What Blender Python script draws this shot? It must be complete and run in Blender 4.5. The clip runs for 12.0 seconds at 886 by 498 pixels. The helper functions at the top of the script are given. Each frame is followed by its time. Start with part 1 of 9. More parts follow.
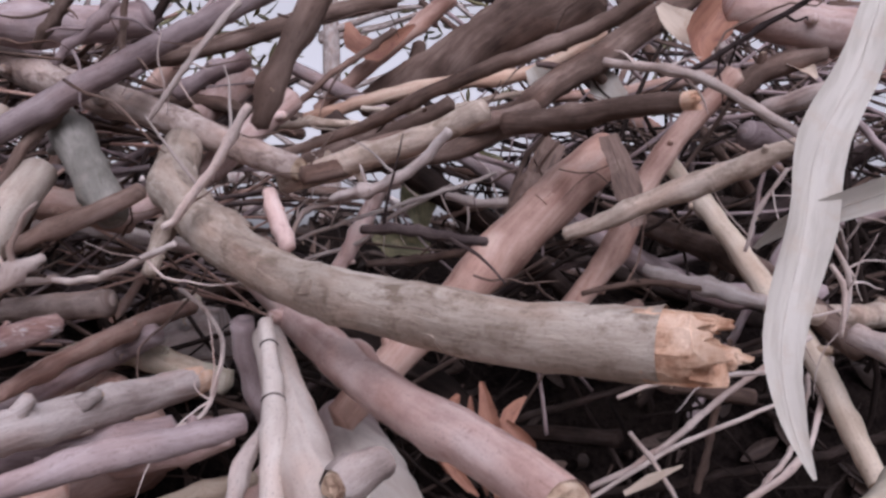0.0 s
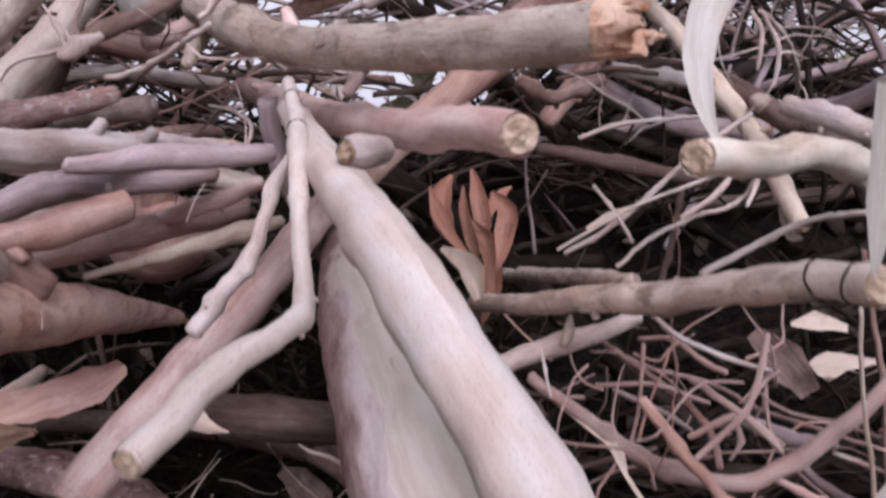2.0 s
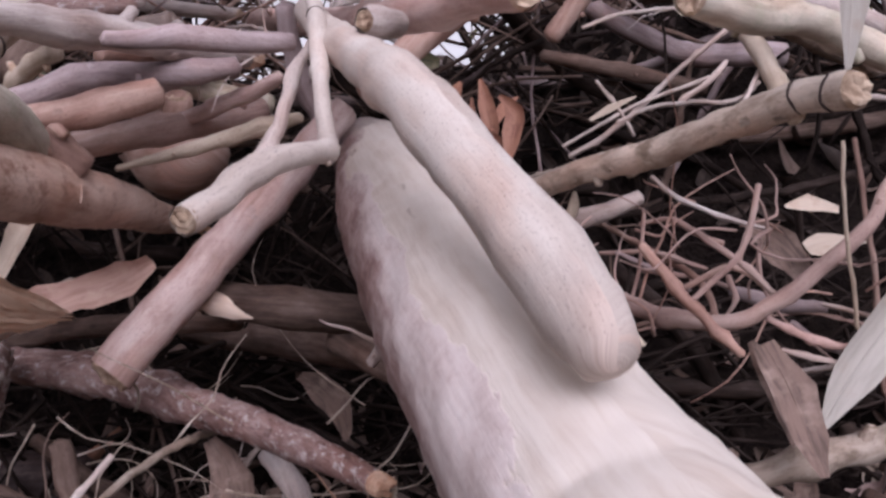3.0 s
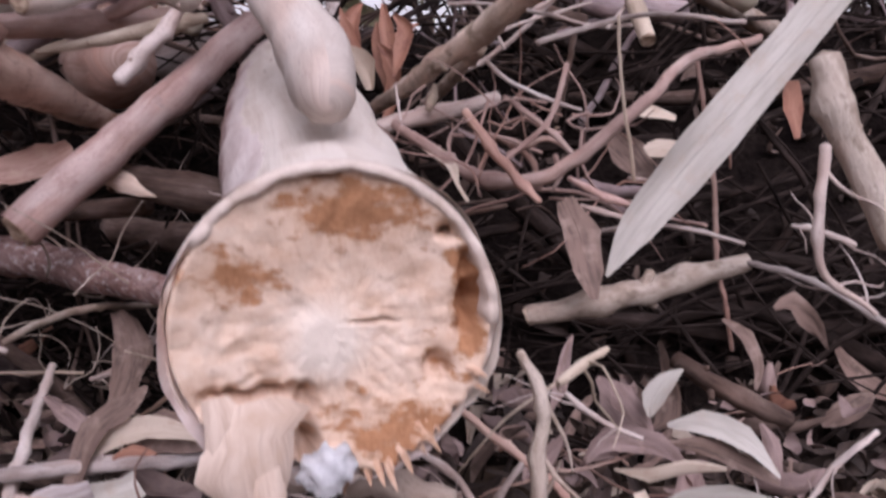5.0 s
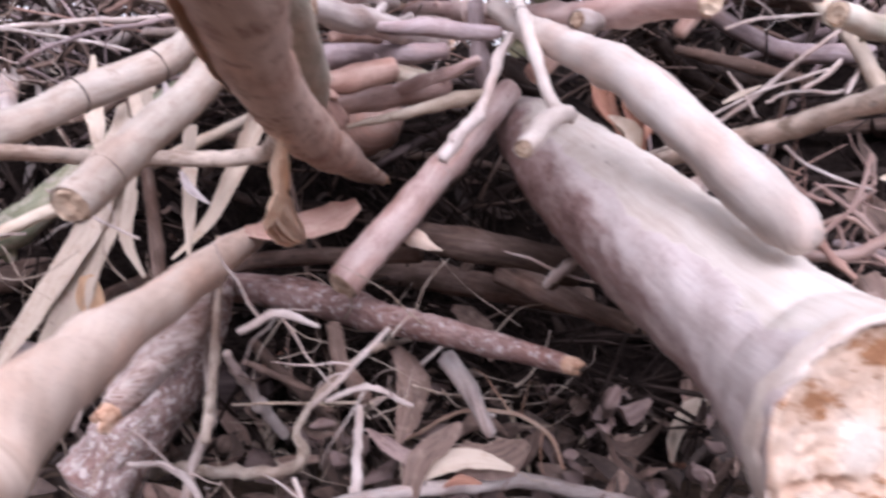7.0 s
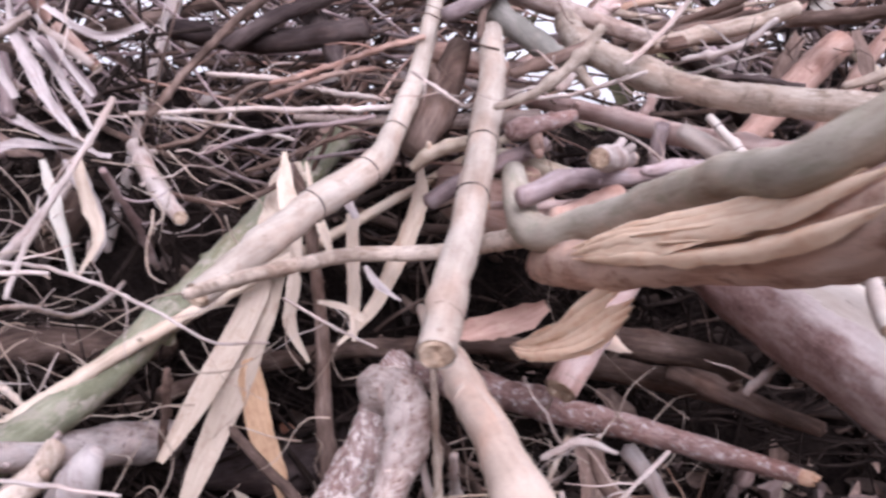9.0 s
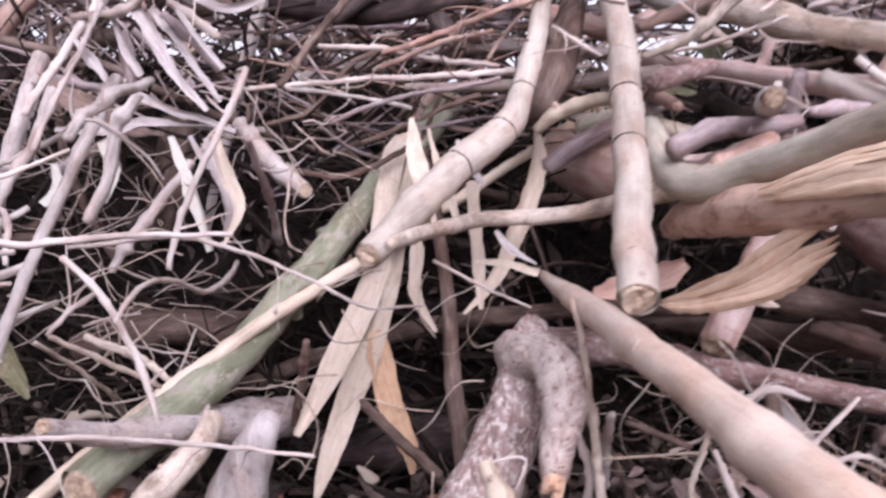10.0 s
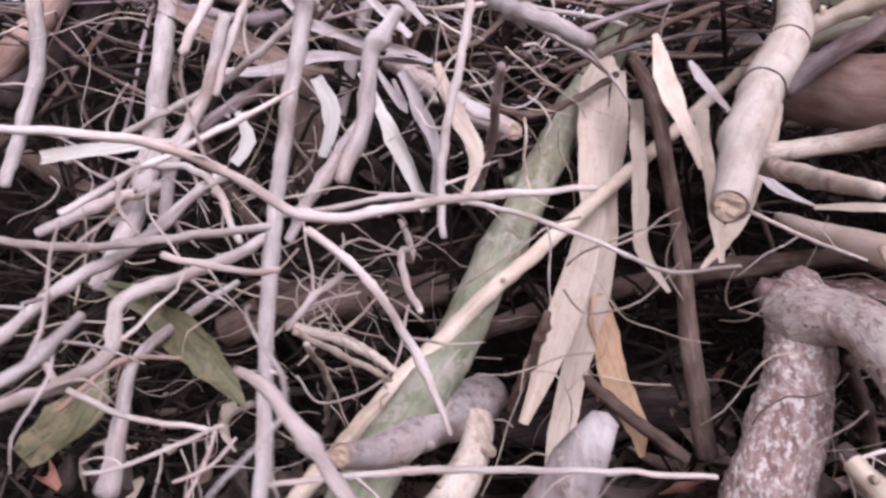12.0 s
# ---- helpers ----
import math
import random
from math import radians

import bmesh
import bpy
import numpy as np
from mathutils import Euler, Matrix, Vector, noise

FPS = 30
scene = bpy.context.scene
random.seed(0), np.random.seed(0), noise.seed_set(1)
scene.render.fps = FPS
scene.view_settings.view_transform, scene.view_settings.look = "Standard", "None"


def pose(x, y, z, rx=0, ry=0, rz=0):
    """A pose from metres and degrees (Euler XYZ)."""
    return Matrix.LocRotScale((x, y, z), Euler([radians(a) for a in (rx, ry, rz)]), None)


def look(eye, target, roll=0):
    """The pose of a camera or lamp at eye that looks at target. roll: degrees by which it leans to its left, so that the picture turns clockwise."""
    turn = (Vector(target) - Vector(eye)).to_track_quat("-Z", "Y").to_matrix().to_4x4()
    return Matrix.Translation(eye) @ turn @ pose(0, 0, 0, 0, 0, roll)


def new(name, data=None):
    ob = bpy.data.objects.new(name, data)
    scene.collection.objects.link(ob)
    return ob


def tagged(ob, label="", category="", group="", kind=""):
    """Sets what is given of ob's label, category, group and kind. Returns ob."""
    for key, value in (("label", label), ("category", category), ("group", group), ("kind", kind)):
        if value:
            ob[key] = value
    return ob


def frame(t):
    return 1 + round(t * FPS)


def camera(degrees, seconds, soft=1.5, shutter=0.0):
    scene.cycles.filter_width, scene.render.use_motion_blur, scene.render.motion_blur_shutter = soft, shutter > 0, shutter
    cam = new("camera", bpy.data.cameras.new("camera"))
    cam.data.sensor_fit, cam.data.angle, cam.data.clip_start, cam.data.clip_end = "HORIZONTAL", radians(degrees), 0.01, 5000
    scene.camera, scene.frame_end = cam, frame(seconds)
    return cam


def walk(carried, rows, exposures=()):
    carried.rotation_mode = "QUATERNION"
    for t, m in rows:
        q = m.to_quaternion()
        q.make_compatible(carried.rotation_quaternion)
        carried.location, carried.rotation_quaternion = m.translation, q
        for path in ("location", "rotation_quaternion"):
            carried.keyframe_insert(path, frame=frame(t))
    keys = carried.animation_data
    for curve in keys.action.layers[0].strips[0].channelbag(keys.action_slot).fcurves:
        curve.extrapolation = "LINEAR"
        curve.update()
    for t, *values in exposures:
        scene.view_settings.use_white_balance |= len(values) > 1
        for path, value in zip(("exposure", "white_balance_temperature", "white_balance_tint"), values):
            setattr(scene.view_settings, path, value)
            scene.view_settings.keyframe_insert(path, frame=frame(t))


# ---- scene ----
cam = camera(60.0, 12.0, 2.7, 0.5)
PATH = [
    (0, (0.0000, 0.0000, 0.6200), (0.0000, 1.0000, 0.6200), 0.00),
    (0.5, (-0.0061, -0.0254, 0.6089), (-0.0143, 0.9745, 0.5984), 0.08),
    (1, (-0.0092, -0.0544, 0.5802), (-0.0187, 0.9451, 0.5517), 0.56),
    (1.5, (0.0022, -0.0716, 0.5500), (-0.0098, 0.9269, 0.4956), 0.29),
    (2, (0.0113, -0.0935, 0.5047), (-0.0021, 0.9038, 0.4329), -0.49),
    (2.5, (0.0147, -0.1081, 0.4660), (-0.0127, 0.8885, 0.3888), -0.68),
    (2.7, (0.0100, -0.1161, 0.4525), (-0.0104, 0.8796, 0.3617), -1.30),
    (4.3, (0.0037, -0.1991, 0.4014), (-0.0311, 0.7968, 0.3180), 0.57),
    (4.5, (0.0358, -0.2093, 0.3893), (0.0020, 0.7865, 0.3047), 0.56),
    (5, (0.0997, -0.2035, 0.3550), (0.0890, 0.7927, 0.2686), 1.47),
    (5.5, (0.0872, -0.2222, 0.3219), (0.0802, 0.7723, 0.2175), 2.04),
    (6, (0.0317, -0.2357, 0.3488), (0.0155, 0.7584, 0.2418), 1.92),
    (6.5, (-0.0349, -0.2620, 0.3808), (-0.0779, 0.7317, 0.2766), 1.68),
    (7, (-0.0977, -0.2855, 0.4160), (-0.1674, 0.7064, 0.3097), 1.28),
    (7.2, (-0.1269, -0.2798, 0.4254), (-0.2120, 0.7101, 0.3120), 0.83),
    (8.8, (-0.3556, -0.3371, 0.4915), (-0.3048, 0.6574, 0.4006), 3.34),
    (9, (-0.3871, -0.3315, 0.5052), (-0.3401, 0.6632, 0.4138), 3.20),
    (9.5, (-0.4490, -0.3491, 0.4890), (-0.4225, 0.6464, 0.3976), 2.64),
    (10, (-0.4989, -0.3188, 0.4698), (-0.4856, 0.6759, 0.3672), 0.76),
    (10.5, (-0.5597, -0.2705, 0.4572), (-0.5433, 0.7207, 0.3257), -1.10),
    (11, (-0.6331, -0.2256, 0.4525), (-0.6205, 0.7623, 0.2977), -1.20),
    (11.5, (-0.6858, -0.1741, 0.4458), (-0.6672, 0.8122, 0.2819), -1.49),
    (12, (-0.7282, -0.1726, 0.4631), (-0.7056, 0.8120, 0.2899), -2.15),
]
EXPOSURES = [(0.0, -1.12, 5900, 24), (0.5, -1.06, 5900, 24), (1.0, -0.76, 5900, 24), (1.5, -0.74, 5920, 25), (2.5, -0.91, 5980, 26), (5.0, -0.86, 6050, 29), (5.5, -0.46, 6050, 28), (7.0, -0.33, 5870, 26), (9.5, -0.26, 5900, 26), (10.5, -0.30, 5900, 26), (12.0, -0.42, 5920, 27)]
walk(cam, [(t, look(eye, target, roll)) for t, eye, target, roll in PATH], EXPOSURES)

# ---- world and light ----
SUN_EL, SUN_AZ = radians(38), radians(170)
world = bpy.data.worlds.new("sky")
scene.world = world
world.use_nodes = True
wn = world.node_tree.nodes
sky = wn.new("ShaderNodeTexSky")
sky.sky_type, sky.sun_disc = "NISHITA", False
sky.sun_elevation, sky.sun_rotation = SUN_EL, SUN_AZ
sky.air_density, sky.dust_density, sky.ozone_density = 1.0, 4.0, 1.0
wn["Background"].inputs["Strength"].default_value = 0.33
cloud = wn.new("ShaderNodeHueSaturation")  # an overcast sky is nearly white
cloud.inputs["Saturation"].default_value = 0.02
world.node_tree.links.new(sky.outputs["Color"], cloud.inputs["Color"])
world.node_tree.links.new(cloud.outputs["Color"], wn["Background"].inputs["Color"])
sun = new("sun", bpy.data.lights.new("sun", "SUN"))
sun.data.energy, sun.data.angle, sun.data.color = 1.7, radians(40), (1.0, 0.94, 0.9)
sun_from = Vector((math.sin(SUN_AZ) * math.cos(SUN_EL), math.cos(SUN_AZ) * math.cos(SUN_EL), math.sin(SUN_EL)))
sun.matrix_world = look(sun_from * 30, (0, 0, 0))


# ---- materials ----
def material(name, rough=0.8):
    m = bpy.data.materials.new(name)
    m.use_nodes = True
    n, l = m.node_tree.nodes, m.node_tree.links
    b = n["Principled BSDF"]
    b.inputs["Roughness"].default_value = rough
    b.inputs["Specular IOR Level"].default_value = 0.3
    return m, n, l, b


def noise_node(n, l, vec, scale, detail=4.0, rough=0.55, stretch=None):
    t = n.new("ShaderNodeTexNoise")
    t.inputs["Scale"].default_value, t.inputs["Detail"].default_value, t.inputs["Roughness"].default_value = scale, detail, rough
    if stretch:
        mp = n.new("ShaderNodeMapping")
        mp.inputs["Scale"].default_value = stretch
        l.new(vec, mp.inputs["Vector"])
        vec = mp.outputs["Vector"]
    l.new(vec, t.inputs["Vector"])
    return t.outputs["Fac"]


def ramp(n, l, fac, stops):
    r = n.new("ShaderNodeValToRGB")
    e = r.color_ramp.elements
    while len(e) < len(stops):
        e.new(0.5)
    for k, (p, c) in zip(e, stops):
        k.position, k.color = p, (*c, 1)
    l.new(fac, r.inputs["Fac"])
    return r.outputs["Color"]


def mix(n, l, fac, a, b, how="MIX"):
    x = n.new("ShaderNodeMix")
    x.data_type, x.blend_type = "RGBA", how
    for sock, v in ((x.inputs["Factor"], fac), (x.inputs["A"], a), (x.inputs["B"], b)):
        if isinstance(v, (int, float)):
            sock.default_value = v
        elif isinstance(v, tuple):
            sock.default_value = (*v, 1)
        else:
            l.new(v, sock)
    return x.outputs["Result"]


def maths(n, l, how, a, b):
    x = n.new("ShaderNodeMath")
    x.operation = how
    for sock, v in zip(x.inputs, (a, b)):
        if isinstance(v, (int, float)):
            sock.default_value = v
        else:
            l.new(v, sock)
    return x.outputs[0]


def bump(n, l, b, height, strength, distance):
    k = n.new("ShaderNodeBump")
    k.inputs["Strength"].default_value, k.inputs["Distance"].default_value = strength, distance
    l.new(height, k.inputs["Height"])
    l.new(k.outputs["Normal"], b.inputs["Normal"])


def varied(n, l, col, amount=0.3):
    """Each piece a little lighter or darker and warmer or cooler than the next."""
    info = n.new("ShaderNodeObjectInfo")
    h = n.new("ShaderNodeHueSaturation")
    l.new(maths(n, l, "ADD", maths(n, l, "MULTIPLY", info.outputs["Random"], amount * 2), 1 - amount), h.inputs["Value"])
    l.new(col, h.inputs["Color"])
    return h.outputs["Color"]


def bark(name, dark, mid, light, streak=1.0, patch=None, patch_at=0.6, relief=0.5, rough=0.8, vary=0.2, blotch=45.0, crack=0.0, soft=0.05, gloss=0.3):
    """Bark on a round stick: fibres along it, blotches, fine pits; patch is a lichen or peeled colour."""
    m, n, l, b = material(name, rough)
    b.inputs["Specular IOR Level"].default_value = gloss
    uv = n.new("ShaderNodeUVMap").outputs["UV"]
    info = n.new("ShaderNodeObjectInfo")
    off = n.new("ShaderNodeVectorMath")
    off.operation = "ADD"
    l.new(uv, off.inputs[0])
    l.new(info.outputs["Random"], off.inputs[1])
    vec = off.outputs["Vector"]
    fibre = noise_node(n, l, vec, 260.0, 5.0, 0.65, (1.0, 0.09 / streak, 1.0))
    blot = noise_node(n, l, vec, blotch, 4.0, 0.6, (1.0, 0.45, 1.0))
    pits = noise_node(n, l, vec, 900.0, 2.0, 0.6, (1.0, 0.5, 1.0))
    broad = noise_node(n, l, vec, 17.0, 3.0, 0.55, (1.0, 0.6, 1.0))
    fac = maths(n, l, "ADD", maths(n, l, "MULTIPLY", fibre, 0.24), maths(n, l, "ADD", maths(n, l, "MULTIPLY", blot, 0.46), maths(n, l, "MULTIPLY", broad, 0.3)))
    col = ramp(n, l, fac, [(0.38, dark), (0.5, mid), (0.62, light)])
    # a warm flush in places, as bark has where it wears thin
    flush = ramp(n, l, noise_node(n, l, vec, 24.0, 3.0, 0.6, (1.3, 0.5, 1.0)), [(0.48, (1, 1, 1)), (0.68, (1.03, 0.92, 0.87))])
    col = mix(n, l, 1.0, col, flush, "MULTIPLY")
    speck = ramp(n, l, pits, [(0.30, (0.35, 0.3, 0.3)), (0.42, (1, 1, 1))])
    col = mix(n, l, 0.4, col, speck, "MULTIPLY")
    if patch:
        pn = noise_node(n, l, vec, blotch * 1.6, 5.0, 0.7, (1.0, 0.6, 1.0))
        pf = ramp(n, l, pn, [(patch_at - soft, (0, 0, 0)), (patch_at + soft, (1, 1, 1))])
        col = mix(n, l, pf, col, patch)
    fiss = None
    if crack:
        cn = noise_node(n, l, vec, 150.0, 3.0, 0.6, (1.0, 0.22, 1.0))
        fiss = maths(n, l, "ABSOLUTE", maths(n, l, "SUBTRACT", cn, 0.5), 0)
        col = mix(n, l, crack, col, ramp(n, l, fiss, [(0.0, (0.22, 0.17, 0.15)), (0.05, (1, 1, 1))]), "MULTIPLY")
    l.new(varied(n, l, col, vary), b.inputs["Base Color"])
    height = maths(n, l, "ADD", maths(n, l, "MULTIPLY", fibre, 0.6), maths(n, l, "ADD", maths(n, l, "MULTIPLY", blot, 0.5), maths(n, l, "MULTIPLY", pits, 0.15)))
    if fiss is not None:
        height = maths(n, l, "ADD", height, maths(n, l, "MULTIPLY", maths(n, l, "MINIMUM", fiss, 0.07), 7.0 * crack))
    bump(n, l, b, height, relief, 0.0025)
    return m


def raw_wood(name, dark, mid, light, scale=160.0, relief=0.8):
    """Torn or sawn wood: fibres, rot stains, pale heart."""
    m, n, l, b = material(name, 0.85)
    vec = n.new("ShaderNodeTexCoord").outputs["Object"]
    a = noise_node(n, l, vec, scale, 6.0, 0.7)
    c = noise_node(n, l, vec, scale * 0.28, 4.0, 0.6)
    fac = maths(n, l, "ADD", maths(n, l, "MULTIPLY", a, 0.45), maths(n, l, "MULTIPLY", c, 0.55))
    l.new(varied(n, l, ramp(n, l, fac, [(0.36, dark), (0.48, mid), (0.62, light)]), 0.1), b.inputs["Base Color"])
    bump(n, l, b, a, relief, 0.003)
    return m


def leaf_skin(name, base, edge, stain, rough=0.6, spread=0.2):
    m, n, l, b = material(name, rough)
    uv = n.new("ShaderNodeUVMap").outputs["UV"]
    info = n.new("ShaderNodeObjectInfo")
    off = n.new("ShaderNodeVectorMath")
    off.operation = "ADD"
    l.new(uv, off.inputs[0])
    l.new(info.outputs["Random"], off.inputs[1])
    vec = off.outputs["Vector"]
    vein = noise_node(n, l, vec, 300.0, 4.0, 0.6, (1.0, 0.12, 1.0))
    blot = noise_node(n, l, vec, 70.0, 5.0, 0.65)
    col = ramp(n, l, vein, [(0.35, edge), (0.55, base)])
    sf = ramp(n, l, blot, [(0.52, (0, 0, 0)), (0.72, (1, 1, 1))])
    col = mix(n, l, sf, col, stain)
    isl = n.new("ShaderNodeNewGeometry").outputs["Random Per Island"]
    h = n.new("ShaderNodeHueSaturation")
    l.new(maths(n, l, "ADD", maths(n, l, "MULTIPLY", isl, spread * 2), 1 - spread), h.inputs["Value"])
    l.new(col, h.inputs["Color"])
    l.new(varied(n, l, h.outputs["Color"], 0.12), b.inputs["Base Color"])
    bump(n, l, b, vein, 0.4, 0.001)
    return m


def peeled_bark():
    """The log: bare pale wood along its back, lilac-grey skin beside it, mauve-red bark left on the flank."""
    m, n, l, b = material("peeled_log_bark", 0.6)
    uv = n.new("ShaderNodeUVMap")
    uv.uv_map = "UVMap"
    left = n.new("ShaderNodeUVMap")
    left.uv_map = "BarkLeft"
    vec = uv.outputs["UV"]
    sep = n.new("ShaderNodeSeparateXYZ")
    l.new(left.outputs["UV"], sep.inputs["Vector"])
    fibre = noise_node(n, l, vec, 200.0, 4.0, 0.6, (1.0, 0.06, 1.0))
    blot = noise_node(n, l, vec, 24.0, 5.0, 0.62, (1.0, 0.35, 1.0))
    flake = noise_node(n, l, vec, 60.0, 5.0, 0.65, (1.0, 0.3, 1.0))
    fine = noise_node(n, l, vec, 220.0, 4.0, 0.65)
    bare = ramp(n, l, maths(n, l, "ADD", maths(n, l, "MULTIPLY", fibre, 0.35), maths(n, l, "MULTIPLY", blot, 0.65)), [(0.36, (0.57, 0.48, 0.41)), (0.5, (0.68, 0.61, 0.545)), (0.64, (0.74, 0.68, 0.625))])
    skin = ramp(n, l, maths(n, l, "ADD", maths(n, l, "MULTIPLY", fine, 0.3), maths(n, l, "MULTIPLY", flake, 0.7)), [(0.36, (0.5, 0.395, 0.37)), (0.5, (0.64, 0.55, 0.525)), (0.64, (0.7, 0.63, 0.605))])
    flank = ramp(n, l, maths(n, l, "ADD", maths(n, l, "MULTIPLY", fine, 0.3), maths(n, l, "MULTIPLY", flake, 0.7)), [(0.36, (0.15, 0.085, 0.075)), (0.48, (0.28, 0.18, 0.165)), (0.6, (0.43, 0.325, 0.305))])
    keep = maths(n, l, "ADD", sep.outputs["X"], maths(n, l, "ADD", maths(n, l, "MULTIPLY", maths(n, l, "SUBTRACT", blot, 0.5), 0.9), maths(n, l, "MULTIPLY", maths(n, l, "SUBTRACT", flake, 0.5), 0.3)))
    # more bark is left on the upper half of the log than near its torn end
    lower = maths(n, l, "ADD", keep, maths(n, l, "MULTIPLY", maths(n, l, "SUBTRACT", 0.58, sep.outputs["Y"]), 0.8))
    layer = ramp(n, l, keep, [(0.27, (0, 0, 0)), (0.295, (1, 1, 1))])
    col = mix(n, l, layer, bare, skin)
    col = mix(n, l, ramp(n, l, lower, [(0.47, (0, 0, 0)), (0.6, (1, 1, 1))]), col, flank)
    # small dark scars
    scar = ramp(n, l, noise_node(n, l, vec, 70.0, 2.0, 0.5, (1.0, 0.3, 1.0)), [(0.24, (0.4, 0.3, 0.26)), (0.3, (1, 1, 1))])
    col = mix(n, l, 0.8, col, scar, "MULTIPLY")
    # weathered darker towards the old broken top of the log
    old = ramp(n, l, maths(n, l, "ADD", sep.outputs["Y"], maths(n, l, "MULTIPLY", maths(n, l, "SUBTRACT", flake, 0.5), 0.3)), [(0.05, (1, 1, 1)), (0.2, (0, 0, 0))])
    col = mix(n, l, old, col, mix(n, l, fine, (0.22, 0.16, 0.15), (0.44, 0.35, 0.33)))
    l.new(col, b.inputs["Base Color"])
    bump(n, l, b, maths(n, l, "ADD", maths(n, l, "MULTIPLY", fibre, 0.5), maths(n, l, "ADD", maths(n, l, "MULTIPLY", flake, 0.5), maths(n, l, "MULTIPLY", layer, 0.35))), 0.45, 0.003)
    return m


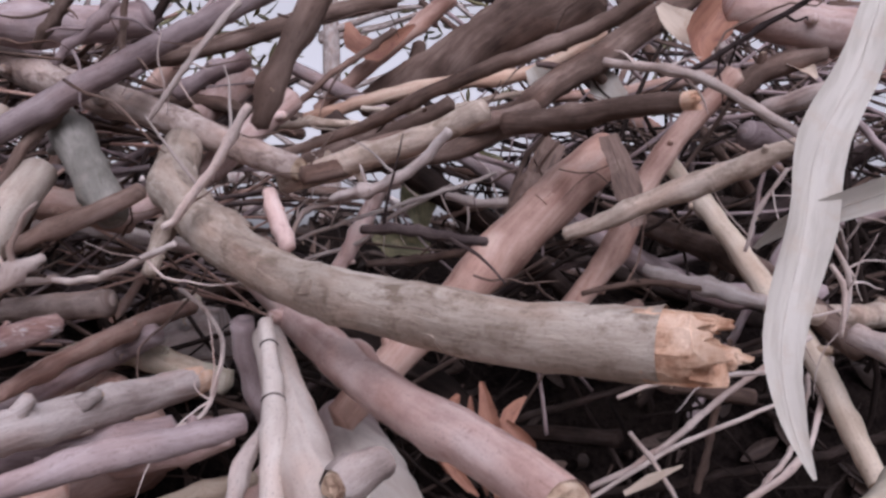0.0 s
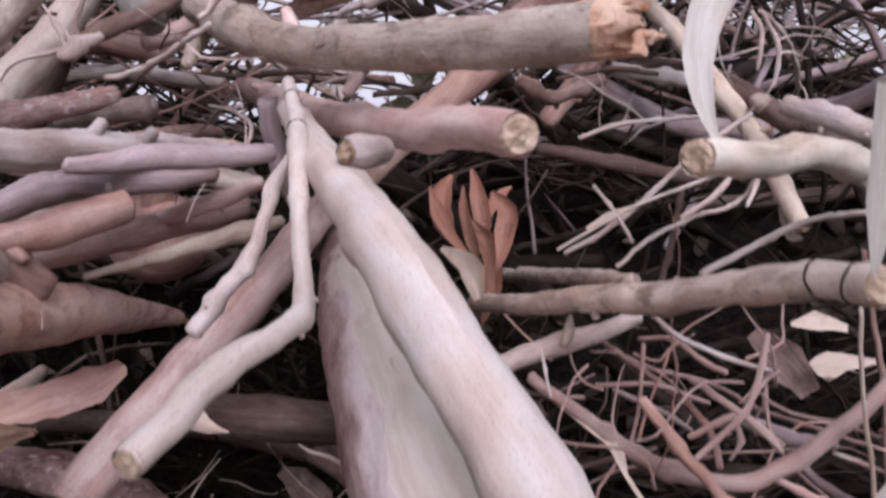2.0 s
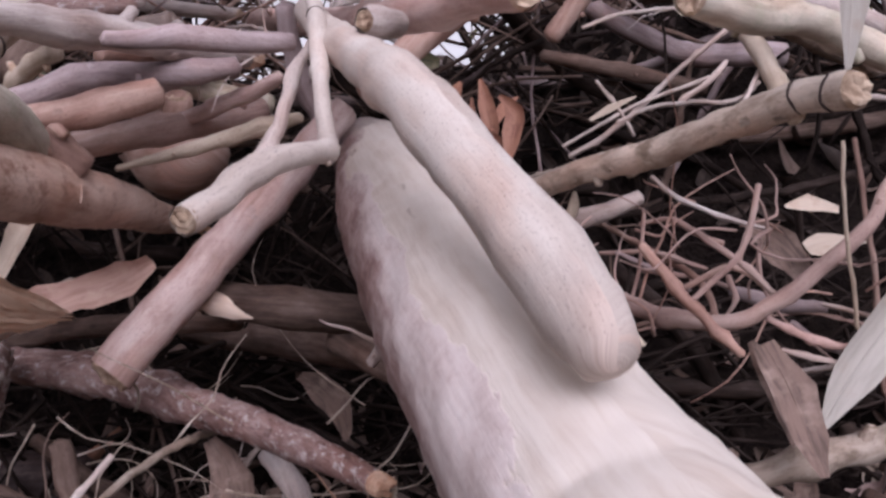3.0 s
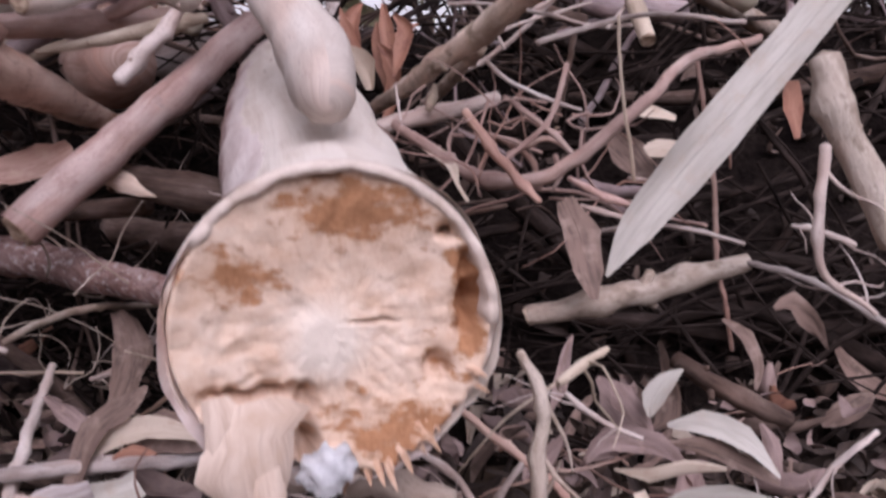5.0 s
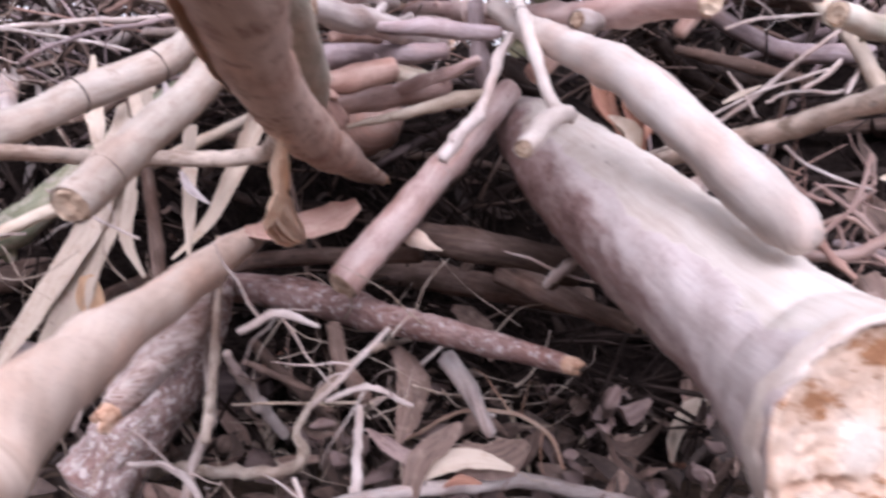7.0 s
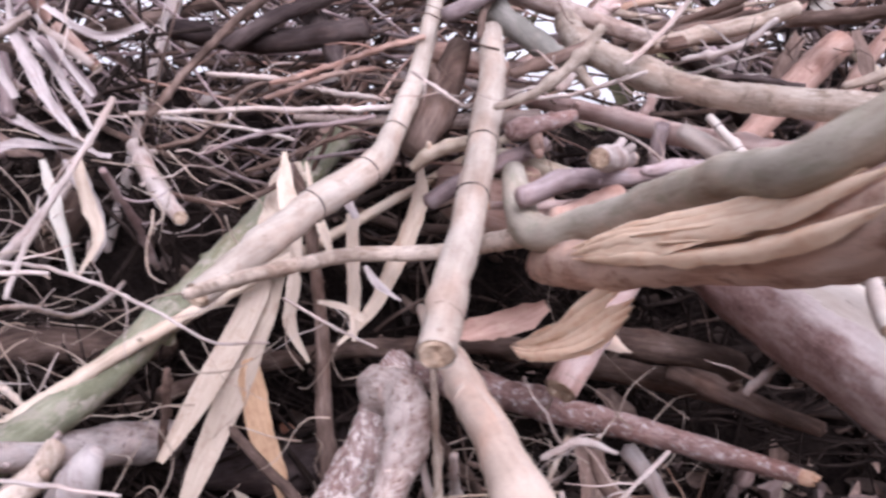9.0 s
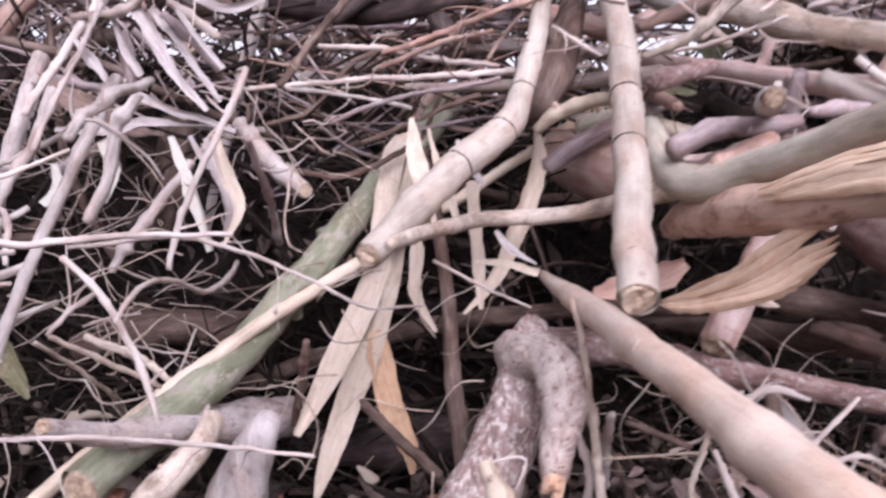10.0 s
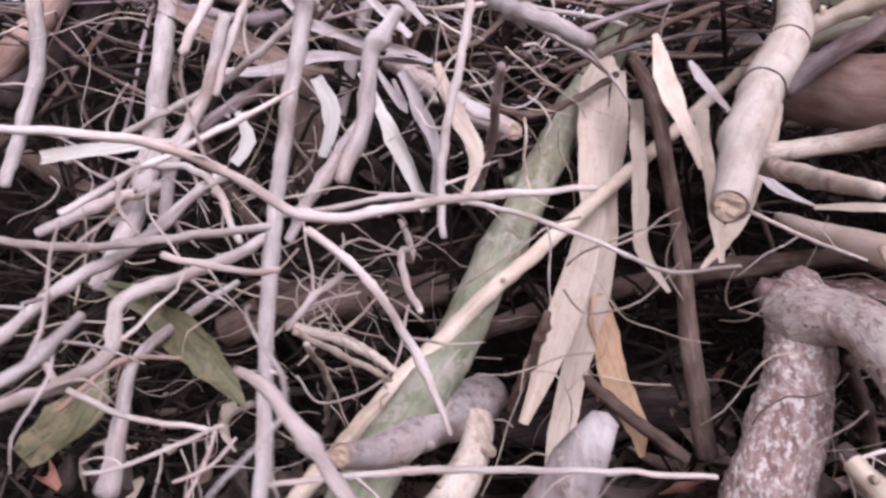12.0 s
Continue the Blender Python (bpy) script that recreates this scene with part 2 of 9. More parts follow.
PEELED = peeled_bark()
BARKS = {
    "tan": bark("tan_bark", (0.26, 0.195, 0.155), (0.46, 0.38, 0.315), (0.62, 0.54, 0.465), 0.5, (0.25, 0.19, 0.145), 0.58, relief=0.7, blotch=48.0, crack=0.1, soft=0.07),
    "pink": bark("pink_bark", (0.36, 0.23, 0.2), (0.57, 0.42, 0.38), (0.7, 0.58, 0.54), 1.5, (0.4, 0.255, 0.22), 0.63, relief=0.3, rough=0.6, soft=0.1),
    "pale": bark("pale_bark", (0.3, 0.24, 0.2), (0.44, 0.375, 0.32), (0.55, 0.49, 0.43), 1.5, (0.33, 0.25, 0.2), 0.63, relief=0.35, rough=0.65, vary=0.1, soft=0.08),
    "twig": bark("twig_bark", (0.28, 0.21, 0.18), (0.48, 0.405, 0.37), (0.62, 0.555, 0.52), 1.0, relief=0.5, vary=0.2),
    "grey": bark("grey_bark", (0.22, 0.175, 0.16), (0.42, 0.36, 0.335), (0.57, 0.52, 0.495), 1.0, relief=0.6, crack=0.12),
    "red": bark("red_bark", (0.2, 0.11, 0.085), (0.38, 0.245, 0.2), (0.52, 0.39, 0.33), 1.5, relief=0.4, rough=0.65),
    "brown": bark("brown_bark", (0.05, 0.034, 0.028), (0.13, 0.09, 0.074), (0.25, 0.185, 0.158), 1.2, relief=0.6, gloss=0.05),
    "dark": bark("dark_bark", (0.025, 0.018, 0.018), (0.06, 0.045, 0.043), (0.13, 0.1, 0.095), 1.0, relief=0.6, gloss=0.05),
    "purple": bark("mauve_bark", (0.14, 0.1, 0.1), (0.28, 0.22, 0.22), (0.42, 0.35, 0.35), 1.2, relief=0.5),
    "orange": bark("orange_bark", (0.24, 0.14, 0.095), (0.42, 0.28, 0.21), (0.55, 0.42, 0.33), 2.0, relief=0.4),
    "olive": bark("olive_bark", (0.28, 0.235, 0.18), (0.47, 0.42, 0.345), (0.61, 0.56, 0.48), 1.0, (0.34, 0.33, 0.24), 0.62, relief=0.4, soft=0.1),
    "green": bark("green_bark", (0.16, 0.16, 0.1), (0.27, 0.28, 0.19), (0.42, 0.41, 0.31), 1.0, (0.42, 0.38, 0.31), 0.56, relief=0.5),
    "straw": bark("straw_wood", (0.3, 0.225, 0.165), (0.48, 0.395, 0.31), (0.6, 0.52, 0.43), 3.0, relief=0.5),
    "lichen": bark("lichened_bark", (0.16, 0.1, 0.092), (0.31, 0.22, 0.2), (0.45, 0.355, 0.33), 0.3, (0.57, 0.5, 0.47), 0.535, relief=0.9, blotch=105.0, crack=0.25, soft=0.03, gloss=0.15),
    "mottled": bark("mottled_red_brown_bark", (0.12, 0.07, 0.06), (0.24, 0.155, 0.14), (0.36, 0.27, 0.25), 0.3, (0.46, 0.4, 0.385), 0.585, relief=0.9, blotch=95.0, crack=0.25, soft=0.04, gloss=0.1),
    "hoary": bark("hoary_lichened_bark", (0.29, 0.2, 0.175), (0.53, 0.44, 0.4), (0.66, 0.58, 0.535), 0.3, (0.22, 0.13, 0.105), 0.6, relief=0.9, blotch=95.0, crack=0.2, soft=0.04, gloss=0.15),
    "ashen": bark("ashen_bark", (0.24, 0.19, 0.175), (0.45, 0.39, 0.37), (0.6, 0.545, 0.525), 0.5, (0.2, 0.145, 0.13), 0.61, relief=0.8, blotch=60.0, crack=0.12, soft=0.05),
    # near-black bark: the pile's inner shade put into the colour
    "deep": bark("shade_dark_bark", (0.012, 0.009, 0.008), (0.032, 0.023, 0.02), (0.07, 0.052, 0.046), 1.0, relief=0.6, vary=0.35, gloss=0.05),
    "flesh": bark("tan_pink_bark", (0.52, 0.385, 0.3), (0.67, 0.535, 0.44), (0.74, 0.625, 0.535), 1.5, (0.57, 0.43, 0.35), 0.63, relief=0.25, rough=0.55, vary=0.04, soft=0.09),
    "rootpink": bark("pinkish_root", (0.2, 0.12, 0.1), (0.34, 0.235, 0.205), (0.48, 0.37, 0.33), 1.0, relief=0.5, vary=0.15),
    "mossy": bark("mossy_dull_bark", (0.09, 0.085, 0.07), (0.17, 0.16, 0.14), (0.28, 0.26, 0.235), 1.0, relief=0.5),
    # the tan bark again, darker, with shade put into its colour
    "dusk": bark("shaded_tan_bark", (0.17, 0.125, 0.105), (0.32, 0.255, 0.225), (0.47, 0.395, 0.355), 0.6, (0.18, 0.13, 0.11), 0.58, relief=0.6, blotch=48.0, soft=0.07),
    "split": bark("peeling_pink_bark", (0.44, 0.27, 0.2), (0.64, 0.47, 0.385), (0.76, 0.61, 0.52), 1.5, (0.3, 0.16, 0.11), 0.6, relief=0.3, rough=0.6, vary=0.03, soft=0.08),
    "white": bark("bleached_bark", (0.39, 0.32, 0.28), (0.52, 0.455, 0.41), (0.6, 0.545, 0.5), 1.2, (0.5, 0.42, 0.37), 0.63, relief=0.3, rough=0.65, vary=0.05, soft=0.08),
    "log": PEELED,
}
WOOD = raw_wood("fresh_broken_wood", (0.34, 0.16, 0.09), (0.6, 0.38, 0.26), (0.74, 0.55, 0.42))
CUT = raw_wood("weathered_cut_wood", (0.22, 0.13, 0.09), (0.44, 0.32, 0.23), (0.6, 0.48, 0.37))


def heartwood():
    """The log's torn end: a pale smooth heart, tan torn fibres, and rot-brown stains with their own outline."""
    m, n, l, b = material("torn_heartwood", 0.85)
    uv = n.new("ShaderNodeUVMap")
    uv.uv_map = "UVMap"
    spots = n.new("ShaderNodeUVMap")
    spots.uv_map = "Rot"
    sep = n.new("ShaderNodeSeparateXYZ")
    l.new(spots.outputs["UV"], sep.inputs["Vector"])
    vec = uv.outputs["UV"]
    stain = noise_node(n, l, vec, 60.0, 6.0, 0.68)
    streak = noise_node(n, l, vec, 190.0, 4.0, 0.65, (0.45, 1.0, 1.0))
    fine = noise_node(n, l, vec, 480.0, 4.0, 0.7)
    base = ramp(n, l, maths(n, l, "ADD", maths(n, l, "MULTIPLY", stain, 0.55), maths(n, l, "MULTIPLY", streak, 0.45)), [(0.36, (0.58, 0.385, 0.27)), (0.5, (0.7, 0.53, 0.41)), (0.62, (0.77, 0.635, 0.53))])
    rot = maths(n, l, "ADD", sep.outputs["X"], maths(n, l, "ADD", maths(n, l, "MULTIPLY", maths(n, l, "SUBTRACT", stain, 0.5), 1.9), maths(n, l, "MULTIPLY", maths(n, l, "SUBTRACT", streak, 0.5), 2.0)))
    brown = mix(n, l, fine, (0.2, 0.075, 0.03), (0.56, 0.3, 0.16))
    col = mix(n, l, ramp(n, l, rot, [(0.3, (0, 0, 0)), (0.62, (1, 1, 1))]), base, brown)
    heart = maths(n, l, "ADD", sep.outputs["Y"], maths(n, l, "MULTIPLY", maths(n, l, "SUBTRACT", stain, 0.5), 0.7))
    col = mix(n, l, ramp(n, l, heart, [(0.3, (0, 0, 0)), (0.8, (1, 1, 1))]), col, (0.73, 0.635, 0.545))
    l.new(col, b.inputs["Base Color"])
    bump(n, l, b, maths(n, l, "ADD", fine, streak), 0.5, 0.0015)
    return m


HEART = heartwood()
RIM = raw_wood("pale_sapwood", (0.5, 0.39, 0.32), (0.62, 0.52, 0.45), (0.72, 0.63, 0.56), 120.0, 0.4)
FUNGUS = raw_wood("white_fungus", (0.6, 0.6, 0.62), (0.75, 0.75, 0.77), (0.85, 0.85, 0.86), 500.0)
LEAF_PALE = leaf_skin("pale_dry_leaf", (0.46, 0.43, 0.385), (0.39, 0.36, 0.315), (0.42, 0.36, 0.3), 0.5, 0.05)
LEAF_GREY = leaf_skin("grey_dry_strip", (0.44, 0.385, 0.37), (0.3, 0.255, 0.245), (0.36, 0.29, 0.265))
WOODL = leaf_skin("fresh_torn_wood", (0.88, 0.68, 0.51), (0.77, 0.53, 0.37), (0.74, 0.47, 0.3), 0.8, 0.05)
PALEWOOD = leaf_skin("pale_torn_wood", (0.72, 0.58, 0.48), (0.56, 0.42, 0.33), (0.62, 0.46, 0.35), 0.8, 0.05)
BROWNWOOD = leaf_skin("brown_torn_bark", (0.36, 0.22, 0.13), (0.22, 0.12, 0.07), (0.46, 0.31, 0.2), 0.8, 0.08)
PINKSKIN = leaf_skin("pinkish_peeled_bark", (0.52, 0.35, 0.29), (0.4, 0.25, 0.2), (0.58, 0.42, 0.35), 0.65, 0.05)
LEAF_TAN = leaf_skin("tan_dry_leaf", (0.53, 0.44, 0.355), (0.46, 0.37, 0.295), (0.42, 0.31, 0.235))
LEAF_OCHRE = leaf_skin("ochre_bark_strip", (0.5, 0.33, 0.21), (0.4, 0.25, 0.15), (0.34, 0.2, 0.12), 0.7, 0.05)
LEAF_RUST = leaf_skin("rust_dead_leaf", (0.34, 0.17, 0.115), (0.24, 0.11, 0.075), (0.18, 0.08, 0.06))
LEAF_BROWN = leaf_skin("brown_dead_leaf", (0.2, 0.135, 0.11), (0.11, 0.075, 0.06), (0.3, 0.22, 0.185), 0.7, 0.55)
LEAF_MAUVE = leaf_skin("mauve_dead_leaf", (0.27, 0.195, 0.18), (0.17, 0.115, 0.1), (0.35, 0.25, 0.215), 0.7, 0.45)
LEAF_DARK = leaf_skin("dark_dead_leaf", (0.07, 0.048, 0.04), (0.04, 0.028, 0.024), (0.11, 0.08, 0.065), 0.7, 0.4)
LEAF_GREEN = leaf_skin("green_leaf", (0.17, 0.155, 0.085), (0.09, 0.085, 0.05), (0.32, 0.25, 0.155), 0.55, 0.35)


# ---- building ----
def mesh_object(name, verts, faces, uvs, mats, parent=None, smooth=True, slots=None):
    me = bpy.data.meshes.new(name)
    me.from_pydata([tuple(v) for v in verts], [], faces)
    if uvs is not None:
        layer = me.uv_layers.new(name="UVMap")
        idx = np.empty(len(me.loops), dtype=np.int32)
        me.loops.foreach_get("vertex_index", idx)
        layer.data.foreach_set("uv", np.asarray(uvs, dtype=np.float32)[idx].ravel())
    for m in mats:
        me.materials.append(m)
    me.polygons.foreach_set("use_smooth", [smooth] * len(me.polygons))
    if slots is not None:
        me.polygons.foreach_set("material_index", slots)
    me.update()
    ob = new(name, me)
    if parent:
        ob.parent = parent
    return ob


def smooth_line(pts, radii, step):
    """A rounded line through the given places, with even steps."""
    p, r = np.asarray(pts, float), np.asarray(radii, float)
    ext = np.vstack([2 * p[0] - p[1], p, 2 * p[-1] - p[-2]])
    rr = np.r_[r[0], r, r[-1]]
    out, rad = [], []
    for i in range(1, len(ext) - 2):
        a, b, c, d = ext[i - 1 : i + 3]
        k = max(2, int(np.linalg.norm(c - b) / step))
        for u in np.arange(k) / k:
            out.append(0.5 * (2 * b + (c - a) * u + (2 * a - 5 * b + 4 * c - d) * u * u + (3 * b - a - 3 * c + d) * u**3))
            rad.append(rr[i] * (1 - u) + rr[i + 1] * u)
    out.append(p[-1])
    rad.append(r[-1])
    return np.array(out), np.array(rad)


def frames(line):
    """Tangent and two cross directions along a line, turning as little as they can."""
    t = np.gradient(line, axis=0)
    t /= np.linalg.norm(t, axis=1)[:, None] + 1e-12
    n = np.zeros_like(t)
    ref = np.array([0.0, 1.0, 0.0]) if abs(t[0][1]) < 0.8 else np.array([0.0, 0.0, 1.0])
    v = ref - t[0] * (ref @ t[0])
    for i in range(len(t)):
        v = v - t[i] * (v @ t[i])
        v /= np.linalg.norm(v) + 1e-12
        n[i] = v
    return t, n, np.cross(t, n)


def tube_data(pts, radii, sides=12, step=0.008, rough=0.06, knots=0, rng=None, wobble=0.12, close=(True, True)):
    """Vertices, faces and uv of an uneven round stick, and its line with frames for the ends."""
    rng = rng or random
    line, rad = smooth_line(pts, radii, step)
    t, n, b = frames(line)
    s = np.r_[0, np.cumsum(np.linalg.norm(np.diff(line, axis=0), axis=1))]
    seed = rng.uniform(0, 100)
    for i in range(len(line)):
        q = (s[i] * 14 + seed, seed, 0)
        q2 = (s[i] * 75 + seed, seed, 3)
        line[i] += rad[i] * 0.5 * min(1, wobble) * (noise.noise(q2) * n[i] + noise.noise((q2[0], 5.5, seed)) * b[i])
        line[i] += rad[i] * wobble * (noise.noise(q) * n[i] + noise.noise((q[0], 7.7, seed)) * b[i])
    bumps = [(rng.uniform(0.1, 0.9) * s[-1], rng.uniform(0.12, 0.3) * (1.9 if max(radii) < 0.006 else 1), rng.uniform(0, 2 * math.pi)) for _ in range(knots)]
    verts, uvs = [], []
    for i in range(len(line)):
        for k in range(sides + 1):
            a = 2 * math.pi * (k % sides) / sides
            rr = rad[i] * (1 + rough * noise.noise((math.cos(a) * 1.6 + seed, math.sin(a) * 1.6, s[i] * 40)) + rough * noise.noise((math.cos(a) * 3 + seed, math.sin(a) * 3, s[i] * 130)))
            for at, size, side in bumps:
                rr += rad[i] * size * math.exp(-(((s[i] - at) / (rad[i] * 0.9)) ** 2)) * (0.55 + 0.45 * math.cos(a - side))
            verts.append(line[i] + rr * (math.cos(a) * n[i] + math.sin(a) * b[i]))
            uvs.append((k / sides * 2 * math.pi * rad[i], s[i]))
    w = sides + 1
    faces = [(i * w + k, i * w + k + 1, (i + 1) * w + k + 1, (i + 1) * w + k) for i in range(len(line) - 1) for k in range(sides)]
    for which, shut in zip((0, len(line) - 1), close):
        if shut:
            c = len(verts)
            verts.append(line[which] + (t[which] if which else -t[which]) * rad[which] * 0.5)
            uvs.append((0, s[which]))
            for k in range(sides):
                f = (which * w + k, which * w + k + 1, c)
                faces.append(f if which else f[::-1])
    return verts, faces, uvs, (line, rad, t, n, b)


def cut_end(stick, info, at, mat, rng, depth=0.25, label=""):
    """The wood that shows at a cut end: an uneven disc with rings of relief, set just inside the bark."""
    line, rad, t, n, b = info
    i = -1 if at else 0
    out = t[i] if at else -t[i]
    r = rad[i] * 0.97
    rings, sides = 5, 14
    seed = rng.uniform(0, 99)
    tilt = rng.uniform(-0.35, 0.35), rng.uniform(-0.35, 0.35)
    verts = [line[i] + out * r * 0.1]
    for j in range(1, rings + 1):
        for k in range(sides):
            a = 2 * math.pi * k / sides
            x, y = math.cos(a) * j / rings, math.sin(a) * j / rings
            h = r * (0.12 + depth * noise.noise((x * 2.5 + seed, y * 2.5, seed)) + tilt[0] * x * 0.5 + tilt[1] * y * 0.5)
            if j == rings:
                h = -r * 0.3
            verts.append(line[i] + r * (x * n[i] + y * b[i]) + out * h)
    faces = [(0, 1 + k, 1 + (k + 1) % sides) for k in range(sides)]
    for j in range(rings - 1):
        for k in range(sides):
            p, q = 1 + j * sides + k, 1 + j * sides + (k + 1) % sides
            faces.append((p, p + sides, q + sides, q))
    ob = mesh_object("cut_end", verts, faces, None, [mat], stick, smooth=False)
    return tagged(ob, label) if label else ob


def splinter_end(stick, info, at, mat, rng, length=1.9, label=""):
    """A snapped end: a sheaf of torn wood fibres of uneven length, standing past the ragged bark."""
    line, rad, t, n, b = info
    i = -1 if at else 0
    out = t[i] if at else -t[i]
    r = rad[i]
    seed = rng.uniform(0, 50)
    count = 14
    if r > 0.012:
        # thick wood breaks into plates that stand to uneven lengths along the grain
        rings, sides = 22, 56
        verts, faces = [], []
        for j in range(rings + 1):
            for k in range(sides):
                a = 2 * math.pi * k / sides
                x, y = 0.96 * math.cos(a) * j / rings, 0.96 * math.sin(a) * j / rings
                steps = 3.4 * noise.noise((x * 1.5 + seed, y * 1.5, 0)) + 0.5 * noise.noise((x * 5, y * 5, seed))
                whole = math.floor(steps)
                plate = (whole + min(1.0, max(0.0, (steps - whole - 0.8) * 5))) / 2.6
                h = 0.62 * length + 0.55 * length * plate + 0.16 * noise.noise((x * 9, y * 9, seed)) + 0.09 * noise.noise((x * 24, y * 24, seed))
                h = r * (min(1.1 * length, max(0.25, h)) if j < rings else -0.4)
                close = 1 - 0.05 * max(0.0, h) / r
                verts.append(line[i] + r * close * (x * n[i] + y * b[i]) + out * h)
        for j in range(rings):
            for k in range(sides):
                p, q = j * sides + k, j * sides + (k + 1) % sides
                faces.append((p, p + sides, q + sides, q))
        tagged(mesh_object("torn_end", verts, faces, None, [mat], stick, smooth=False), label)
        count = 5
    for q in range(count):
        verts, faces = [], []
        rho, a = 0.9 * math.sqrt((q + 0.5) / count), q * 2.4
        x, y = rho * math.cos(a), rho * math.sin(a)
        big = 0.6 + 0.75 * noise.noise((x * 1.3 + seed, y * 1.3, 0)) + rng.uniform(-0.12, 0.12)
        h = r * length * min(1.15, max(0.22, big))
        w = r * (1.75 / math.sqrt(count)) * rng.uniform(0.8, 1.5)
        lean = r * np.array((rng.gauss(0, 0.07), rng.gauss(0, 0.07)))
        k0 = len(verts)
        for up, size in ((-0.7 * r, 1.0), (h * 0.72, 1.0), (h * 0.93, 0.8), (h, 0.4)):
            u = max(0, up / h)
            for k in range(5):
                th = 2 * math.pi * k / 5 + q
                px = r * x + lean[0] * u + w * size * math.cos(th)
                py = r * y + lean[1] * u + w * size * math.sin(th) * 0.7
                lim = r * 0.97 / max(r * 0.97, math.hypot(px, py))
                verts.append(line[i] + px * lim * n[i] + py * lim * b[i] + out * (up + (rng.uniform(-0.06, 0.06) * r if up > 0 else 0)))
        for j in range(3):
            for k in range(5):
                p, s = k0 + j * 5 + k, k0 + j * 5 + (k + 1) % 5
                faces.append((p, s, s + 5, p + 5))
        faces.append(tuple(k0 + 15 + k for k in range(5)))
        tagged(mesh_object("splinter", verts, faces, None, [mat], stick, smooth=False), label)


def twig_stub(stick, info, where, side, size, look_of, rng):
    """The stump of a broken-off side twig, with its small scar."""
    line, rad, t, n, b = info
    i = int(where * (len(line) - 1))
    d = math.cos(side) * n[i] + math.sin(side) * b[i] + 0.5 * t[i]
    d = d / np.linalg.norm(d)
    p = line[i] + d * rad[i] * 0.6
    w = rad[i] * size
    v, f, uv, inf = tube_data([p, p + d * w * 1.6, p + d * w * 2.6], [w * 1.15, w * 0.85, w * 0.75], 8, 0.004, 0.08, 0, rng, 0.1)
    stub = mesh_object("twig_stub", v, f, uv, [BARKS[look_of]], stick)
    cut_end(stub, inf, 1, CUT, rng)


def side_twig(stick, info, where, look_of, rng):
    """A thin crooked twig that grows off a larger one."""
    line, rad, t, n, b = info
    i = int(where * (len(line) - 1))
    a = rng.uniform(0, 6.3)
    d = math.cos(a) * n[i] + math.sin(a) * b[i]
    d = d * np.array((1, 0.5, 1)) + rng.choice((-0.7, 0.7)) * t[i]
    d /= np.linalg.norm(d)
    span, r0 = rng.uniform(0.015, 0.075), rad[i] * rng.uniform(0.35, 0.55)
    pts, p = [line[i]], line[i]
    for _ in range(4):
        d = d + np.array([rng.gauss(0, 0.25), rng.gauss(0, 0.15), rng.gauss(-0.05, 0.25)])
        d /= np.linalg.norm(d)
        p = p + d * span / 4
        pts.append(p)
    v, f, uv, _ = tube_data(pts, [r0, r0 * 0.85, r0 * 0.7, r0 * 0.55, r0 * 0.3], 6, 0.006, 0.08, 0, rng, 0.5)
    mesh_object("side_twig", v, f, uv, [BARKS[look_of]], stick)


def growth_ring(stick, info, where, mat):
    """A dark raised line that runs round the bark."""
    line, rad, t, n, b = info
    i = min(len(line) - 2, max(1, int(where * (len(line) - 1))))
    verts, faces = [], []
    for k in range(24):
        a = 2 * math.pi * k / 24
        d = math.cos(a) * n[i] + math.sin(a) * b[i]
        w = 0.0006 * (1 + 0.5 * noise.noise((k * 0.8, where * 40, 0)))
        c = line[i] + t[i] * rad[i] * 0.25 * noise.noise((math.cos(a), math.sin(a), where * 31))
        for u, v in ((-1, 0.98), (-0.6, 1.06), (0.6, 1.06), (1, 0.98)):
            verts.append(c + t[i] * w * u + d * rad[i] * v)
    for k in range(24):
        for u in range(3):
            p, q = k * 4 + u, (k + 1) % 24 * 4 + u
            faces.append((p, p + 1, q + 1, q))
    mesh_object("growth_ring", verts, faces, None, [mat], stick)


def bark_flake(stick, info, look_of, rng):
    """A scale of bark that has come loose at one end."""
    line, rad, t, n, b = info
    i = rng.randrange(1, max(2, len(line) - 6))
    a, r = rng.uniform(0, 6.3), rad[i]
    side = math.cos(a) * n[i] + math.sin(a) * b[i]
    across = np.cross(t[i], side)
    span, wide = r * rng.uniform(0.35, 0.9), r * rng.uniform(0.3, 0.7)
    lift = r * rng.uniform(0.0, 0.09)
    skew = rng.uniform(-0.3, 0.3)
    verts, faces = [], []
    for up in (0.0, -0.05 * r):
        for k in range(4):
            u = k / 3
            for w in (-1, -0.3, 0.4, 1):
                jag = 1 + 0.5 * noise.noise((k * 1.3 + a, w * 3, i))
                x = w * wide / 2 * jag
                drop = r - math.sqrt(max(0, r * r - x * x))
                verts.append(line[i] + (t[i] + skew * across) * span * (u - 0.5) * (1 + 0.2 * w) + across * x + side * (r * 1.03 - drop + up + lift * u * u))
    for k in range(3):
        for w in range(3):
            p = k * 4 + w
            faces += [(p, p + 1, p + 5, p + 4), (p + 16, p + 20, p + 21, p + 17)]
    rim = [0, 1, 2, 3, 7, 11, 15, 14, 13, 12, 8, 4]
    faces += [(rim[q], rim[(q + 1) % 12], rim[(q + 1) % 12] + 16, rim[q] + 16) for q in range(12)]
    uvs = [(float(v @ across), float(v @ t[i])) for v in verts]
    mesh_object("bark_flake", verts, faces, uvs, [BARKS[look_of]], stick, smooth=False)


